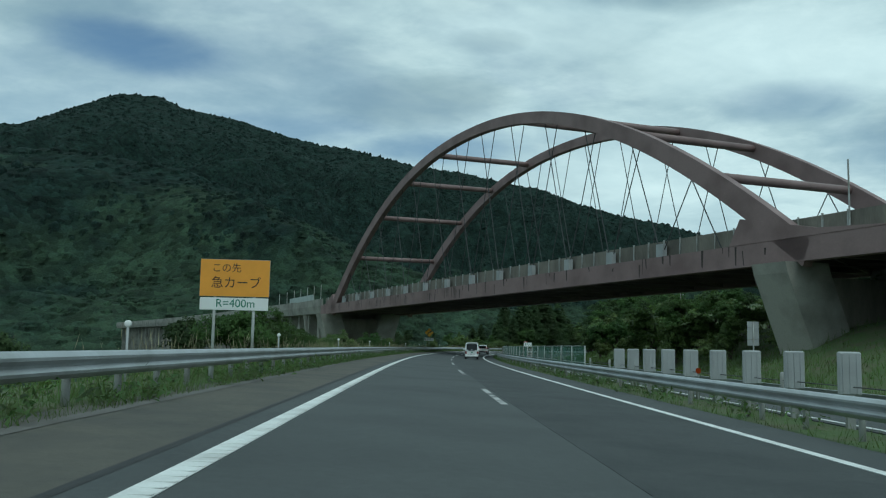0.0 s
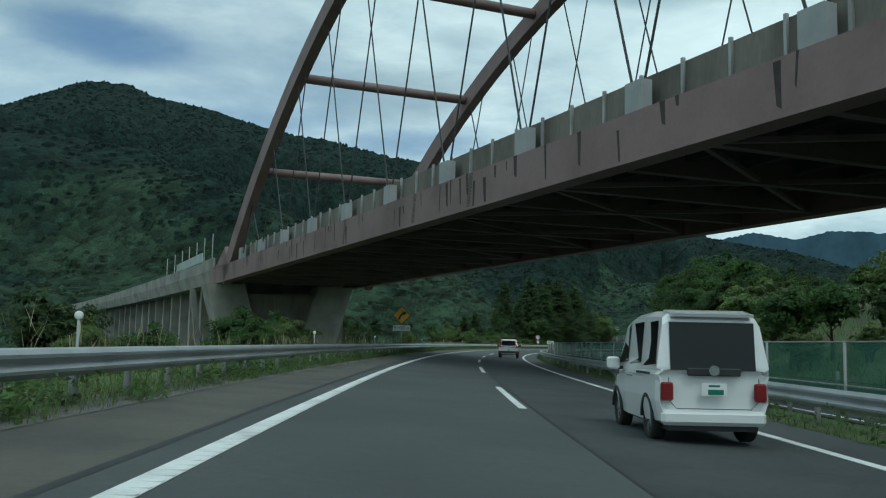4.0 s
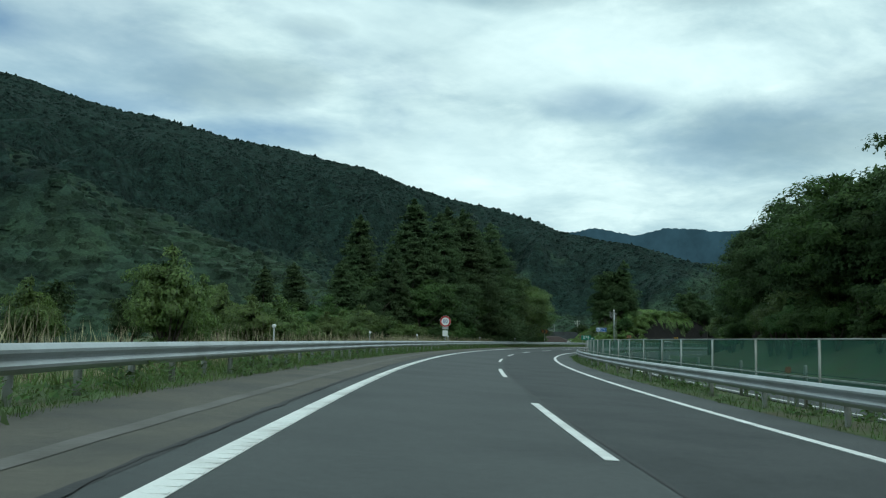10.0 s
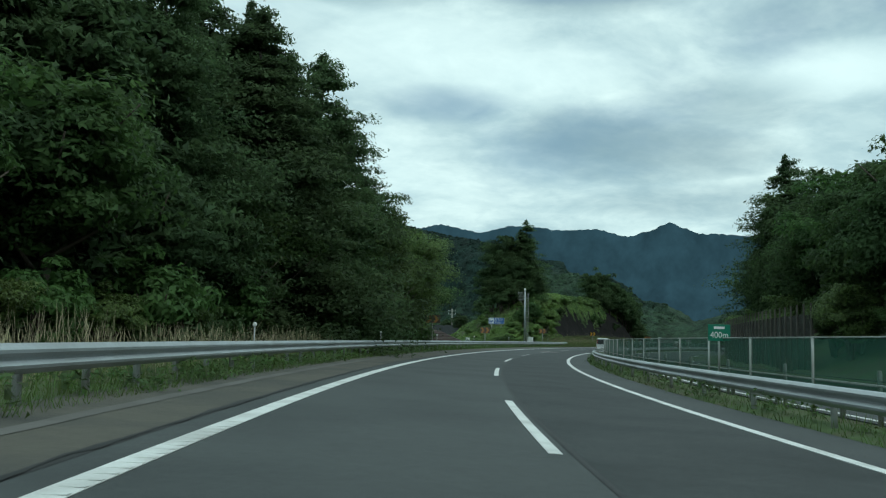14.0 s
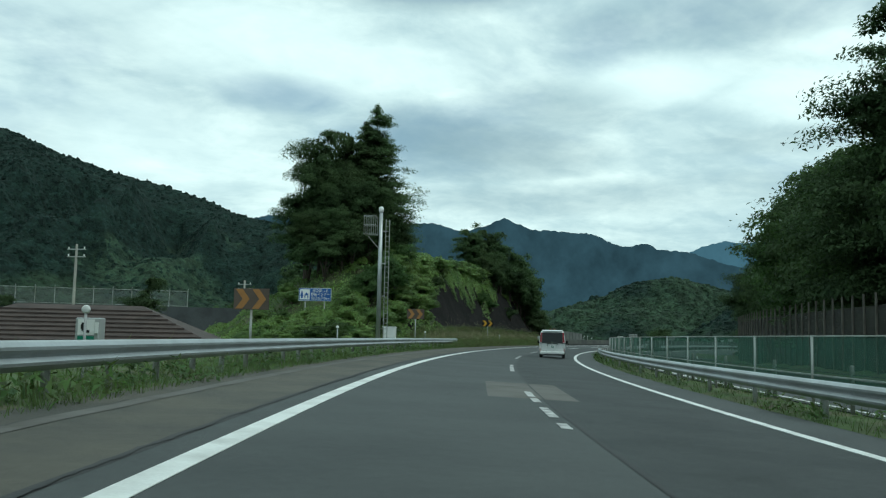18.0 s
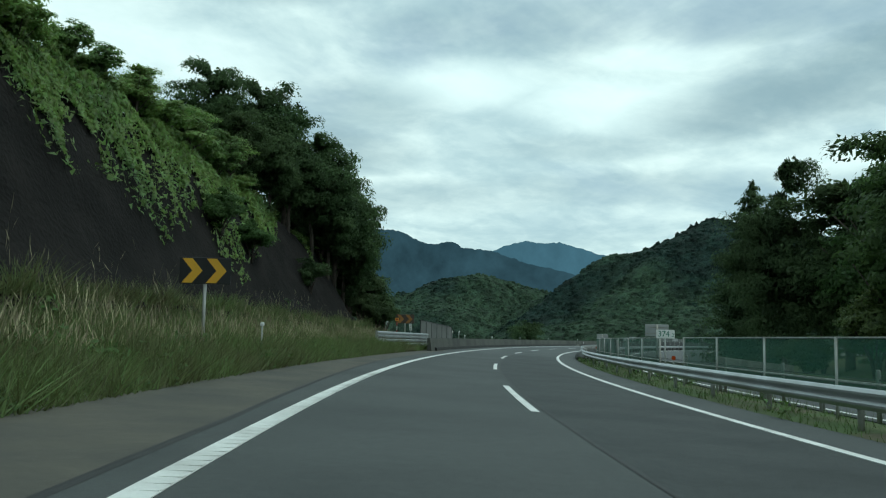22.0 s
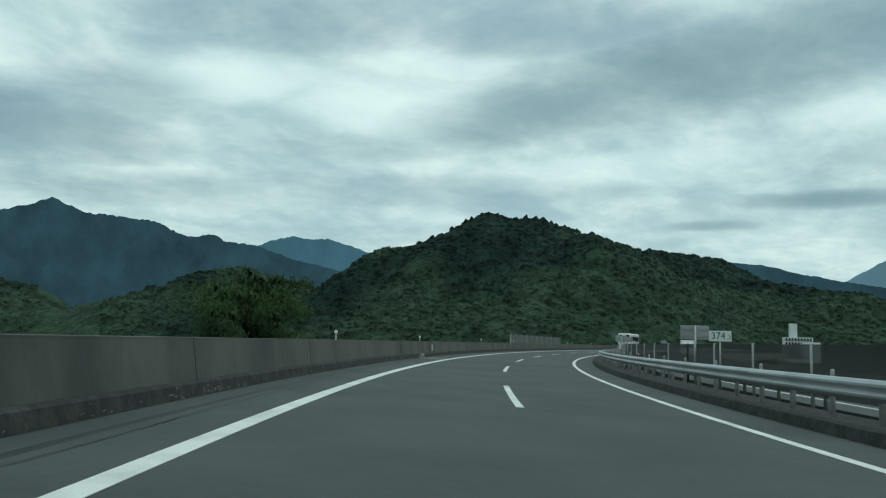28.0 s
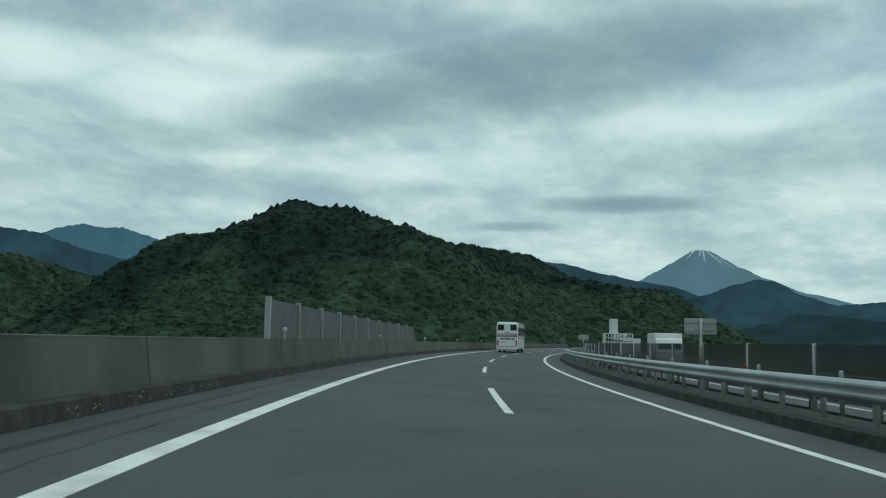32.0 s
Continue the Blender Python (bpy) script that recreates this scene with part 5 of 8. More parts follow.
def plant_trees():
    rng = random.Random(11)
    # shrubs beside the first stretch
    s = 58.0
    while s < 147:
        tree("shrub", leaf_mid if s < 92 or rng.random() < 0.35 else leaf_light, s, -13.5 + rng.uniform(-1.8, 1.2), rng.uniform(0.88, 1.12) * float(np.interp(s, [88, 96, 124, 130], [5.9, 3.8, 3.4, 4.9])), "rounded green shrub on the bank below the road", "shrub", "shrubs on the bank", wide=rng.uniform(0.8, 1.05), spin=rng.random())
        s += rng.uniform(4.0, 7.5)
    for s, d, h in ((48, -34, 8), (58, -30, 7), (88, -26, 9), (112, -24, 8), (135, -26, 9)):
        tree("broad", leaf_dark, s, d, h, "leafy green tree below the embankment", "tree", "trees below the road", spin=rng.random())
    for s, d, top in ((120.5, -9.8, 1.9), (123.2, -10.2, 2.05), (127, -10, 2.2), (133, -11.2, 2.4), (138, -11.4, 2.1), (277, -24, 6.2), (285, -30, 6.4), (265, -17.7, 4.6), (264, -14.3, 3.6), (267, -12.6, 3.2), (275, -12.2, 3.2), (272, -20, 4.4), (268.5, -23, 4.8), (283, -12.8, 4.0), (287, -15.6, 3.8), (288, -18.8, 4.3),
                      (295, -11.6, 3.0), (292, -14, 4.1), (301, -11.2, 2.7), (307, -10.8, 2.6), (259, -27, 4.5), (280, -19, 4.6), (313, -10.6, 2.4), (279, -15, 3.4), (229.3, -7.9, 3.2), (230.6, -8.4, 2.7), (239, -8.4, 2.5), (236, -9.6, 2.0), (245.5, -9, 2.3), (248, -9.6, 2.4), (251.5, -9.2, 1.9), (256.5, -9.2, 2.5), (265, -9.2, 2.4)):
        low = ground_z(s, d)
        tree("shrub", leaf_light if int(s) % 3 else leaf_mid, s, d, top - low, "bushy light green shrub behind the guard rail", "shrub", "shrubs on the bank", wide=min(1.05, (4.6 if d < -10 else 2.4) / (top - low)), spin=rng.random())
    for k in range(26):
        s = rng.uniform(238, 300)
        tree(rng.choice(["broad", "tall", "broad"]), leaf_dark, s, rng.uniform(-58, -38), rng.uniform(5.5, 8.5), "dark green tree at the valley's edge", "tree", "trees below the road", wide=1.1, spin=rng.random())
    # the cedar grove
    for s, d, h in ((299, -19, 9), (304, -14.5, 9.5), (309, -21, 11.5), (314, -15, 13.5), (318, -23, 13), (323, -13.5, 16), (328, -19, 18), (333, -12.6, 17.5), (338, -15, 19.8), (337, -12.2, 16.5), (343, -12, 18.5), (333.5, -16, 19.5), (293, -25, 8), (329, -27.5, 17.5), (346, -18, 16), (349, -12.5, 17), (355, -12, 13.5), (301, -25, 9), (308, -16, 11.5), (320.5, -17, 18.6), (317, -13.5, 13), (326, -15, 17.5), (331, -16, 16)):
        tree("cedar", leaf_dark, s, d, h, "tall dark green cedar in a grove beside the road", "tree", "cedar grove", wide=rng.uniform(1.0, 1.3) * (1.1 if s > 331 else 1), spin=rng.random())
    for s, d, h in ((307, -12.5, 8), (312, -12, 9), (318, -11.8, 8), (326, -11.5, 8.5), (331, -11.2, 8), (337, -11, 9), (344, -10.8, 9), (350, -10.8, 11), (356, -10.8, 11.5), (361, -11, 13), (366, -11.2, 12.6), (371, -11.5, 9.5), (375, -13, 8), (301, -16, 6.5), (305, -18, 8), (310, -14.5, 8.5), (296, -19, 6), (313, -19, 9.5), (352, -17, 13), (363, -17, 12)):
        # 348 to 368: the paler leaf colour stands in for skylight from the opening
        tree(rng.choice(["broad", "tall"]), leaf_light if 348 < s < 368 else leaf_mid if s > 340 or rng.random() < 0.4 else leaf_dark, s, d, h, "broadleaf tree at the edge of the grove", "tree", "overhanging trees" if 342 < s < 372 and d > -12 else "grove edge", wide=1.25, spin=rng.random())
    for s, d, h in ((351, -10.6, 4.2), (354.5, -10.9, 5.2), (358, -10.7, 4.4), (361.5, -11.0, 5.0), (365, -11.0, 4.4), (368, -11.0, 4.8), (371, -10.8, 3.8), (374, -11.2, 3.4), (359.5, -11.6, 7.0), (366, -11.8, 7.2)):
        tree("shrub", leaf_mid if int(s) % 2 else leaf_light, s, d, h, "dense green bush at the edge of the grove", "shrub", "grove edge", wide=0.72, spin=rng.random())
    for s, d, h in ((352, -10.6, 10.5), (358.5, -11.2, 11.5), (364, -11.0, 11.0), (348, -11.2, 13)):
        tree("broad", leaf_light if s > 350 else leaf_mid, s, d, h, "broadleaf tree leaning out over the guard rail", "tree", "overhanging trees", wide=1.1, spin=rng.random())
    for k in range(14):
        tree("shrub", leaf_mid, 304 + k * 5.2, -10.2 + rng.uniform(-0.6, 0.4), rng.uniform(2.2, 4), "green undergrowth below the grove", "shrub", "undergrowth", spin=rng.random())
    # the vine-covered tree on the mound and the trees over the cutting
    for kind, s, d, top, w in (("full", 444.6, -19.2, 19.8, 0.86), ("full", 443.4, -20.6, 16.8, 0.92), ("full", 446.6, -17.2, 19.4, 0.8), ("full", 442.6, -17.0, 13.6, 1.0), ("full", 445, -15, 15.2, 0.9), ("full", 446.2, -17.6, 20.4, 0.8), ("full", 446.6, -15.4, 18.6, 0.8), ("full", 442.8, -19.2, 13.2, 1.2), ("full", 445.2, -18.2, 17.2, 1.0), ("full", 446.6, -16.6, 15.5, 0.95)):
        tree(kind, leaf_deep, s, d, top - ground_z(s, d), "great dark tree overgrown with vines on a mound", "tree", "great trees", wide=w * 0.94, spin=s * 0.61 % 1)
    for s, d, h in ((443, -16.2, 5.2), (445, -14.6, 5.4), (446.6, -13.8, 5.0), (441.6, -18.2, 5.0), (443.8, -14.9, 4.4), (447.8, -14.2, 5.6), (442.4, -20, 5.0)):
        tree("shrub", leaf_deep, s, d, h, "dark bush filling the foot of the great trees", "shrub", "bushes on the mound", wide=1.0, spin=s * 0.77 % 1)
    for s, d, top, w in ((447.2, -15.4, 22.4, 1.12), (446.4, -16.2, 20.6, 1.15), (447.0, -15.0, 17.5, 1.25)):
        tree("cedar", leaf_deep, s, d, top - ground_z(s, d), "dark conifer standing against the vine-covered tree", "tree", "great trees", wide=w, spin=s * 0.43 % 1)
    for s, d, h in ((437.5, -13.2, 5), (440, -12.4, 5.5), (443.5, -12.6, 5)):
        tree("shrub", leaf_mid, s, d, h, "vine-covered bush at the foot of the great tree", "shrub", "bushes on the mound", wide=0.9, spin=rng.random())
    for s, d, h, w in ((487, -13.2, 5, 0.95), (491, -12.6, 6.6, 0.9), (495, -12.6, 7.0, 0.9), (499, -12.2, 8.4, 0.88), (503, -11.6, 9.4, 0.85), (497.5, -13.6, 9, 0.9), (501, -11.6, 8.4, 0.9), (505.2, -11.5, 9.6, 0.8), (509.5, -12.2, 10.4, 0.75), (507, -11.6, 11.6, 0.7), (499, -16, 10, 0.8), (506, -15.5, 12.5, 0.75), (493, -17, 8, 0.9), (503, -19, 11, 0.8)):
        tree("full", leaf_deep, s, d, h, "dark leafy tree at the end of the cutting", "tree", "trees over the cutting", wide=w, spin=rng.random())
    for s, d, h in ((506.5, -11.3, 5.6), (509.2, -11.0, 6.2), (511.6, -11.2, 5.6), (504, -11.9, 5.2), (508, -12.8, 7.2), (512.5, -12.8, 6.6), (501.5, -12.2, 5.0), (504.5, -10.0, 3.0), (507.5, -9.6, 3.6), (510, -9.4, 4.0), (510.5, -10.2, 4.4), (513, -11.5, 4.6), (493, -10.6, 2.6)):
        tree("shrub", leaf_dark, s, d, h, "dark bush at the foot of the trees", "shrub", "bushes below the trees", wide=0.9, spin=rng.random())
    # vine-smothered bushes along the top of the cut face
    s = 441.0
    while s < 489:
        tree("shrub", leaf_vine, s, -13.1 + rng.uniform(-0.5, 0.5), rng.uniform(1.2, 2.0) * float(np.interp(s, [458, 466, 482, 488], [1, 1.12, 1.12, 1])), "bush smothered in light green vines above the cut face", "shrub", "vine bushes", wide=rng.uniform(1.3, 1.7), spin=rng.random())
        s += rng.uniform(1.6, 2.6)
    for s, d, h in ((427.5, -12.8, 2.4), (430.5, -11.6, 2.6), (433.5, -11, 2.7), (436.5, -11.2, 3.2), (433.5, -13.6, 3.4), (439, -10.7, 2.9), (441.5, -11.2, 3.4), (444, -10.7, 3.0), (446.2, -11.6, 3.6), (448.2, -10.6, 2.7), (450.2, -11.5, 3.2), (452.2, -11.2, 2.5), (446, -10.0, 1.9), (443, -12.6, 3.6), (448.6, -12.6, 3.4)):
        tree("shrub", leaf_vine, s, d, h, "swelling bush under light green vines on the slope", "shrub", "vine lobes", wide=0.95 + 0.25 * (s * 0.61 % 1), spin=s * 0.37 % 1)
    for k in range(64):
        s = rng.uniform(412, 442)
        d = -9.6 - rng.random() ** 1.3 * min(16, 3 + (s - 412) * 0.62)
        tree("shrub", leaf_vine if k % 3 else leaf_mid, s, d, rng.uniform(0.7, 1.7), "low heap of light green vines on the mound", "shrub", "vine heaps", wide=rng.uniform(1.2, 1.7), spin=rng.random())
    for s, d, h in ((479, -11.2, 2.4), (483, -11.0, 2.2), (458, -11.9, 2.0)):
        tree("shrub", leaf_mid, s, d, h, "green bush rooted in the cut face", "shrub", "bushes in the cut face", wide=1.3, spin=rng.random())
    for s, d, h in ((474, -12.8, 2.4), (480, -12.9, 3), (484, -12.6, 3.2)):
        tree("thin", leaf_vine, s, d, h, "small overhanging tree at the top of the cutting", "tree", "trees over the cutting", wide=1.6, spin=rng.random())
    for s, d, h in ((607, -12.8, 17.4), (611, -14.5, 17.0), (604, -13.5, 16.2), (616, -17, 16.6)):
        tree("broad", leaf_dark, s, d, h, "tall leafy tree rising from below the viaduct", "tree", "tall trees beside the viaduct", wide=0.56, z=-10.5, spin=rng.random())
    for s, d, h in ((742, -11, 11.5), (748, -13, 12), (755, -12, 11), (768, -13, 12)):
        tree("shrub", leaf_light, s, d, h, "light green treetop beyond the parapet wall", "tree", "trees beside the viaduct", wide=0.7, z=-10, spin=rng.random())
    # the wooded slope beyond the opposite carriageway
    s = 178.0
    while s < 520:
        for row in range(3):
            if row == 2 and int(s) % 5:
                continue
            d = float(np.interp(s, [340, 400, 470, 500], [26.2, 29.6, 29.6, 27.5])) + row * 6.0 + rng.uniform(-1.2, 1.2) + float(np.interp(s, [178, 200, 225, 265, 290], [-2, 0, 2, 2, 0]))
            top = float(np.interp(s, [178, 215, 263, 300, 330, 350, 365, 385, 410, 430, 445, 465, 500, 520], [9, 14, 16.5, 16, 18, 18.5, 17, 18.5, 23.5, 23.5, 21.5, 21.5, 19, 18]))
            h = top * rng.uniform(0.9, 1.08) + row * 2.0 - ground_z(s, d)
            kind = rng.choice(["broad", "tall", "full", "broad", "tall"]) if row else rng.choice(["full", "tall", "full"])
            tree(kind, leaf_deep if rng.random() < 0.45 else leaf_mid, s + rng.uniform(-2, 2), d, h, "green woodland tree beyond the opposite carriageway", "tree", "roadside wood" if row == 0 else "wood behind", wide=1.12, spin=rng.random())
        s += rng.uniform(4.4, 5.8)
    for s, d, h in ((546, 23.4, 21.2), (524, 22.6, 20), (550, 31, 17)):
        tree("cedar" if s == 546 else "full", leaf_dark, s, d, h, "tall conifer beyond the opposite carriageway" if s == 546 else "leafy tree beyond the opposite carriageway", "tree", "tall roadside trees", wide=1.0 if s == 546 else 0.72, spin=rng.random())
    for s, d, top in ((438.5, 28.5, 31.5), (446, 32, 27)):
        tree("cedar", leaf_dark, s, d, top - ground_z(s, d), "tall dark conifer above the opposite carriageway", "tree", "tall conifers", wide=1.2, spin=s * 0.37 % 1)
    for k in range(36):
        s = rng.uniform(55, 190)
        tree(rng.choice(["broad", "shrub", "broad"]), leaf_mid if rng.random() < 0.6 else leaf_light, s, rng.uniform(22, 56) if s > 92 else rng.uniform(48, 62), rng.uniform(4, 8), "green tree on the bank beyond the opposite carriageway", "tree", "bank trees", wide=1.1, spin=rng.random())
    for k in range(46):
        tree("shrub", leaf_light if k % 3 else leaf_mid, rng.uniform(70, 150), rng.uniform(21.5, 40), rng.uniform(2.2, 4.6), "light green bush on the bank beyond the opposite carriageway", "shrub", "bushes on the bank", spin=rng.random())
    for k in range(70):
        tree("shrub", leaf_light if k % 3 == 0 else leaf_mid, rng.uniform(190, 520), rng.uniform(21.8, 24.6), rng.uniform(3.2, 6.5), "light green bush at the foot of the wood", "shrub", "bushes at the wood", spin=rng.random())


plant_trees()


def vine_cover():
    """Kudzu leaves lying over the mound and hanging over the cut face."""
    rng = np.random.default_rng(21)
    C, N = [], []
    swells = {}

    def swell(x, y):
        """Height and slope of the vine heaps, domes of half a metre to two metres across."""
        best, slope = 0.0, (0.0, 0.0)
        for size in (1.9, 0.85):
            ci, cj = math.floor(x / size), math.floor(y / size)
            top, lean = 0.0, (0.0, 0.0)
            for i in range(ci - 1, ci + 2):
                for j in range(cj - 1, cj + 2):
                    if (size, i, j) not in swells:
                        swells[size, i, j] = (i + rng.random()) * size, (j + rng.random()) * size, size * rng.uniform(0.5, 0.85), rng.uniform(0.5, 1.0)
                    cx, cy, r, k = swells[size, i, j]
                    q = ((x - cx) ** 2 + (y - cy) ** 2) / r ** 2
                    if q < 1:
                        z = k * size * 0.42 * (1 - q) ** 0.6
                        if z > top:
                            top, lean = z, ((x - cx) / r * k, (y - cy) / r * k)
            best += top
            slope = slope[0] + lean[0], slope[1] + lean[1]
        return best, slope

    for _ in range(165000):
        s = rng.uniform(416, 503)
        d = -rng.uniform(8.9, max(9.5, min(38, 13 + (s - 418) * 0.95)))
        hang = max(0.0, min(1.0, (s - 450) / 8)) * max(0.0, min(1.0, (508 - s) / 3))
        if hang > 0 and -12.7 - 0.8 * math.sin(s * 0.55) - 0.5 * math.sin(s * 1.7) < d < -8.8:
            continue
        if s < 440 and d > -9.6 + 0.5 * math.sin(s):
            continue
        p = at(s, d, ground_z(s, d))
        if not (-15.5 < d < -9.3 and 440 < s < 507):
            p.z += lie(p, d)
        lift, (gx, gy) = swell(p.x, p.y)
        C.append((p.x, p.y, p.z - 0.12 + lift - 0.16 * abs(rng.normal(0, 1))))
        th = heading(s)
        N.append((0.45 * math.cos(th) + 0.9 * gx, -0.45 * math.sin(th) + 0.9 * gy, 0.75))
    # thick fringe along the crest and a few long curtains
    def hung(s, d):
        p = at(s, d, ground_z(s, d) + 0.1 + (0.75 * rough(s * 1.3, d * 1.3, 1.3, 3) + 0.25) * rng.uniform(0.4, 1))
        C.append((p.x, p.y, p.z))
        th = heading(s)
        N.append((math.cos(th), -math.sin(th), 0.5))
    for _ in range(30000):
        s = rng.uniform(446, 491)
        run = 0.75 + 0.35 * math.sin(s * 0.5) + 0.3 * math.sin(s * 1.31 + 1) + 0.25 * math.sin(s * 2.7)
        hung(s, -13.2 + rng.uniform(0, 1) * max(0.3, run + 0.35))
    for s0, run in [(rng.uniform(440, 490), rng.uniform(0.8, 1.6)) for _ in range(22)] + [(478.5, 2.3), (480, 2.6), (481.3, 2.1), (484, 1.9), (466, 1.7), (469, 1.6), (470.5, 2.0), (472, 2.2), (473.5, 2.0), (475, 1.7), (476.5, 1.5), (462, 1.3)]:
        for _k in range(420):
            hung(s0 + rng.normal(0, 0.42), -12.9 + rng.uniform(0, 1) ** 1.2 * run)
    V, F, VN = leaf_cards(np.array(C), np.array(N), 0.165, rng, 1.2, 0.4, True)
    tagged(part("vine_cover", quick_mesh("vine_cover", V, F, VN), leaf_vine), "thick light green kudzu vines covering the mound and cut slope", "vines", kind="stuff")


vine_cover()


def build_cutting():
    """Steep dark face under netting."""
    rings = []
    s = 437.0
    while s <= 507:
        f = min(1.0, (s - 437) / 7, (507 - s) / 4)
        ring = []
        for d in (-9.0, -9.7, -10.3, -10.9, -11.5, -12.1, -12.7, -13.4, -14.4):
            z = ground_z(s, d) + 0.1 * f - 0.12
            p = at(s, d, z)
            q = 0.3 * f * rough(p.x + p.z, p.y, 1.6, 9) + 0.15 * f * rough(p.x, p.y + p.z, 0.6, 2)
            ring.append(p + Vector((q, q * 0.3, q * 0.4)))
        rings.append(ring)
        s += 0.8
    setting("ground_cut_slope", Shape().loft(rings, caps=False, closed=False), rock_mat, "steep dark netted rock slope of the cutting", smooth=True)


build_cutting()


def grass(name, count, srange, dfun, low, high, mat, label, width=0.03, seed=1, lean=0.35, plume=False):
    rng = np.random.default_rng(seed)
    V, F = [], []
    s = rng.uniform(*srange, count)
    clump = 0.5 + 0.5 * np.sin(s * 1.3) * np.sin(s * 0.37 + 1)
    h = rng.uniform(low, high, count) * (0.55 + 0.7 * clump)
    th = np.interp(s, SS, TH)
    d = np.array([dfun(float(a), rng) for a in s])
    z = np.array([ground_z(float(a), float(b)) - BANK * max(-12, min(18, b)) for a, b in zip(s, d)])
    x = np.interp(s, SS, RX) + d * np.cos(th)
    y = np.interp(s, SS, RY) - d * np.sin(th)
    for i in range(count):
        z[i] += max(0.0, min(1.0, (abs(d[i] + 2) - 6.5) / 5)) * (0.25 * rough(x[i], y[i], 2.3) + 0.5 * rough(x[i], y[i], 9, 4))
    a = rng.uniform(0, 2 * math.pi, count)
    w = width * rng.uniform(0.6, 1.4, count)
    base = np.stack([x, y, z - 0.04], 1)
    acr = np.stack([np.cos(a), np.sin(a), 0 * a], 1) * w[:, None]
    bend = np.stack([rng.normal(0, lean, count), rng.normal(0, lean, count), np.ones(count)], 1) * h[:, None]
    mid = base + bend * np.array([0.35, 0.35, 0.6])
    if plume:
        top = base + bend
        V = np.stack([base - acr * 0.25, base + acr * 0.25, mid + acr * 0.2, mid + acr * 0.9 + (top - mid) * 0.4, top], 1)
        V2 = V.reshape(-1, 3)
        k = np.arange(count)[:, None] * 5
        Fx = np.concatenate([k + [0, 1, 2], k + [2, 3, 4]])
    else:
        V2 = np.stack([base - acr * 0.5, base + acr * 0.5, base + bend], 1).reshape(-1, 3)
        Fx = np.arange(count * 3).reshape(-1, 3)
    tagged(part(name, quick_mesh(name, V2, Fx), mat), label, "grass", kind="stuff")


def near_rail(s, rng):
    return west_rail(min(s, 445)) + 0.42 - abs(rng.normal(0, 1.0))


grass("verge_grass", 90000, (0, 447), near_rail, 0.08, 0.34, grass_mat, "rough green grass under and behind the guard rail", width=0.014, seed=2)
grass("bank_grass", 70000, (436, 512), lambda s, rng: -6.0 - float(np.interp(s, [436, 446, 512], [0.6, 0.1, 0.0])) - min(3.1, abs(rng.normal(0, 2.0))), 0.25, 0.75, lush_mat, "long lush green grass on the bank of the cutting", width=0.026, seed=3, lean=0.6)
grass("median_grass", 30000, (0, 512), lambda s, rng: rng.uniform(4.95, 6.9), 0.08, 0.34, grass_mat, "short rough grass in the median", width=0.018, seed=4)
grass("tall_reeds", 13000, (196, 330), lambda s, rng: west_rail(s) - 1.2 - abs(rng.normal(0, 1.4)), 0.5, 1.2, straw_mat, "tall straw-coloured reed grass behind the guard rail", width=0.017, seed=5, lean=0.14, plume=True)
grass("early_reeds", 3000, (20, 180), lambda s, rng: west_rail(s) - 1.0 - abs(rng.normal(0, 1.2)), 0.6, 1.25, straw_mat, "sparse straw-coloured reed grass behind the guard rail", width=0.016, seed=6, lean=0.16, plume=True)
grass("bank_reeds", 6500, (438, 506), lambda s, rng: -7.2 - abs(rng.normal(0, 0.9)), 0.5, 1.0, straw_mat, "pale seeding grass on the bank of the cutting", width=0.018, seed=7, lean=0.2, plume=True)
grass("bank_weeds", 16000, (10, 447), lambda s, rng: west_rail(s) - 0.3 - abs(rng.normal(0, 1.6)), 0.25, 0.7, grass_mat, "leafy green weeds behind the guard rail", width=0.03, seed=8, lean=0.45)
grass("east_bank_grass", 26000, (10, 200), lambda s, rng: 17.6 + abs(rng.normal(0, 9)), 0.25, 0.8, grass_mat, "long green grass on the bank beyond the opposite carriageway", width=0.05, seed=9, lean=0.35)
# trees standing behind the mound
_r = random.Random(31)
for _i in range(16):
    tree(_r.choice(["broad", "full"]), leaf_dark, _r.uniform(440, 486), _r.uniform(-56, -27), _r.uniform(5, 8), "dark green tree behind the mound", "tree", "trees below the road", wide=1.0, spin=_r.random())


def verge_weeds():
    """Low leafy weeds in clumps under the guard rail and on the banks."""
    rng = np.random.default_rng(41)
    C = []
    for _ in range(1500):
        s0 = rng.uniform(0, 512)
        if s0 < 446:
            d0 = west_rail(s0) + 0.35 - abs(rng.normal(0, 0.8))
        else:
            d0 = -6.2 - abs(rng.normal(0, 1.4))
        if rng.random() < 0.22:
            d0 = rng.uniform(5.0, 6.9)
        tall = rng.uniform(0.12, 0.5)
        z0 = ground_z(s0, d0)
        for _k in range(34):
            s, d = s0 + rng.normal(0, 0.22), d0 + rng.normal(0, 0.16)
            p = at(s, d, z0 + tall * rng.uniform(0.05, 1) ** 0.8)
            C.append(tuple(p))
    C = np.array(C)
    V, F, VN = leaf_cards(C, np.tile([0.0, -0.3, 1.0], (len(C), 1)), 0.085, rng, 1.7, 0.3, True)
    tagged(part("verge_weeds", quick_mesh("verge_weeds", V, F, VN), weed_mat), "leafy green weeds in clumps along the road's edge", "weeds", kind="stuff")


verge_weeds()


# ---------------------------------------------------------------- signs, fences and roadside fittings
def rect(w, h, z=0.0, x=0.0):
    return [(x - w / 2, z - h / 2), (x + w / 2, z - h / 2), (x + w / 2, z + h / 2), (x - w / 2, z + h / 2)]


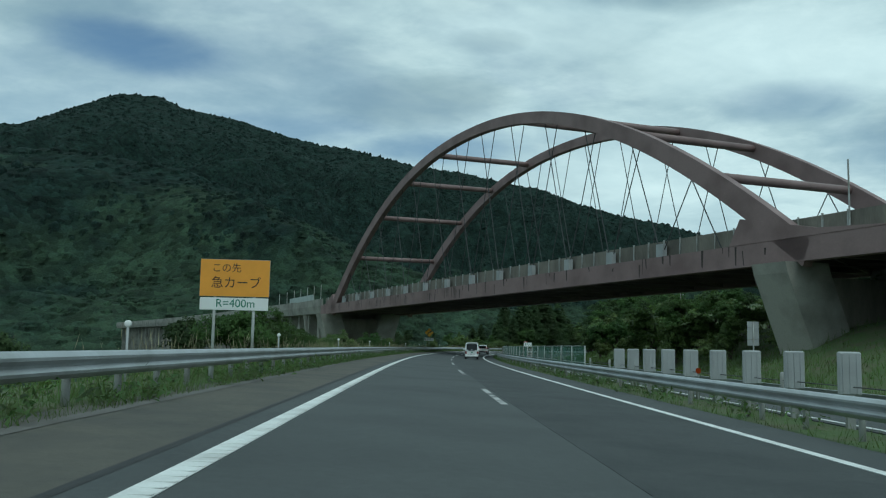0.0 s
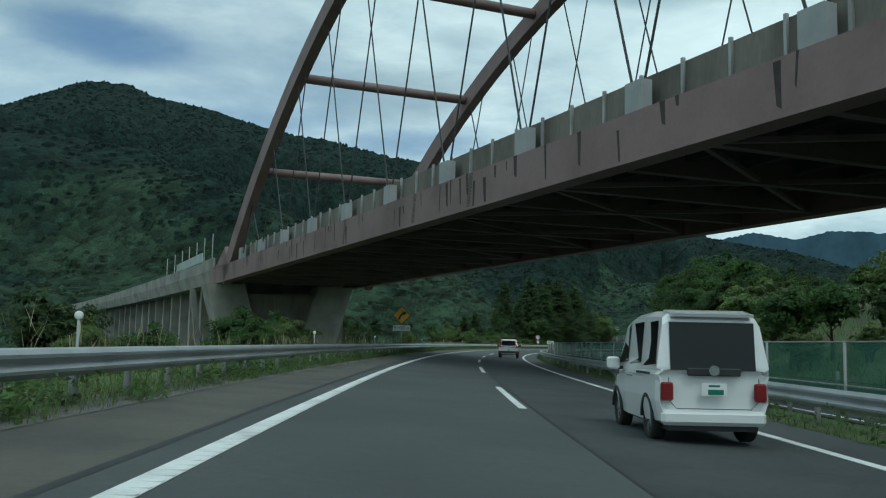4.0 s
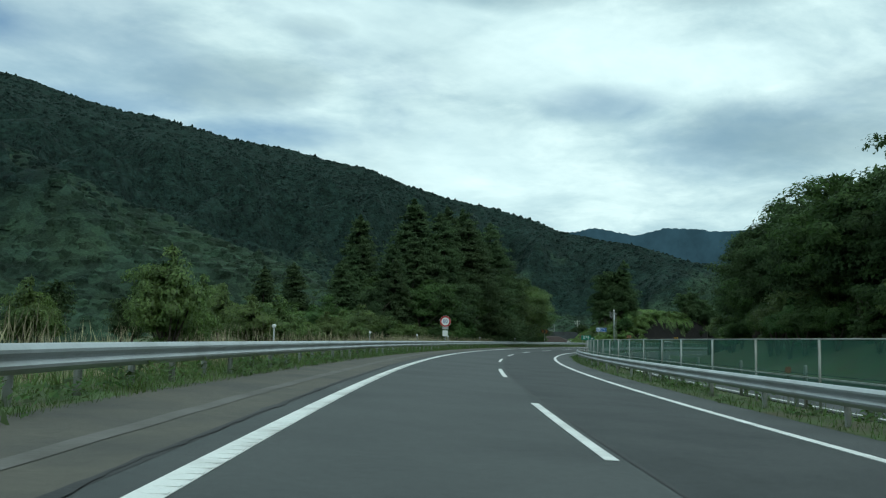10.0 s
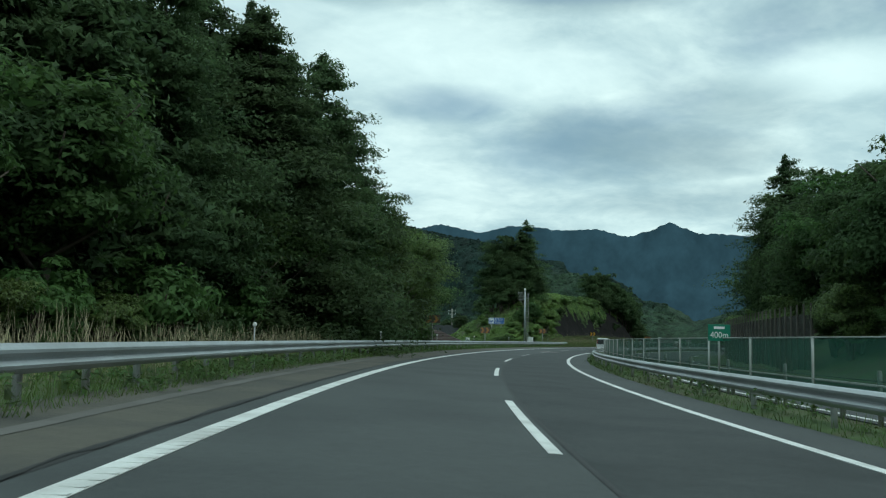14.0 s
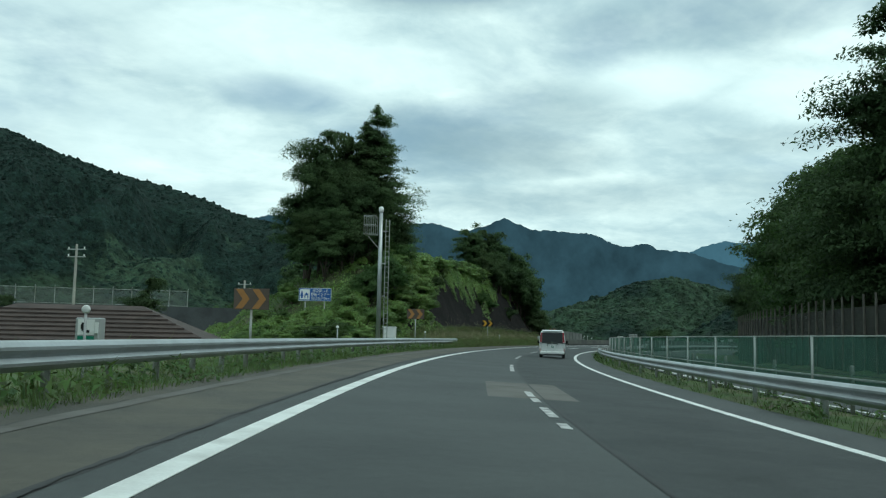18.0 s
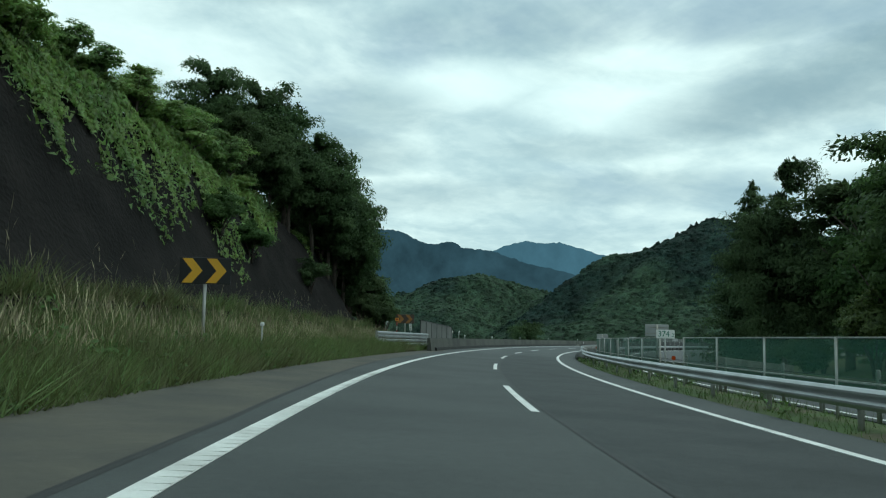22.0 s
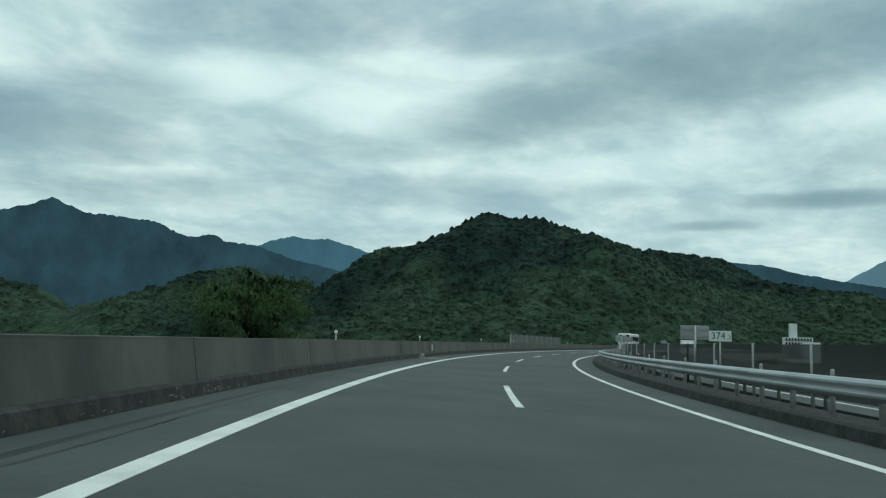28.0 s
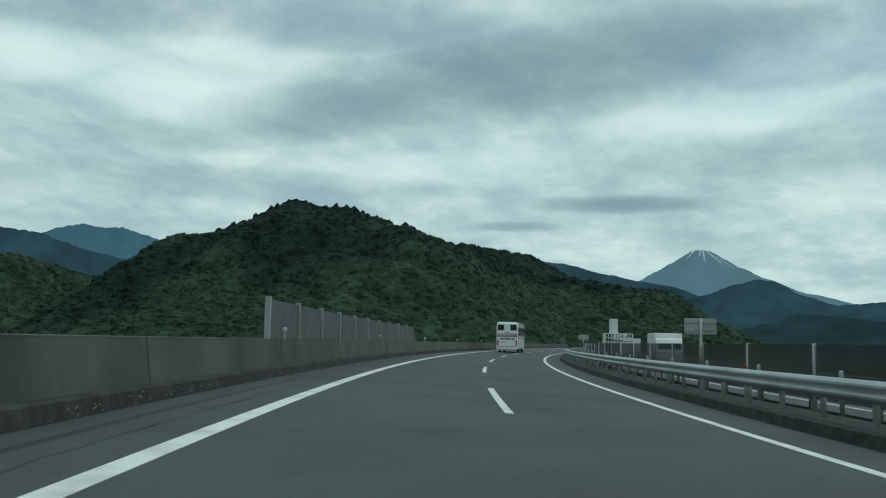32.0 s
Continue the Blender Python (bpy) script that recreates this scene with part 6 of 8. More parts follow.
def disc(r, n=28):
    return [(r * math.cos(2 * math.pi * i / n), r * math.sin(2 * math.pi * i / n)) for i in range(n)]


def face(outline, lift):
    """Thin sheet on the front of a sign board, lift metres proud."""
    return Shape().plate(outline, 0.004, pose(0, -lift, 0))


def sign_post(root, x, z0, z1, r=0.045, y=0.05):
    part("post", Shape().tube([(x, y, z0), (x, y, z1)], r, 10), galv_dull, root, smooth=True)


def build_signs():
    # warning board for the sharp curve
    g = thing("curve_warning_board", on(33, -8.8, 0, 3), "orange and white board warning of a sharp curve, on two posts", "sign")
    up = 3.15
    for x in (-0.72, 0.72):
        sign_post(g, x, -1.2, up, 0.055)
    board = part("board", Shape().box((0, 0, up), (2.55, 0.04, 1.38), bevel=0.012), galv_dull, g)
    part("sheet", face(rect(2.53, 1.36, up), 0.026), orange_paint, board, "orange reflective sheet")
    writing("letters", "この先", 0.36, black_paint, board, -0.32, up + 0.35, -0.03)
    writing("letters", "急カーブ", 0.46, black_paint, board, 0.05, up - 0.2, -0.03)
    plate_ = part("plate", Shape().box((0, 0, up - 0.96), (2.5, 0.04, 0.46), bevel=0.012), white_paint, g, "white plate with green lettering")
    writing("letters", "R=400m", 0.42, green_paint, plate_, 0.05, up - 0.95, -0.025)

    # diamond sign
    g = thing("curve_sign", on(167.7, -8.14, 0, 2), "yellow diamond curve sign with a black bent arrow", "sign")
    sign_post(g, 0, -0.6, 4.1, 0.05)
    k = 0.9
    board = part("board", Shape().plate([(0, -k), (k, 0), (0, k), (-k, 0)], 0.03, pose(0, 0, 3.36)), black_paint, g, "black-edged diamond plate")
    part("sheet", Shape().plate([(0, -k + 0.07), (k - 0.07, 0), (0, k - 0.07), (-k + 0.07, 0)], 0.004, pose(0, -0.019, 3.36)), yellow_paint, board, "yellow sheet")
    arrow = []
    for i in range(9):
        a = radians(180 - 62 * i / 8)
        arrow.append((0.38 + 0.72 * math.cos(a), 0.72 * math.sin(a) - 0.42))
    inner = [(0.38 + 0.54 * math.cos(radians(180 - 62 * i / 8)), 0.54 * math.sin(radians(180 - 62 * i / 8)) - 0.42) for i in range(9)]
    sh = Shape()
    for i in range(8):
        sh.add([(arrow[i][0], -0.025, 3.36 + arrow[i][1]), (inner[i][0], -0.025, 3.36 + inner[i][1]), (inner[i + 1][0], -0.025, 3.36 + inner[i + 1][1]), (arrow[i + 1][0], -0.025, 3.36 + arrow[i + 1][1])], [(0, 1, 2, 3)])
    tip = Vector((0.5, 0, 0.3))
    sh.add([(0.02, -0.025, 3.36 + 0.38), (0.14, -0.025, 3.36 - 0.06), (0.52, -0.025, 3.36 + 0.26)], [(0, 1, 2)])
    part("arrow", sh, black_paint, board)
    plate_ = part("plate", Shape().box((0, 0, 2.12), (1.68, 0.03, 0.54), bevel=0.01), white_paint, g, "white plate with black lettering")
    writing("letters", "R=400 m", 0.44, black_paint, plate_, 0, 2.12, -0.02, wide=0.92)

    # speed limit
    g = thing("speed_limit_sign", on(295.5, -7.32, 0, 2), "round red-rimmed speed limit sign above small plates", "sign")
    sign_post(g, 0, -0.4, 2.6, 0.045)
    board = part("board", Shape().plate(disc(0.53), 0.03, pose(0, 0, 2.58)), red_paint, g, "weathered red rim")
    part("rim_edge", Shape().plate(disc(0.545), 0.02, pose(0, 0.008, 2.58)), white_paint, board)
    part("sheet", Shape().plate(disc(0.385), 0.004, pose(0, -0.019, 2.58)), white_paint, board, "white centre")
    writing("letters", "80", 0.52, blue_paint, board, 0, 2.58, -0.024, wide=0.9)
    part("plate", Shape().box((0, 0, 1.92), (0.62, 0.025, 0.2)), grey_paint, g, "small grey plate")
    part("plate", Shape().box((0, 0, 1.42), (0.52, 0.025, 0.56)), white_paint, g, "white square plate")

    # kilometre and distance plates in the median
    for s, d, w, h, text, small, mat, ink, high in ((73, 6.2, 0.66, 0.3, "373", ".8", white_paint, green_paint, 1.76), (291, 6.2, 0.86, 0.42, "374", "", green_paint, white_paint, 1.86), (477.5, 6.3, 0.68, 0.32, "374", ".2", white_paint, green_paint, 1.78),
                                                    (592, 7.0, 0.72, 0.34, "374", ".3", white_paint, green_paint, 1.84), (691.5, 7.0, 0.72, 0.34, "374", ".4", white_paint, green_paint, 1.94), (169.5, 6.2, 0.65, 0.28, "373", ".9", white_paint, green_paint, 1.70)):
        g = thing("kilometre_sign", on(s, d, 0), "%s kilometre plate on a slim post in the median" % ("green" if mat is green_paint else "white"), "sign", "kilometre signs")
        sign_post(g, 0, -0.2, high + h / 2, 0.03, 0.035)
        board = part("board", Shape().box((0, 0, high), (w, 0.02, h), bevel=0.006), mat, g)
        writing("letters", text, h * 0.95, ink, board, -0.06 * bool(small) * w / 0.66, high, -0.014, wide=0.95)
        if small:
            writing("letters", small, h * 0.55, ink, board, w * 0.38, high - h * 0.12, -0.014)
    g = thing("distance_sign", on(314.8, 6.2, 0), "green exit distance plate on a post in the median", "sign")
    sign_post(g, 0, -0.2, 2.0, 0.03, 0.035)
    board = part("board", Shape().box((0, 0, 1.78), (0.62, 0.02, 0.46), bevel=0.006), green_paint, g)
    part("line", face(rect(0.3, 0.07, 1.92), 0.014), white_paint, board)
    writing("letters", "400m", 0.25, white_paint, board, 0, 1.71, -0.014, wide=0.9)

    # chevron boards
    for s, d, high, w, h, fresh, wear in ((366.4, -8.5, 2.5, 1.36, 0.7, False, "faded"), (396.8, -8.95, 1.92, 1.2, 0.72, False, "faded"), (428.2, -7.44, 2.37, 1.2, 0.7, False, "faded"), (466.4, -7.73, 2.42, 1.3, 0.68, True, "bright"), (506.7, -7.25, 2.14, 1.3, 0.64, False, "dull")):
        g = thing("chevron_sign", on(s, d, 0, 4), "%s yellow chevrons on a dark board beside the curve" % wear, "sign", "chevron signs")
        sign_post(g, 0, -0.3, high, 0.045)
        board = part("board", Shape().box((0, 0, high), (w, 0.03, h), bevel=0.008), black_paint if fresh else brown_panel, g)
        for x in (-w * 0.25, w * 0.22):
            a, b = w * 0.2, h * 0.46
            o = [(x - a, -b), (x, -b), (x + a, 0), (x, b), (x - a, b), (x, 0)]
            sh = Shape().add([(p[0], -0.02, high + p[1]) for p in o], [(0, 1, 2, 5), (5, 2, 3, 4)])
            part("chevron", sh, yellow_paint if fresh else faded_orange, board)
    g = thing("marker_pole", on(505.4, -7.6, 0), "red and white striped pole with a square orange marker", "sign")
    for i in range(6):
        part("band", Shape().tube([(0, 0, 0.1 + 0.3 * i), (0, 0, 0.4 + 0.3 * i)], 0.022, 8), red_paint if i % 2 else white_paint, g)
    board = part("board", Shape().box((0, 0, 2.05), (0.24, 0.02, 0.24)), orange_paint, g)
    part("sheet", face(rect(0.12, 0.12, 2.05), 0.014), red_paint, board)
    g = thing("bridge_name_plate", on(510.5, -7.4, 0, 2), "leaning narrow white name plate with dark marks", "sign")
    part("post", Shape().tube([(0, 0.03, 0), (-0.08, 0.03, 1.9)], 0.025, 8), galv_dull, g)
    board = part("board", Shape().box((0, 0, 0), (0.2, 0.02, 0.78), pose(-0.07, 0, 1.75, 0, -6, 0)), white_paint, g)
    for i in range(4):
        part("mark", Shape().box((0, -0.014, 0.27 - 0.18 * i), (0.1, 0.004, 0.11), pose(-0.07, 0, 1.75, 0, -6, 0)), grey_paint, board)

    # blue rest-area board on the mound
    g = thing("rest_area_board", on(437.4, -17.6, 0, 6), "blue roadside-station board with white lettering on posts", "sign")
    sign_post(g, -0.8, 0.3, 4.2, 0.05)
    sign_post(g, 0.8, 0.3, 4.2, 0.05)
    board = part("board", Shape().box((0, 0, 3.86), (2.7, 0.03, 1.06), bevel=0.01), white_paint, g)
    part("sheet", face(rect(2.64, 1.0, 3.86), 0.02), blue_paint, board, "blue sheet")
    icon = part("icon", face(rect(0.82, 0.84, 3.86, -0.84), 0.025), white_paint, board, "white pictogram field")
    part("pictogram", Shape().plate([(-1.16, 3.55), (-1.0, 3.55), (-1.0, 3.7), (-0.93, 3.7), (-1.08, 4.2), (-1.23, 3.7), (-1.16, 3.7)], 0.003, pose(0, -0.03, 0)), blue_paint, icon)
    part("pictogram", Shape().plate([(-0.86, 3.55), (-0.78, 3.55), (-0.78, 3.78), (-0.62, 3.78), (-0.62, 3.55), (-0.54, 3.55), (-0.54, 3.85), (-0.7, 4.02), (-0.86, 3.85)], 0.003, pose(0, -0.03, 0)), blue_paint, icon)
    for text, z in (("道の駅つる", 4.16), ("都留インター", 3.86), ("出口左折5km", 3.55)):
        writing("letters", text, 0.3, white_paint, board, 0.45, z, -0.026, wide=0.88)

    # emergency telephone box
    g = thing("emergency_telephone", on(383, -8.2, 0, 3), "grey emergency telephone box with a handset sign", "telephone")
    part("stand", Shape().box((0, 0, 0.2), (0.14, 0.14, 0.9)), galv_dull, g)
    body = part("body", Shape().box((0, 0, 0.77), (0.44, 0.3, 0.5), bevel=0.02), grey_paint, g)
    part("sheet", Shape().plate(rect(0.3, 0.28, 0.85, -0.02), 0.004, pose(0, -0.155, 0)), white_paint, body, "white field with handset")
    hs = Shape()
    for i in range(7):
        a = radians(150 + 22 * i)
        hs.box((0.09 * math.cos(a), -0.16, 0.86 + 0.09 * math.sin(a)), (0.05, 0.004, 0.05))
    part("handset_sign", hs, black_paint, body)
    part("sheet", Shape().plate(rect(0.3, 0.14, 0.62, -0.02), 0.004, pose(0, -0.155, 0)), green_paint, body, "green lower panel")
    part("lamp", Shape().box((0.17, -0.155, 0.84), (0.06, 0.03, 0.2)), white_paint, body)

    # backs of boards that face the other carriageway
    for s, d, high, w, h in BOARDS:
        g = thing("sign_board_back", on(s, d, 0), "grey back of a road sign facing the other carriageway", "sign", "backs of signs")
        sign_post(g, 0, -0.3, high + h / 2, 0.05, -0.05)
        part("board", Shape().box((0, 0, high), (w, 0.03, h), bevel=0.01), grey_paint, g)
        for z in (-h * 0.25, h * 0.25):
            part("stiffener", Shape().box((0, -0.03, high + z), (w * 0.96, 0.03, 0.05)), galv_dull, g)
    # white reflector balls
    first = None
    along = (15.5, 31.2, 51, 73, 95, 117, 138.8, 172, 193.7, 214.5, 236, 256, 275, 292.6, 313.6, 338, 360, 380, 402.6, 430.5, 469.8)
    spots = [(s, west_rail(min(s, 445)) - 0.55 if s < 445 else -7.0, 1.17) for s in along] + [(s, -5.56, 1.13) for s in (528.6, 548, 569.5, 591.7, 614.8, 646, 668, 690, 712, 735, 757, 780, 802)]
    for s, d, high in spots:
        m = on(s, d, 0)
        if first is None:
            first = thing("delineator", m, "white round reflector on a slim post beside the road", "delineator", "delineators")
            part("post", Shape().tube([(0, 0, -0.2), (0, 0, 1.1)], 0.022, 8), grey_paint, first, smooth=True)
            part("reflector", Shape().tube([(0, -0.025, 1.16), (0, -0.018, 1.16), (0, 0.015, 1.16), (0, 0.025, 1.16)], [0.05, 0.062, 0.062, 0.03], 16), white_paint, first, smooth=True)
        else:
            copy_thing(first, m)


faded_orange = material("faded_orange_sheet", (0.36, 0.17, 0.05), 0.7, vary=0.1, scale=3)
BOARDS = [(485, 7.3, 2.05, 1.05, 0.55), (536, 7.4, 1.95, 1.1, 0.55), (598, 7.4, 2.05, 1.1, 0.55), (646, 7.4, 2.1, 1.1, 0.55), (675, 7.4, 2.2, 1.1, 0.55), (740, 7.3, 2.25, 1.1, 0.55), (65.4, 22, 3.4, 0.85, 1.75)]
build_signs()


def see_through(name, color, hold):
    """Netting: a share of the light passes."""
    m = material(name, color, 0.7, vary=0.15, scale=0.8, fine=8, bump=0)
    t = m.node_tree
    mix, clear = t.nodes.new("ShaderNodeMixShader"), t.nodes.new("ShaderNodeBsdfTransparent")
    mix.inputs[0].default_value = hold
    t.links.new(clear.outputs[0], mix.inputs[1])
    t.links.new(t.nodes["Principled BSDF"].outputs[0], mix.inputs[2])
    t.links.new(mix.outputs[0], t.nodes["Material Output"].inputs[0])
    return m


def fence(name, s0, s1, gap, dfun, low, high, net, label, group, post=0.035, bars=(), skip=()):
    root = thing(name, Matrix.Identity(4), label, "fence", group)
    s = s0
    post_mesh = Shape().tube([(0, 0, -0.3), (0, 0, high + 0.02)], post, 8).mesh("post", True)
    while s <= s1 + 0.01:
        part("post", post_mesh, galv_dull, root, m=on(s, dfun(s)))
        if s < s1 - 0.01 and not any(a <= s < b for a, b in skip):
            part("net", Shape().sweep([(dfun(s), low), (dfun(s), high)], s + 0.05, s + gap - 0.05, 2), net, root)
            for z in bars:
                part("bar", Shape().tube([at(s + gap * i / 2, dfun(s), z) for i in range(3)], 0.016, 5), galv_dull, root)
        s += gap
    return root


fence_wire = see_through("chain_link", (0.2, 0.21, 0.21), 0.3)
post_brown = material("weathered_post", (0.13, 0.115, 0.095), 0.8, vary=0.2, scale=1.5)
barrier_grey = material("dull_barrier_panel", (0.095, 0.105, 0.1), 0.7, vary=0.15, scale=0.8, fine=8, bump=0.1)


def build_fences():
    green, dark, grey = see_through("green_net", (0.03, 0.13, 0.085), 0.66), see_through("dark_net", (0.028, 0.031, 0.031), 0.86), see_through("grey_mesh", (0.17, 0.175, 0.165), 0.9)
    mid = lambda s: 6.3
    for a, b in ((45, 145), (145, 245), (245, 345), (345, 445), (445, 505)):
        fence("median_fence", a, b, 4.2, mid, 0.62, 1.64, green, "green netting fence on steel posts in the median", "median fences", bars=(1.64, 0.8), skip=((69, 72), (285, 288), (473, 476), (160, 163)))
    for a, b in ((505, 600), (600, 700), (700, 800)):
        fence("median_fence", a, b, 5.0, lambda s: 7.5, 0.35, 1.62, dark, "dark netting fence on steel posts between the viaducts", "median fences", post=0.05)
    # low posts with a cable
    for a, b, d in ((16, 500, 6.75), (512, 800, 6.85)):
        root = thing("cable_barrier", Matrix.Identity(4), "low steel posts joined by a cable in the median", "barrier", "cable barriers")
        pm = Shape().tube([(0, 0, -0.2), (0, 0, 1.02), (0, 0, 1.06)], [0.05, 0.05, 0.03], 8).mesh("post", True)
        s = a
        while s < b:
            part("post", pm, galv_dull, root, m=on(s, d))
            s += 5.0
        part("cable", Shape().tube([at(a + k * 2.5, d, 0.86) for k in range(int((b - a) / 2.5))], 0.012, 4), cable_mat, root)
    # stout grey glare posts near the start
    first = None
    for i in range(10):
        m = on(14.9 + 2.64 * i, 6.7)
        if first is None:
            first = thing("glare_post", m, "grey ribbed plastic glare screen blade on the median barrier", "barrier", "glare screen posts")
            part("blade", Shape().box((0, 0, 1.12), (0.46, 0.12, 0.86), bevel=0.03), grey_paint, first)
            for x in (-0.14, 0, 0.14):
                part("rib", Shape().box((x, -0.067, 1.12), (0.05, 0.02, 0.78)), grey_paint, first)
            part("foot", Shape().box((0, 0, 0.34), (0.16, 0.1, 0.75)), galv_dull, first)
        else:
            copy_thing(first, m)
    # beacons on the cable posts
    for k, (s, d) in enumerate(((27, 6.6), (84, 6.7), (232, 6.7), (128, 6.7), (478, 6.7), (524, 6.8), (612, 6.8), (668, 6.8))):
        g = thing("beacon", on(s, d), "small orange marker lamp on a post in the median", "beacon", "marker lamps")
        part("post", Shape().tube([(0, 0, -0.1), (0, 0, 0.84)], 0.03, 8), galv_dull, g)
        part("lens", Shape().tube([(0, 0, 0.83), (0, 0, 0.86), (0, 0, 0.96), (0, 0, 0.99)], [0.04, 0.075, 0.075, 0.03], 12), glow("orange_lens", (0.75, 0.13, 0.03), 0.15), g, smooth=True)
    # four-beam rail closing the bank at the wall
    g = thing("end_barrier", Matrix.Identity(4), "four-beam steel barrier where the bank meets the wall", "barrier")
    shift = lambda s: float(np.interp(s, [496.2, 509.6], [-7.3, -6.0]))
    top = lambda s: 0.0
    for z in (0.42, 0.66, 0.9, 1.1):
        part("beam", Shape().sweep([(0.0, z - 0.1), (0.05, z - 0.07), (0.06, z), (0.05, z + 0.06), (0.0, z + 0.09), (-0.03, z)], 496.2, 509.6, 2, closed=True, shift=shift), galv, g)
    for s in (496.5, 500.5, 505, 509.3):
        part("post", Shape().box((0, 0, 0.5), (0.12, 0.12, 1.4)), galv_dull, g, m=on(s, shift(s) - 0.1))
    # tall mesh screen and noise barrier standing behind the wall
    g = thing("mesh_screen", Matrix.Identity(4), "tall grey mesh screen behind the parapet wall", "fence")
    hi = lambda s: float(np.interp(s, [512.5, 523], [2.2, 1.88]))
    d_ = lambda s: float(np.interp(s, [512.5, 523], [-7.0, -6.0]))
    for k in range(7):
        s = 512.5 + k * 1.75
        part("post", Shape().tube([(0, 0, -1), (0, 0, hi(s))], 0.035, 8), steel_dark, g, m=on(s, d_(s)))
        if k < 6:
            e = s + 1.75
            part("net", Shape().add([at(s, d_(s), 0.2), at(e, d_(e), 0.2), at(e, d_(e), hi(e)), at(s, d_(s), hi(s))], [(0, 1, 2, 3)]), grey, g)
            part("rail", Shape().tube([at(s, d_(s), hi(s)), at(e, d_(e), hi(e))], 0.03, 6), steel_dark, g)
    g = thing("noise_barrier", Matrix.Identity(4), "grey noise barrier panels with steel posts on the parapet wall", "barrier")
    s = 666.4
    while s < 704:
        part("post", Shape().box((0, 0, 1.32), (0.14, 0.12, 1.3)), galv_dull, g, m=on(s, -5.68))
        part("panel", Shape().sweep([(-5.72, 0.88), (-5.66, 0.88), (-5.66, 1.9), (-5.72, 1.9)], s + 0.05, s + 3.95, 2, closed=True), barrier_grey, g)
        s += 4.0
    shade_net = see_through("brown_shade_net", (0.045, 0.042, 0.037), 0.55)
    # brown panel fence beyond the opposite carriageway
    g = thing("panel_fence", Matrix.Identity(4), "tall brown netting fence with steel posts along the wood", "fence")
    s = 352.0
    while s < 476:
        part("post", Shape().box((0, 0, 2.4), (0.09, 0.12, 5.0)), post_brown, g, m=on(s, 19.66))
        part("panel", Shape().sweep([(19.72, 0.0), (19.8, 0.0), (19.8, 4.2), (19.72, 4.2)], s + 0.02, s + 1.98, 2, closed=True), shade_net, g)
        s += 2.0


build_fences()


def build_fittings():
    # camera mast with ladder and cage
    g = thing("camera_mast", on(418, -8.0), "tall galvanised steel mast with ladder and camera cage", "mast")
    part("pole", Shape().tube([(0, 0, -0.3), (0, 0, 4.2), (0, 0, 8.0)], [0.14, 0.125, 0.1], 16), galv, g, smooth=True)
    part("base", Shape().box((0, 0, 0.02), (1.1, 0.9, 0.3), bevel=0.03), concrete, g)
    part("camera", Shape().tube([(0, 0, 8.0), (0, 0, 8.12), (0, 0, 8.3), (0, 0, 8.36)], [0.1, 0.15, 0.15, 0.06], 12), white_paint, g, smooth=True)
    lad = part("ladder", Shape().tube([(0.3, 0, 0.4), (0.3, 0, 7.6)], 0.025, 6).tube([(0.52, 0, 0.4), (0.52, 0, 7.6)], 0.025, 6), galv_dull, g)
    for i in range(24):
        part("rung", Shape().tube([(0.3, 0, 0.6 + i * 0.3), (0.52, 0, 0.6 + i * 0.3)], 0.014, 5), galv_dull, lad)
    for i in range(4):
        part("bracket", Shape().box((0.2, 0, 1.2 + i * 1.9), (0.3, 0.05, 0.05)), galv_dull, lad)
    cage = part("cage", Shape().box((-0.6, 0, 6.7), (0.72, 0.6, 0.05)), galv_dull, g)
    for x in (-0.95, -0.72, -0.5, -0.26):
        for y in (-0.3, 0.3):
            part("rail", Shape().tube([(x, y, 6.7), (x, y, 7.8)], 0.014, 5), galv_dull, cage)
    for z in (7.25, 7.8):
        part("rail", Shape().tube([(-0.26, -0.3, z), (-0.95, -0.3, z), (-0.95, 0.3, z), (-0.26, 0.3, z)], 0.014, 5), galv_dull, cage)
    part("strut", Shape().tube([(-0.8, 0, 6.68), (-0.12, 0, 5.9)], 0.03, 6), galv_dull, g)
    g = thing("equipment_cabinet", on(423.4, -8.3), "white steel equipment cabinet behind the guard rail", "cabinet")
    part("body", Shape().box((0, 0, 0.75), (0.78, 0.5, 1.15), bevel=0.02), white_paint, g)
    part("roof", Shape().box((0, 0, 1.35), (0.86, 0.58, 0.05), bevel=0.012), white_paint, g)
    part("plinth", Shape().box((0, 0, 0.08), (0.9, 0.6, 0.3)), concrete, g)
    part("door", Shape().box((0, -0.255, 0.75), (0.68, 0.012, 1.02)), white_paint, g)
    # hip-roofed house below the road
    g = thing("house", on(409.5, -21.5, -2.75, 14), "low house with brown tiled hip roof below the road", "house")
    part("wall", Shape().box((0, 0, 1.4), (12, 9, 2.8)), concrete, g, "pale rendered wall")
    roof = part("roof", Shape().add([(-7.2, -5.4, 2.75), (7.2, -5.4, 2.75), (7.2, 5.4, 2.75), (-7.2, 5.4, 2.75), (-3, 0, 4.6), (3, 0, 4.6)], [(0, 1, 5, 4), (1, 2, 5), (2, 3, 4, 5), (3, 0, 4)]), roof_tile, g, "brown tiled hip roof")
    part("eaves", Shape().loft([[(-7.25, -5.45, z), (7.25, -5.45, z), (7.25, 5.45, z), (-7.25, 5.45, z)] for z in (2.55, 2.76)]), white_paint, g)
    for i in range(8):
        f0 = (i + 0.5) / 9
        part("tile_course", Shape().box((0, -5.4 + 5.4 * f0, 2.79 + 1.85 * f0), (14.4 - 8.4 * f0 - 0.2, 0.08, 0.06)), roof_tile, roof)
    for x in (-3.6, 0, 3.6):
        w_ = part("window", Shape().box((x, -4.52, 1.5), (1.6, 0.06, 1.1)), car_glass, g)
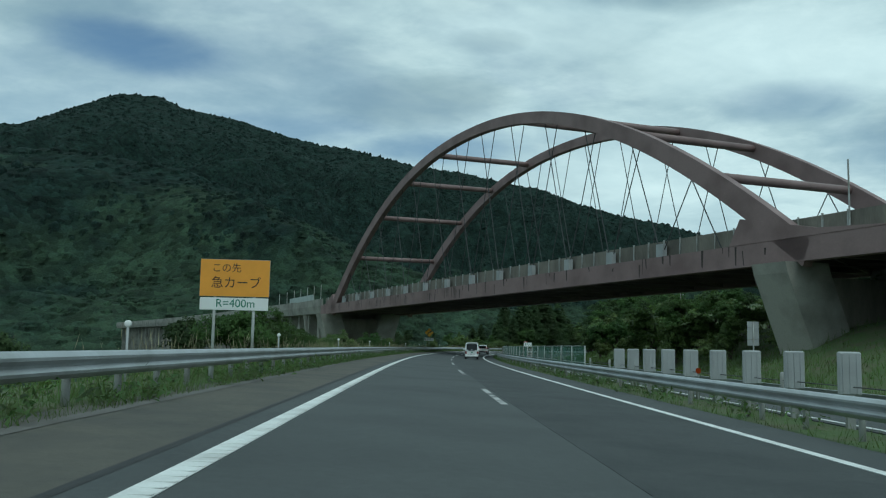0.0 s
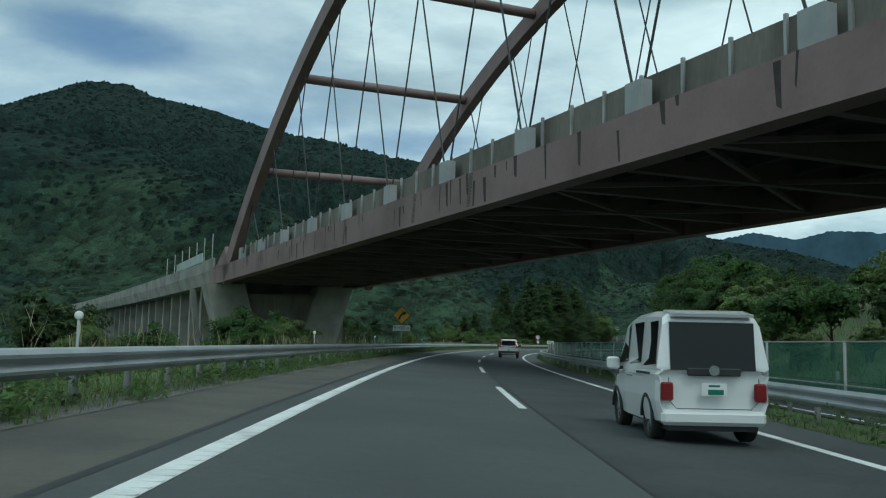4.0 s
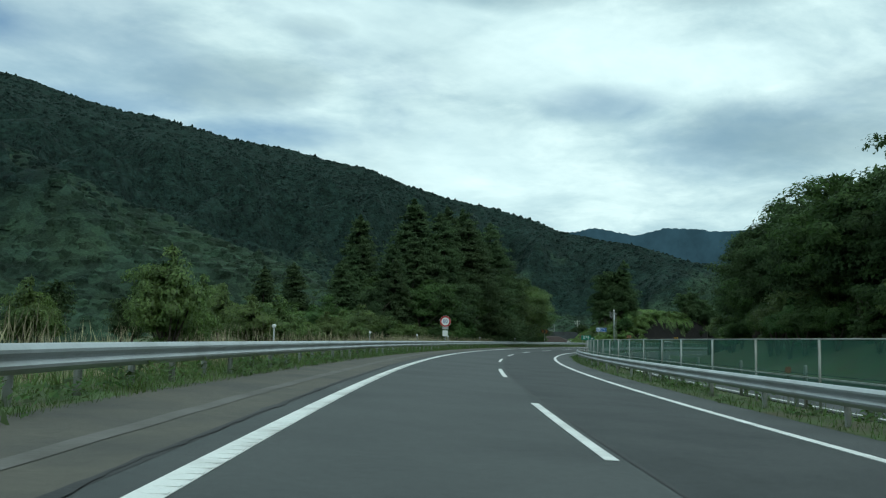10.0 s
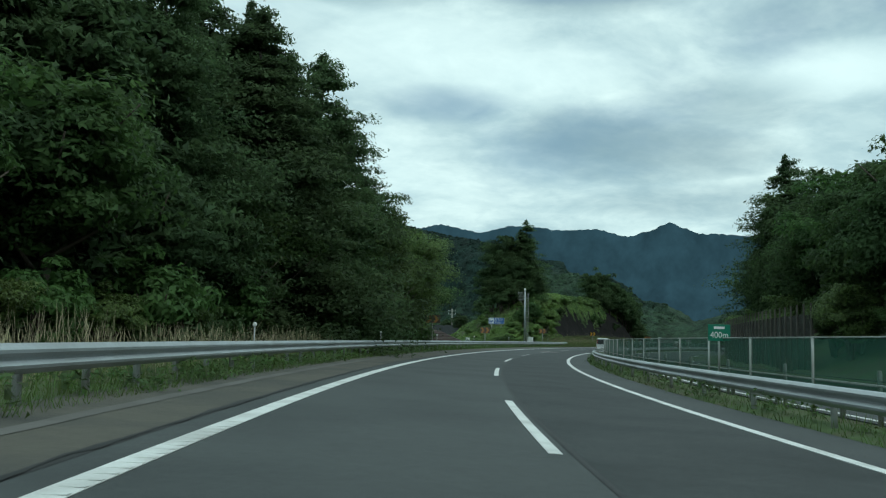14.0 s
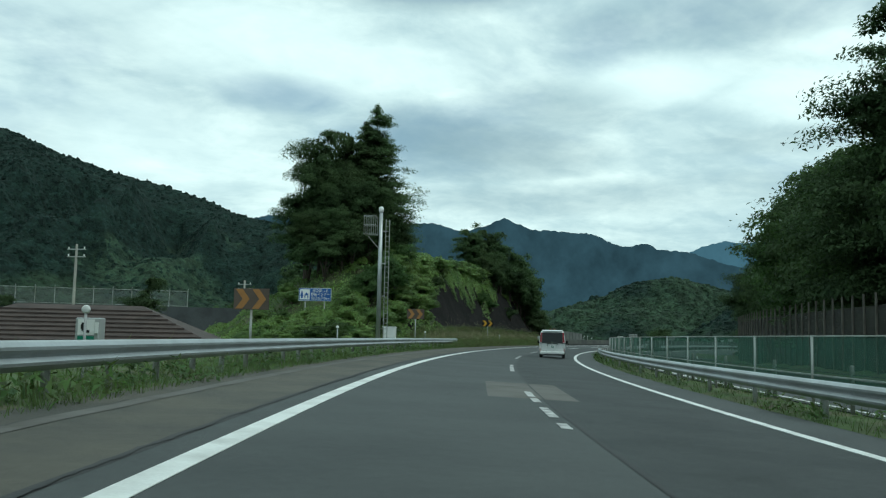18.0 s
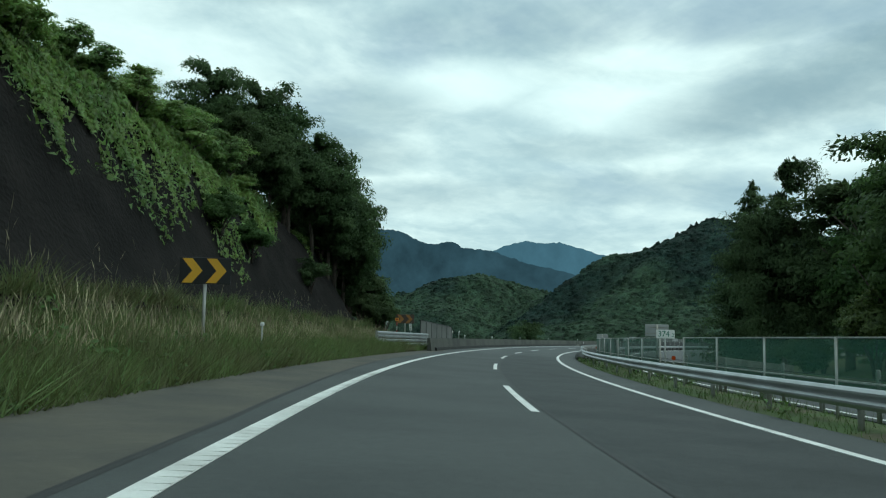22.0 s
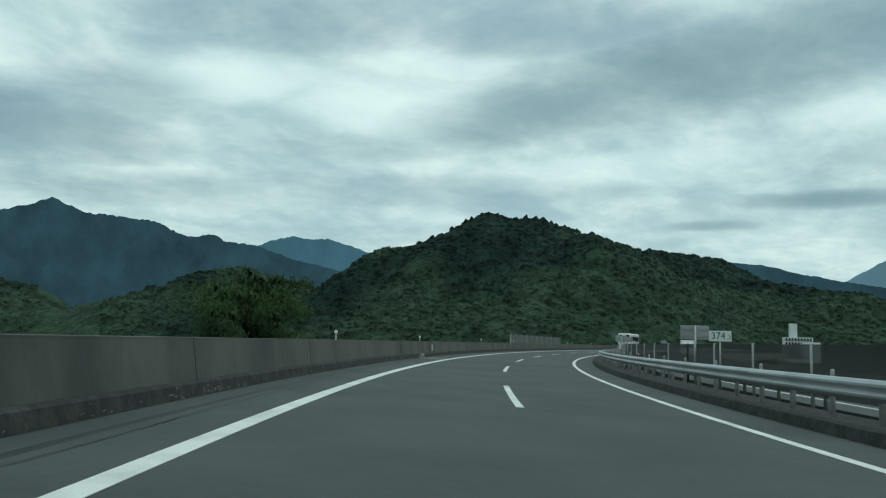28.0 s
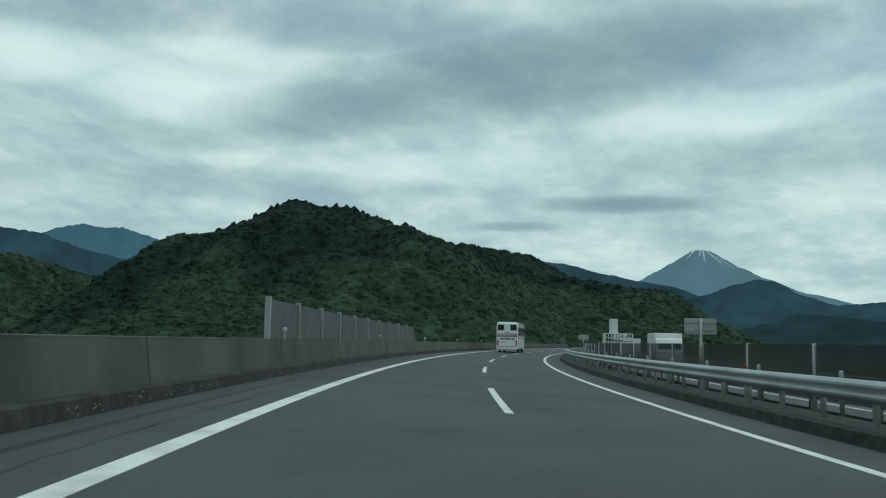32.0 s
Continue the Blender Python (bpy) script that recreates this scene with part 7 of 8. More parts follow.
        part("frame", Shape().box((x, -4.56, 0.92), (1.8, 0.08, 0.07)), white_paint, w_)
    # concrete terrace with a chain-link fence above the house
    g = thing("terrace_wall", on(466, -47, -5.0, 26), "dark grey retaining terrace with a chain-link fence on top", "wall")
    part("wall", Shape().loft([[(-26, -2, 0), (13, -2, 0), (13, 6, 0), (-26, 6, 0)], [(-26, 0, 8.6), (13, 0, 8.6), (13, 6, 8.6), (-26, 6, 8.6)]]), terrace_mat, g)
    for i in range(13):
        x = -24.7 + i * 2.2
        part("fence_post", Shape().tube([(x, 0.5, 8.5), (x, 0.5, 10.5), (x + 0.05, 0.2, 10.8)], 0.05, 6), galv_dull, g)
    for z in (0.1, 1.95):
        part("fence_rail", Shape().tube([(-24.7, 0.5, 8.6 + z), (1.7, 0.5, 8.6 + z)], 0.03, 6), galv_dull, g)
    part("net", Shape().add([(-24.7, 0.5, 8.65), (1.7, 0.5, 8.65), (1.7, 0.5, 10.5), (-24.7, 0.5, 10.5)], [(0, 1, 2, 3)]), fence_wire, g)
    # utility poles
    for s, d, h, z in ((443, -43, 11.2, -2.6), (470.5, -40, 9.4, -2.2), (300, 42, 13, 8)):
        g = thing("utility_pole", on(s, d, z), "concrete utility pole with cross arms", "pole", "utility poles")
        part("pole", Shape().tube([(0, 0, -1), (0, 0, h)], [0.17, 0.11], 10), concrete, g, smooth=True)
        for k in range(2):
            part("cross_arm", Shape().box((0, 0, h - 0.5 - k * 0.7), (1.9, 0.1, 0.1)), galv_dull, g)
            for x in (-0.8, 0, 0.8):
                part("insulator", Shape().tube([(x, 0, h - 0.46 - k * 0.7), (x, 0, h - 0.25 - k * 0.7)], 0.06, 8), white_paint, g)
    # lattice posts seen over the wall
    g = thing("rail_catenary_frame", on(545, -19, -8, 10), "pale steel frame standing beside the viaduct", "frame")
    for x in (-1.1, 1.1):
        part("leg", Shape().tube([(x, 0, 0), (x * 1.3, 0, 10.3)], 0.14, 8), galv_dull, g)
    part("beam", Shape().tube([(-1.5, 0, 9.6), (1.6, 0, 10.3)], 0.13, 8), galv_dull, g)
    # bent tube frame of an access ladder behind the wall
    g = thing("access_ladder", on(524.8, -6.15), "pale steel tube frame of an access ladder behind the wall", "ladder")
    for x, y in ((-0.3, -1.5), (-0.3, 1.5), (0.35, 1.5)):
        part("tube", Shape().tube([(x, y, -0.6), (x, y, 1.2), (x, y + 0.12, 1.48), (x, y + 0.4, 1.55), (x, y + 0.6, 1.4)], 0.05, 8), galv_dull, g, smooth=True)
    for z in (0.95, 1.3):
        part("rung", Shape().tube([(-0.3, -1.5, z), (-0.3, 1.5, z)], 0.035, 8), galv_dull, g)
    # mast on the bridge's far end
    g = thing("bridge_mast", pose(29.4, 64, 10.2), "thin steel mast with a wire beside the arch", "mast")
    part("pole", Shape().tube([(0, 0, -0.2), (0, 0, 5.4)], 0.07, 8), galv_dull, g)
    # apartment block in the distance
    g = thing("apartment_block", pose(1040, 596, -11, 0, 0, -68) @ Matrix.Diagonal((0.6, 0.6, 1, 1)), "white concrete apartment block far down the valley", "building")
    part("wall", Shape().box((0, 0, 11), (40, 12, 22)).box((17, 0, 9), (26, 14, 18)), white_paint, g)
    part("tower", Shape().box((-6, 1, 28), (10, 8, 12)), white_paint, g, "stair tower")
    for r in range(5):
        for c in range(9):
            w_ = part("window", Shape().box((-17 + c * 4.2, -6.05, 6 + r * 3.6), (2.8, 0.2, 1.7)), car_glass, g)
            part("balcony", Shape().box((-17 + c * 4.2, -6.6, 4.7 + r * 3.6), (3.6, 1.2, 0.9)), concrete, g)


terrace_mat = material("dark_shotcrete", (0.05, 0.055, 0.058), 0.9, vary=0.2, scale=0.5, fine=5, bump=0.4, second=(0.03, 0.034, 0.036))
roof_tile = material("brown_roof_tiles", (0.062, 0.042, 0.036), 0.8, vary=0.2, scale=1.2, fine=6, bump=0.5, stretch=(1, 1, 4))
build_fittings()


def build_road_details():
    # dashes of the lane line: eight metres, every twenty
    n0 = 98.8
    for k in range(-5, 40):
        s = n0 + 20 * k
        if s > S_END - 10:
            break
        worn = s < 96 or 355 < s < 450
        prof = [(-0.075, 0.003), (-0.075, 0.011), (0.075, 0.011), (0.075, 0.003)]
        if not worn:
            setting("road_marking_dash", Shape().sweep(prof, s, s + 8, 1, closed=True), line_paint, "white lane dash painted on asphalt")
        else:
            rng = random.Random(k)
            a = s
            while a < s + 7.5:
                b = a + rng.uniform(0.5, 2.6)
                setting("road_marking_dash", Shape().sweep(prof, a, min(b, s + 8), 0.5, closed=True), line_worn, "worn and broken white lane dash")
                a = b + rng.uniform(0.2, 1.3)
    # expansion joints of the viaduct
    edge = random.Random(3)

    def band(name, label, s0, s1, d0, d1, z, mat, torn):
        """A band across the lanes with uneven edges."""
        n = int((d1 - d0) / 0.18)
        lean = [0.0, 0.0]
        rows = []
        for i in range(n + 1):
            lean = [0.6 * v + edge.uniform(-torn, torn) for v in lean]
            d = d0 + (d1 - d0) * i / n
            rows.append([at(s0 + lean[0], d, z), at(s1 + lean[1], d, z)])
        setting(name, Shape().loft(rows, caps=False, closed=False), mat, label)

    for s, w in ((526.2, 0.4), (613.3, 0.75), (690, 0.5), (760, 0.5)):
        band("road_expansion_joint", "pale worn concrete expansion joint band across the viaduct", s, s + w, -3.9, 4.9, 0.0055, joint_mat, 0.05)
        band("road_joint_gap", "dark cracked gap of an expansion joint", s + w * 0.42, s + w * 0.42 + 0.045, -5.2, 4.9, 0.0075, seam_mat, 0.012)
    band("road_expansion_joint", "faint worn patch before the expansion joint", 611.9, 612.5, -3.4, 4.9, 0.0055, asphalt_new, 0.12)
    for s0, s1 in ((611.5, 612.1), (612.15, 612.75), (612.8, 613.5), (613.62, 614.4)):
        band("road_joint_apron", "pale cracked concrete apron slab at the expansion joint", s0, s1, -5.18, -3.95, 0.0065, concrete_pale, 0.02)
    # manhole frame and patches in the shoulder
    setting("road_drain_cover", Shape().sweep([(-5.9, 0.0115), (-5.0, 0.0115)], 112.9, 114.3, 0.7), shoulder_mat, "brown rectangular drain cover in the shoulder")
    for d0, d1, s0, s1 in ((-6.06, -5.9, 112.78, 114.42), (-5.0, -4.84, 112.78, 114.42), (-5.9, -5.0, 112.78, 112.9), (-5.9, -5.0, 114.3, 114.42)):
        setting("road_drain_frame", Shape().sweep([(d0, 0.0145), (d1, 0.0145)], s0, s1, 0.4), gutter_mat, "pale worn frame of a drain cover")
    def strip(s):
        return float(np.interp(s, [100, 190, 217, 240, 330, 394, 412, 442], [-5.82, -5.1, -4.9, -4.85, -5.4, -5.68, -5.55, -5.45])) + 0.012 * math.sin(s * 2.3)
    setting("road_gutter", Shape().sweep([(-0.12, 0.0105), (0.12, 0.0105)], -60, 442, 0.6, shift=strip), gutter_mat, "paler worn strip along the shoulder")
    rng = random.Random(8)

    def crack(name, label, line, z, thin, thick, step=0.16):
        """An uneven dark crack; line(f) gives s and d for f from 0 to 1."""
        a, b = line(0.0), line(1.0)
        n = max(3, int(math.hypot(b[0] - a[0], b[1] - a[1]) / step))
        rings, off = [], 0.0
        for i in range(n + 1):
            q, d = line(i / n)
            off = 0.7 * off + rng.uniform(-0.02, 0.02)
            w = thin + (thick - thin) * max(0.0, noise.noise(Vector((q * 0.6, d * 3, z * 900)))) * 1.6 + rng.uniform(0, thin)
            rings.append((q, d + off, w))
        along = abs(b[0] - a[0]) > abs(b[1] - a[1])
        setting(name, Shape().loft([[at(q - (0 if along else w / 2), d - (w / 2 if along else 0), z), at(q + (0 if along else w / 2), d + (w / 2 if along else 0), z)] for q, d, w in rings], caps=False, closed=False), seam_mat, label)

    for a, b in ((196, 300), (300, 380), (380, 438)):
        crack("road_edge_crack", "ragged black crack where the shoulder meets the lane", lambda f: (a + (b - a) * f, -4.12), 0.0125, 0.03, 0.14)
    crack("road_strip_crack", "thin dark crack along the pale strip", lambda f: (372 + 66 * f, strip(372 + 66 * f) - 0.13), 0.0125, 0.008, 0.03)
    for a, b, c, d in ((394, -5.3, 395.6, -4.4), (396.2, -5.5, 396.9, -4.7), (398.6, -5.5, 400.4, -4.8), (403, -5.4, 404.4, -4.3), (409, -5.3, 413, -4.6), (416, -5.4, 424, -5.0), (386, -5.5, 388, -4.4)):
        crack("road_shoulder_crack", "fine dark crack in the worn shoulder", lambda f: (a + (c - a) * f, b + (d - b) * f), 0.0125, 0.007, 0.03, 0.09)
    crack("road_edge_crack", "dark crack along the viaduct's narrow shoulder", lambda f: (530 + 81 * f, -4.3 - 0.5 * f * (1 - f)), 0.0125, 0.006, 0.026)
    crack("road_edge_crack", "dark crack along the viaduct's narrow shoulder", lambda f: (614.8 + 60 * f, -4.25), 0.0125, 0.006, 0.026)
    setting("road_patch_small", Shape().sweep([(-0.9, 0.004), (0.9, 0.0075)], 384.5, 390.5, 2), gutter_mat, "pale repair patch at the lane line")


build_road_details()


# ---------------------------------------------------------------- vehicles; y runs forward from the rear bumper
def wheel(root, x, y, r, w, spokes=5, steel=False):
    side_ = 1 if x > 0 else -1
    ty = Shape()
    n = 28
    prof = [(-w / 2 + 0.02, r * 0.66), (-w / 2, r * 0.75), (-w / 2 + 0.01, r * 0.93), (-w / 2 + 0.04, r), (w / 2 - 0.04, r), (w / 2 - 0.01, r * 0.93), (w / 2, r * 0.75), (w / 2 - 0.02, r * 0.66)]
    rings = [[(x + px, y + pr * math.cos(2 * math.pi * i / n), r + pr * math.sin(2 * math.pi * i / n)) for px, pr in prof] for i in range(n + 1)]
    tyre = part("wheel", ty.loft(rings, caps=False), rubber, root, "black tyre", smooth=True)
    rim = Shape()
    q = r * 0.67
    ox = x + side_ * (w / 2 - 0.05)
    rim.loft([[(ox + side_ * dx, y + rr * math.cos(2 * math.pi * i / n), r + rr * math.sin(2 * math.pi * i / n)) for i in range(n)] for dx, rr in ((-0.1, q), (0.03, q), (0.03, q * 0.9), (-0.03, q * 0.86), (-0.06, 0.02))], caps=False)
    part("rim", rim, steel_dark if not steel else grey_paint, tyre)
    sp = Shape()
    for k in range(spokes):
        for off in (-0.16, 0.16):
            a = 2 * math.pi * k / spokes + off
            u, v = Vector((0, math.cos(a), math.sin(a))), Vector((0, -math.sin(a), math.cos(a)))
            c = Vector((ox + side_ * 0.012, y, r))
            sp.loft([[c + u * 0.06 - v * 0.02, c + u * 0.06 + v * 0.02, c + u * 0.06 + v * 0.02 + Vector((side_ * 0.02, 0, 0)), c + u * 0.06 - v * 0.02 + Vector((side_ * 0.02, 0, 0))],
                     [c + u * q * 0.93 - v * 0.028, c + u * q * 0.93 + v * 0.028, c + u * q * 0.93 + v * 0.028 + Vector((side_ * 0.015, 0, 0)), c + u * q * 0.93 - v * 0.028 + Vector((side_ * 0.015, 0, 0))]])
    part("spokes", sp, alloy, tyre)


def ring(y, hw_low, hw_mid, hw_top, z0, zm, z1, curve=0.05):
    """Body section, 14 points, round at the shoulders."""
    right = [(hw_low * 0.8, z0), (hw_low, z0 + 0.07), (hw_mid, zm - 0.16), (hw_mid * 1.0, zm), (hw_mid * 0.985, zm + 0.1), (hw_top + curve, z1 - curve * 1.3), (hw_top - curve * 0.6, z1)]
    return [(x, y, z) for x, z in right] + [(-x, y, z) for x, z in reversed(right)]


def pane(sh, pts):
    return sh.add(pts, [tuple(range(len(pts)))])


def car_body(root, rings, smooth=True):
    return part("body", Shape().loft(rings), car_white, root, "white painted body", smooth=False)


def number_plate(root, z, y=-0.02, w=0.33, h=0.165):
    p = part("number_plate", Shape().box((0, y, z), (w, 0.012, h), bevel=0.004), white_paint, root)
    part("mark", Shape().box((0.02, y - 0.008, z - 0.03), (w * 0.62, 0.003, h * 0.4)), green_paint, p)
    part("mark", Shape().box((0.0, y - 0.008, z + 0.05), (w * 0.45, 0.003, h * 0.16)), green_paint, p)


def suv(m):
    g = thing("suv", m, "white sport utility car with red tail lamps in the passing lane", "car")
    W = 0.925
    rows = [(0.06, 0.74, 0.82, 0.80, 0.44, 0.86, 1.06), (0.0, 0.8, 0.885, 0.83, 0.42, 0.86, 1.06), (0.12, 0.86, 0.915, 0.84, 0.34, 0.88, 1.1), (0.8, 0.88, W, 0.84, 0.3, 0.9, 1.08), (2.0, 0.88, W, 0.83, 0.26, 0.9, 1.03), (3.2, 0.88, W, 0.82, 0.28, 0.88, 1.0), (4.0, 0.85, 0.91, 0.78, 0.32, 0.82, 0.95), (4.45, 0.76, 0.85, 0.66, 0.36, 0.74, 0.86), (4.6, 0.6, 0.7, 0.5, 0.42, 0.66, 0.74)]
    body = car_body(g, [ring(*r) for r in rows])
    cab = []
    for y, zb, zt, hb, ht in ((0.1, 1.02, 1.08, 0.85, 0.8), (0.3, 1.02, 1.52, 0.86, 0.68), (0.52, 1.02, 1.645, 0.87, 0.64), (1.2, 1.02, 1.685, 0.88, 0.64), (2.0, 1.0, 1.68, 0.88, 0.64), (2.7, 1.0, 1.6, 0.87, 0.63), (3.4, 0.98, 1.12, 0.84, 0.66), (3.7, 0.94, 0.98, 0.8, 0.7)):
        cab.append([(hb, y, zb), (hb * 0.99, y, zb + (zt - zb) * 0.2), (ht + 0.06, y, zt - 0.07 * min(1, (zt - zb) * 2)), (ht - 0.06, y, zt), (-ht + 0.06, y, zt), (-ht - 0.06, y, zt - 0.07 * min(1, (zt - zb) * 2)), (-hb * 0.99, y, zb + (zt - zb) * 0.2), (-hb, y, zb)])
    part("cabin", Shape().loft(cab), car_white, g, "white roof and pillars")
    # rear window and tailgate
    part("rear_window", pane(Shape(), [(-0.66, 0.105, 1.13), (0.66, 0.105, 1.13), (0.63, 0.265, 1.5), (0.57, 0.305, 1.535), (-0.57, 0.305, 1.535), (-0.63, 0.265, 1.5)]), car_glass, g, "dark rear window")
    part("spoiler", Shape().loft([[(x, 0.22, 1.565), (x, 0.2, 1.6), (x, 0.6, 1.69), (x, 0.6, 1.64)] for x in (-0.66, -0.5, 0.5, 0.66)]), car_white, g)
    part("stop_lamp", Shape().box((0, 0.215, 1.575), (0.34, 0.02, 0.02)), lens_red, g)
    part("garnish", Shape().box((0, 0.03, 1.085), (1.36, 0.07, 0.035), bevel=0.01), chrome, g, "chrome strip")
    part("badge", Shape().box((0, -0.005, 1.06), (0.13, 0.03, 0.11), bevel=0.02), chrome, g, "chrome badge plate")
    for sx in (-1, 1):
        up = Shape().loft([[(sx * 0.69, 0.09, 1.1), (sx * 0.845, 0.12, 1.1), (sx * 0.85, 0.25, 1.1)], [(sx * 0.665, 0.27, 1.46), (sx * 0.74, 0.29, 1.46), (sx * 0.745, 0.36, 1.46)]])
        lamp = part("tail_lamp", up.loft([[(sx * 0.32, -0.022, 1.0), (sx * 0.9, 0.02, 0.94), (sx * 0.935, 0.25, 0.96), (sx * 0.9, 0.28, 1.02)], [(sx * 0.36, 0.01, 1.06), (sx * 0.87, 0.04, 1.11), (sx * 0.9, 0.24, 1.11), (sx * 0.87, 0.3, 1.11)]]), lens_red, g, "red L-shaped tail lamp")
        part("reverse_lamp", Shape().box((sx * 0.58, -0.012, 1.015), (0.3, 0.03, 0.028)), white_paint, lamp)
        part("reflector", Shape().box((sx * 0.72, -0.035, 0.52), (0.24, 0.03, 0.06), bevel=0.01), lens_red, g)
        part("exhaust", Shape().tube([(sx * 0.5, 0.1, 0.36), (sx * 0.5, 0.0, 0.36)], 0.04, 10), chrome, g)
        glass = Shape()
        part("side_window", pane(Shape(), [(sx * 0.879, 0.62, 1.14), (sx * 0.891, 1.45, 1.11), (sx * 0.73, 1.45, 1.58), (sx * 0.74, 0.72, 1.52)]), car_glass, g)
        part("side_window", pane(Shape(), [(sx * 0.891, 1.52, 1.11), (sx * 0.889, 2.38, 1.1), (sx * 0.735, 2.38, 1.57), (sx * 0.73, 1.52, 1.59)]), car_glass, g)
        part("side_window", pane(Shape(), [(sx * 0.888, 2.45, 1.1), (sx * 0.868, 3.22, 1.09), (sx * 0.78, 2.8, 1.45), (sx * 0.735, 2.48, 1.56)]), car_glass, g)
        mir = part("mirror", Shape().box((sx * 1.0, 2.95, 1.13), (0.2, 0.12, 0.16), bevel=0.03), plastic, g)
        part("mirror_arm", Shape().box((sx * 0.89, 2.98, 1.08), (0.1, 0.06, 0.05)), plastic, mir)
        for y in (1.6, 2.55):
            part("door_handle", Shape().box((sx * 0.93, y, 0.99), (0.03, 0.18, 0.03), bevel=0.01), chrome, g)
        part("sill", Shape().box((sx * 0.9, 2.2, 0.33), (0.06, 2.2, 0.16), bevel=0.02), plastic, g, "black plastic sill")
        for y in (0.92, 3.58):
            arcs = []
            for i in range(13):
                a = math.pi * i / 12
                arcs.append([(sx * 0.9, y + 0.36 * math.cos(a), 0.36 + 0.36 * math.sin(a)), (sx * 0.945, y + 0.36 * math.cos(a), 0.36 + 0.36 * math.sin(a)), (sx * 0.945, y + 0.45 * math.cos(a), 0.36 + 0.45 * math.sin(a)), (sx * 0.9, y + 0.45 * math.cos(a), 0.36 + 0.45 * math.sin(a))])
            part("wheel_arch", Shape().loft(arcs), plastic, g, "black plastic wheel arch")
            wheel(g, sx * 0.8, y, 0.355, 0.23)
    bump = part("rear_bumper", Shape().box((0, 0.05, 0.5), (1.8, 0.16, 0.3), bevel=0.05), plastic, g, "black plastic bumper")
    part("skid_plate", Shape().box((0, -0.035, 0.42), (1.3, 0.04, 0.06), bevel=0.015), grey_paint, bump)
    part("tailgate_line", Shape().box((0.0, -0.004, 0.8), (0.66, 0.012, 0.014)), plastic, g)
    number_plate(g, 0.74)
    part("emblem", Shape().box((-0.62, 0.0, 0.86), (0.2, 0.012, 0.025)), chrome, g)
    part("emblem", Shape().box((0.62, 0.0, 0.84), (0.13, 0.012, 0.03)), chrome, g)
    part("antenna_fin", Shape().loft([[(-0.03, 0.75, 1.68), (0.03, 0.75, 1.68), (0.03, 0.95, 1.68), (-0.03, 0.95, 1.68)], [(-0.008, 0.74, 1.76), (0.008, 0.74, 1.76), (0.008, 0.8, 1.76), (-0.008, 0.8, 1.76)]]), car_white, g)


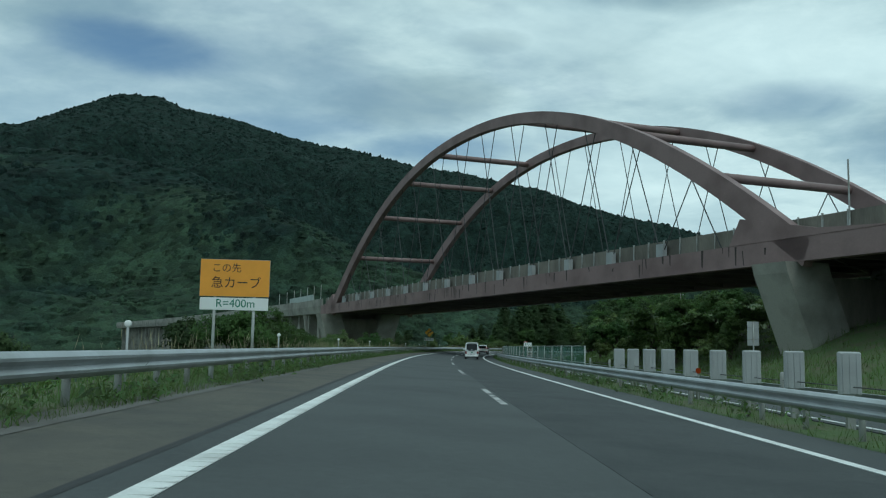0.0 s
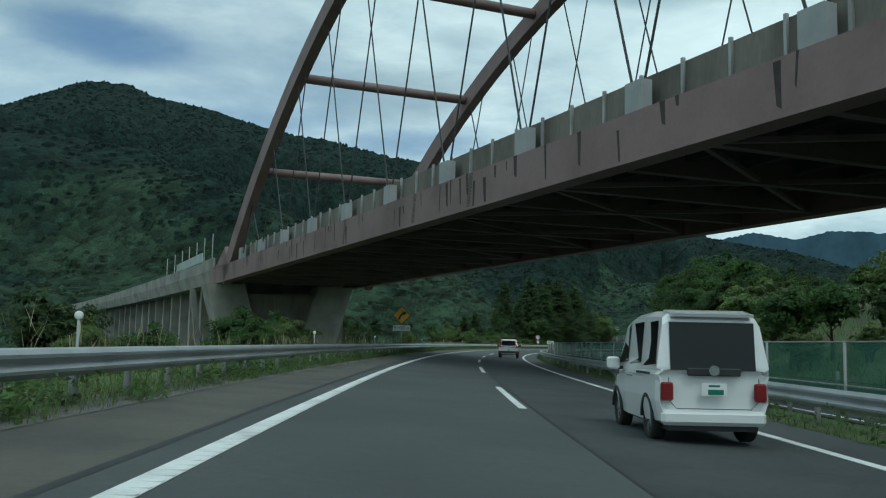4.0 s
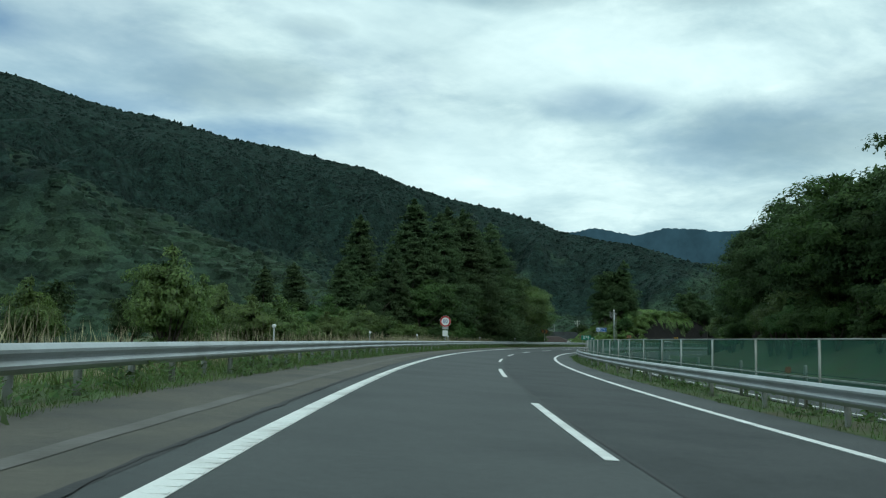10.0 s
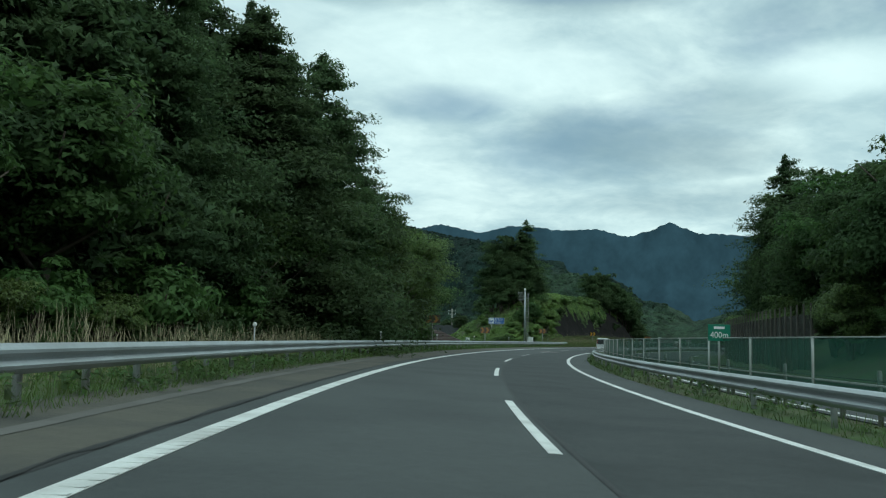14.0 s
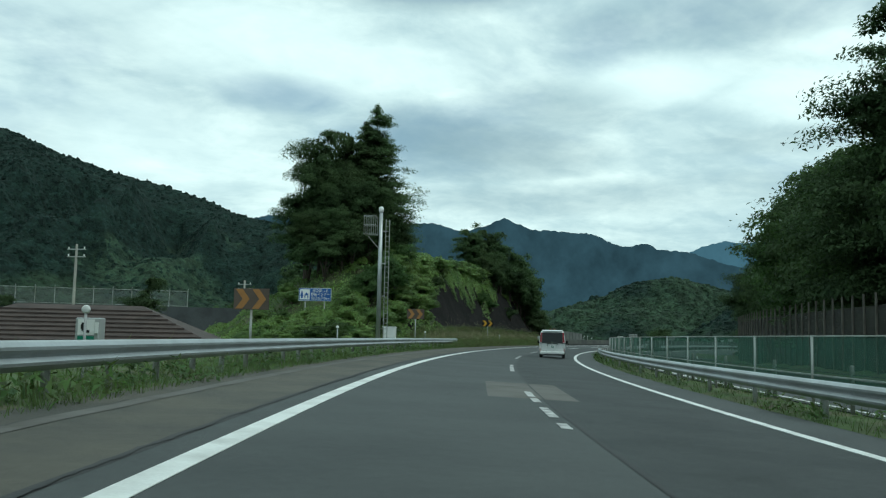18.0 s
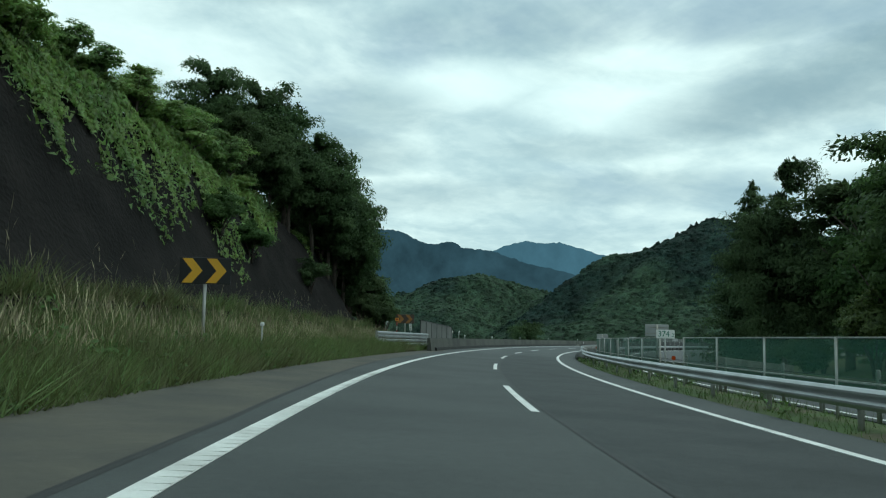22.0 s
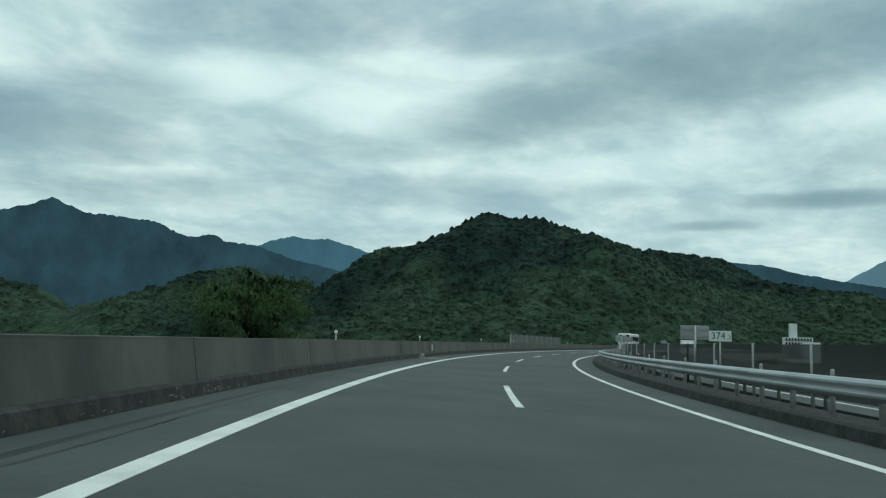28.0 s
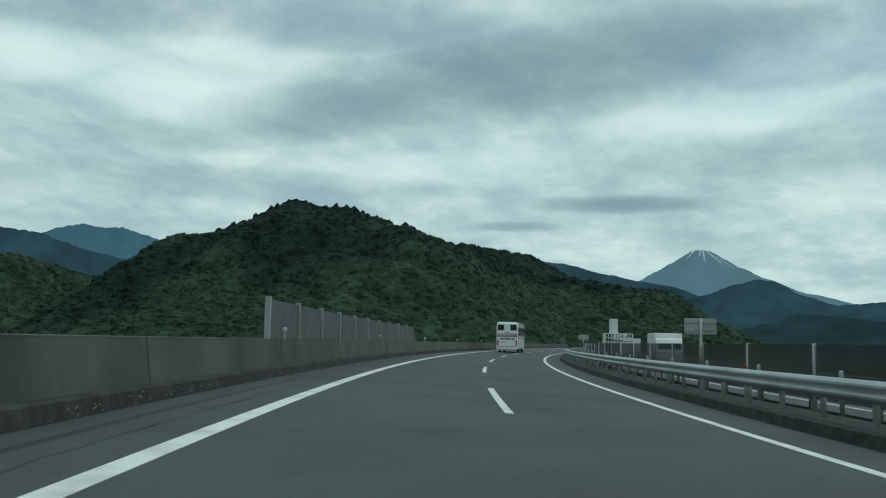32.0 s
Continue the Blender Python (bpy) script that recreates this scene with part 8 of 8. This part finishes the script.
def van(name, m, label, W, H, L, detail):
    """One-box car: tall cabin, flat tailgate."""
    g = thing(name, m, label, "car")
    hw = W / 2
    belt = H * 0.55
    rows = [(0.06, hw - 0.16, hw - 0.08, hw - 0.1, 0.32, 0.72, belt), (0.0, hw - 0.1, hw - 0.03, hw - 0.06, 0.28, 0.72, belt), (0.14, hw - 0.05, hw, hw - 0.05, 0.24, 0.74, belt), (L * 0.3, hw - 0.04, hw, hw - 0.04, 0.2, 0.76, belt - 0.01), (L * 0.6, hw - 0.04, hw, hw - 0.04, 0.2, 0.76, belt - 0.04), (L * 0.8, hw - 0.06, hw - 0.01, hw - 0.1, 0.22, 0.72, belt - 0.08), (L * 0.95, hw - 0.14, hw - 0.08, hw - 0.24, 0.28, 0.62, belt - 0.26), (L, hw - 0.3, hw - 0.2, hw - 0.36, 0.34, 0.55, belt - 0.36)]
    car_body(g, [ring(*r) for r in rows])
    cab = []
    for y, zb, zt, hb, ht in ((0.03, belt - 0.03, belt + 0.04, hw - 0.06, hw - 0.08), (0.1, belt - 0.03, H - 0.14, hw - 0.06, hw - 0.17), (0.2, belt - 0.03, H - 0.03, hw - 0.06, hw - 0.2), (L * 0.3, belt - 0.03, H, hw - 0.05, hw - 0.2), (L * 0.58, belt - 0.06, H - 0.03, hw - 0.05, hw - 0.2), (L * 0.7, belt - 0.08, H - 0.12, hw - 0.06, hw - 0.2), (L * 0.88, belt - 0.14, belt + 0.1, hw - 0.1, hw - 0.2), (L * 0.93, belt - 0.2, belt - 0.16, hw - 0.2, hw - 0.26)):
        cab.append([(hb, y, zb), (hb * 0.995, y, zb + (zt - zb) * 0.2), (ht + 0.08, y, zt - 0.08 * min(1, (zt - zb) * 2)), (ht - 0.04, y, zt), (-ht + 0.04, y, zt), (-ht - 0.08, y, zt - 0.08 * min(1, (zt - zb) * 2)), (-hb * 0.995, y, zb + (zt - zb) * 0.2), (-hb, y, zb)])
    part("cabin", Shape().loft(cab), car_white, g, "white roof and pillars")
    low = belt - 0.1
    part("rear_window", Shape().loft([[(-hw + 0.18, y0, z), (hw - 0.18, y0, z), (hw - 0.18, y0 + 0.03, z), (-hw + 0.18, y0 + 0.03, z)] for y0, z in ((0.0, belt + 0.0), (0.012, belt + 0.06), (0.078, H - 0.17))]), car_glass, g, "dark rear window")
    part("spoiler", Shape().loft([[(x, 0.02, H - 0.1), (x, 0.0, H - 0.06), (x, 0.45, H + 0.005), (x, 0.45, H - 0.05)] for x in (-hw + 0.2, hw - 0.2)]), car_white, g)
    for sx in (-1, 1):
        if detail:
            lamp = part("tail_lamp", Shape().loft([[(sx * (hw - 0.175), 0.0, belt + 0.03), (sx * (hw - 0.045), 0.025, belt + 0.03), (sx * (hw - 0.04), 0.16, belt + 0.03)], [(sx * (hw - 0.2), 0.078, H - 0.16), (sx * (hw - 0.105), 0.1, H - 0.16), (sx * (hw - 0.1), 0.18, H - 0.16)]]), lens_red, g, "tall red tail lamp")
            part("lamp_inset", Shape().box((sx * (hw - 0.1), 0.02, belt + 0.25), (0.025, 0.03, 0.34)), dark_red, lamp)
            part("garnish", Shape().loft([[(sx * 0.3, -0.02, belt - 0.02), (sx * 0.3, 0.03, belt + 0.03), (sx * 0.36, -0.02, belt - 0.02)], [(sx * (hw - 0.05), 0.0, belt - 0.06), (sx * (hw - 0.05), 0.06, belt + 0.03), (sx * (hw - 0.03), 0.1, belt - 0.06)]]), plastic, g, "black lamp garnish")
            part("chrome_blade", Shape().loft([[(sx * 0.33, -0.028, belt - 0.03), (sx * 0.38, -0.028, belt - 0.03), (sx * 0.38, 0.0, belt - 0.03)], [(sx * 0.29, -0.028, belt - 0.26), (sx * 0.32, -0.028, belt - 0.24), (sx * 0.32, 0.0, belt - 0.24)]]), chrome, g)
            part("reflector", Shape().box((sx * (hw - 0.08), -0.012, 0.55), (0.05, 0.04, 0.22), bevel=0.01), lens_red, g)
        else:
            part("tail_lamp", Shape().box((sx * (hw - 0.13), 0.0, belt - 0.28), (0.16, 0.05, 0.24), bevel=0.02), dark_red, g, "dark red tail lamp")
        for a, b, top in ((0.28, 0.3, 0), (0.33, 0.56, 0), (0.585, 0.8, 1)):
            y0, y1 = L * a if a > 0.28 else 0.3, L * b
            tt = (sx * (hw - 0.115), y1 - (0.42 if top else 0), H - (0.3 if top else 0.16))
            part("side_window", pane(Shape(), [(sx * (hw - 0.045), y0, belt + 0.07), (sx * (hw - 0.05), y1, belt + 0.03), tt, (sx * (hw - 0.105), y0 + 0.04, H - 0.15)]), car_glass, g)
        mir = part("mirror", Shape().box((sx * (hw + 0.09), L * 0.74, belt + 0.03), (0.2, 0.13, 0.2), bevel=0.03), car_glass if detail else car_white, g)
        part("mirror_arm", Shape().box((sx * (hw - 0.02), L * 0.745, belt - 0.04), (0.1, 0.06, 0.05)), plastic, mir)
        for y in (L * 0.46, L * 0.52):
            part("door_handle", Shape().box((sx * (hw + 0.005), y, belt - 0.12), (0.03, 0.16, 0.035), bevel=0.01), chrome, g)
        part("slide_rail", Shape().box((sx * (hw + 0.002), L * 0.24, belt - 0.06), (0.012, 0.8, 0.03)), plastic, g)
        for y in (L * 0.19, L * 0.79):
            arc = Shape().loft([[(sx * (hw - 0.03), y + 0.34 * math.cos(math.pi * i / 10), 0.31 + 0.34 * math.sin(math.pi * i / 10)), (sx * (hw + 0.004), y + 0.34 * math.cos(math.pi * i / 10), 0.31 + 0.34 * math.sin(math.pi * i / 10)), (sx * (hw + 0.004), y + 0.28 * math.cos(math.pi * i / 10), 0.31 + 0.28 * math.sin(math.pi * i / 10)), (sx * (hw - 0.03), y + 0.28 * math.cos(math.pi * i / 10), 0.31 + 0.28 * math.sin(math.pi * i / 10))] for i in range(11)])
            part("wheel_arch", arc, plastic, g)
            wheel(g, sx * (hw - 0.12), y, 0.315, 0.2)
    part("garnish", Shape().box((0, -0.012, belt - 0.02), (0.7, 0.03, 0.1), bevel=0.012), plastic, g, "dark tailgate garnish")
    part("badge", Shape().tube([(0, -0.04, belt - 0.0), (0, -0.02, belt - 0.0)], 0.07, 18), chrome, g, "round chrome badge")
    number_plate(g, belt - 0.25, -0.02)
    part("tailgate_line", Shape().tube([(-hw + 0.15, -0.004, belt - 0.1), (-hw + 0.14, -0.006, 0.6), (-hw + 0.25, -0.006, 0.48), (hw - 0.25, -0.006, 0.48), (hw - 0.14, -0.006, 0.6), (hw - 0.15, -0.004, belt - 0.1)], 0.006, 4), plastic, g)
    part("rear_bumper", Shape().box((0, 0.04, 0.36), (W - 0.1, 0.14, 0.2), bevel=0.05), car_white, g)
    part("under_panel", Shape().box((0, 0.3, 0.24), (W - 0.3, 0.5, 0.1)), plastic, g)


def bus(m):
    g = thing("coach", m, "white motor coach with red stripes on its tail", "bus")
    hw, L, H = 1.25, 11.8, 3.5
    rows = []
    for y, a, z1 in ((0.0, -0.1, H - 0.2), (0.12, -0.02, H - 0.05), (0.5, 0.0, H), (L - 0.6, 0.0, H), (L - 0.1, -0.06, H - 0.2), (L, -0.16, H - 0.4)):
        w = hw + a
        right = [(w - 0.1, 0.34), (w, 0.44), (w, 1.2), (w, 2.4), (w - 0.02, z1 - 0.3), (w - 0.1, z1 - 0.07), (w - 0.28, z1)]
        rows.append([(x, y, z) for x, z in right] + [(-x, y, z) for x, z in reversed(right)])
    part("body", Shape().loft(rows), car_white, g, "white coach body")
    for sx in (-1, 1):
        part("rear_window", Shape().box((sx * 0.72, -0.008, 2.86), (0.72, 0.03, 0.66), bevel=0.012), car_glass, g, "dark rear window")
        for k in range(8):
            part("side_window", Shape().box((sx * 1.252, 1.0 + k * 1.28, 2.4), (0.012, 1.22, 0.95)), car_glass, g)
        part("stripe", Shape().box((sx * 1.254, 5.5, 1.72), (0.008, 10, 0.1)), red_paint, g)
        tl = part("tail_lamp", Shape().box((sx * 1.06, -0.012, 1.12), (0.15, 0.05, 0.6), bevel=0.02), dark_red, g)
        part("lens", Shape().box((sx * 1.06, -0.035, 1.25), (0.11, 0.02, 0.16)), lens_red, tl)
        for y in (2.9, 9.2):
            wheel(g, sx * 1.08, y, 0.5, 0.28, 8, True)
        mir = part("mirror", Shape().box((sx * 1.42, L - 0.1, 2.7), (0.16, 0.12, 0.4), bevel=0.03), plastic, g)
        part("mirror_arm", Shape().tube([(sx * 1.2, L - 0.1, 3.0), (sx * 1.42, L - 0.1, 2.9)], 0.025, 6), plastic, mir)
    part("panel", Shape().box((0, -0.012, 2.86), (0.66, 0.03, 0.7), bevel=0.012), white_paint, g, "white centre panel")
    part("vent", Shape().box((0, -0.03, 2.3), (0.5, 0.02, 0.06)), steel_dark, g)
    for z, mat, h in ((2.12, red_paint, 0.09), (1.98, grey_paint, 0.06), (1.88, steel_dark, 0.1)):
        part("stripe", Shape().box((0, -0.006, z), (2.3, 0.02, h)), mat, g)
    for i, w in enumerate((0.42, 0.62, 0.36)):
        part("lettering", Shape().box((-0.56 + i * 0.6, -0.006, 1.58), (w, 0.012, 0.16)), dark_red, g, "unreadable dark lettering")
    part("line", Shape().box((-0.5, -0.006, 1.2), (0.8, 0.012, 0.04)), steel_dark, g)
    part("bumper", Shape().box((0, -0.02, 0.6), (2.4, 0.1, 0.34), bevel=0.03), car_white, g)
    part("bumper_stripe", Shape().box((0, -0.075, 0.72), (2.3, 0.012, 0.06)), red_paint, g)
    part("skirt", Shape().box((0, 0.2, 0.4), (2.3, 0.3, 0.2)), steel_dark, g)
    number_plate(g, 0.46, -0.08, 0.44, 0.22)


dark_red = material("dark_red_lens", (0.2, 0.012, 0.015), 0.2, vary=0.1, scale=8, bump=0)
suv(on(163.6, 2.2, 0.0, -1))
van("minivan", on(426.2, 2.05, 0.0, 0), "white minivan with tall red tail lamps in the passing lane", 1.73, 1.85, 4.7, True)
van("small_van", on(94.0, 2.05, 0.0, 0), "small white box-shaped van in the passing lane", 1.48, 1.78, 3.4, False)
bus(on(746, -1.3, 0.0, 0))


def build_truck(m, label, tall):
    g = thing("box_truck", m, label, "truck", "oncoming traffic")
    part("cargo_box", Shape().box((0, 3.4, 0.9 + tall / 2), (2.2, 4.6, tall), bevel=0.04), white_paint, g)
    cab = part("cab", Shape().loft([[(-1.0, y, z0), (1.0, y, z0), (1.0, y, z1), (-1.0, y, z1)] for y, z0, z1 in ((-0.1, 0.5, 1.3), (0.0, 0.45, 1.5), (0.35, 0.45, 2.3), (1.0, 0.45, 2.4))]), white_paint, g)
    part("windscreen", pane(Shape(), [(-0.9, -0.005, 1.55), (0.9, -0.005, 1.55), (0.85, 0.32, 2.2), (-0.85, 0.32, 2.2)]), car_glass, cab)
    part("chassis", Shape().box((0, 2.8, 0.65), (1.0, 5.6, 0.25)), steel_dark, g)
    for sx in (-1, 1):
        part("head_lamp", Shape().box((sx * 0.75, -0.1, 0.8), (0.3, 0.06, 0.18), bevel=0.02), white_paint, cab)
        for y in (0.6, 4.4):
            wheel(g, sx * 0.85, y, 0.38, 0.24, 6, True)


build_truck(on(716, 13.4), "white box truck on the opposite viaduct", 1.9)
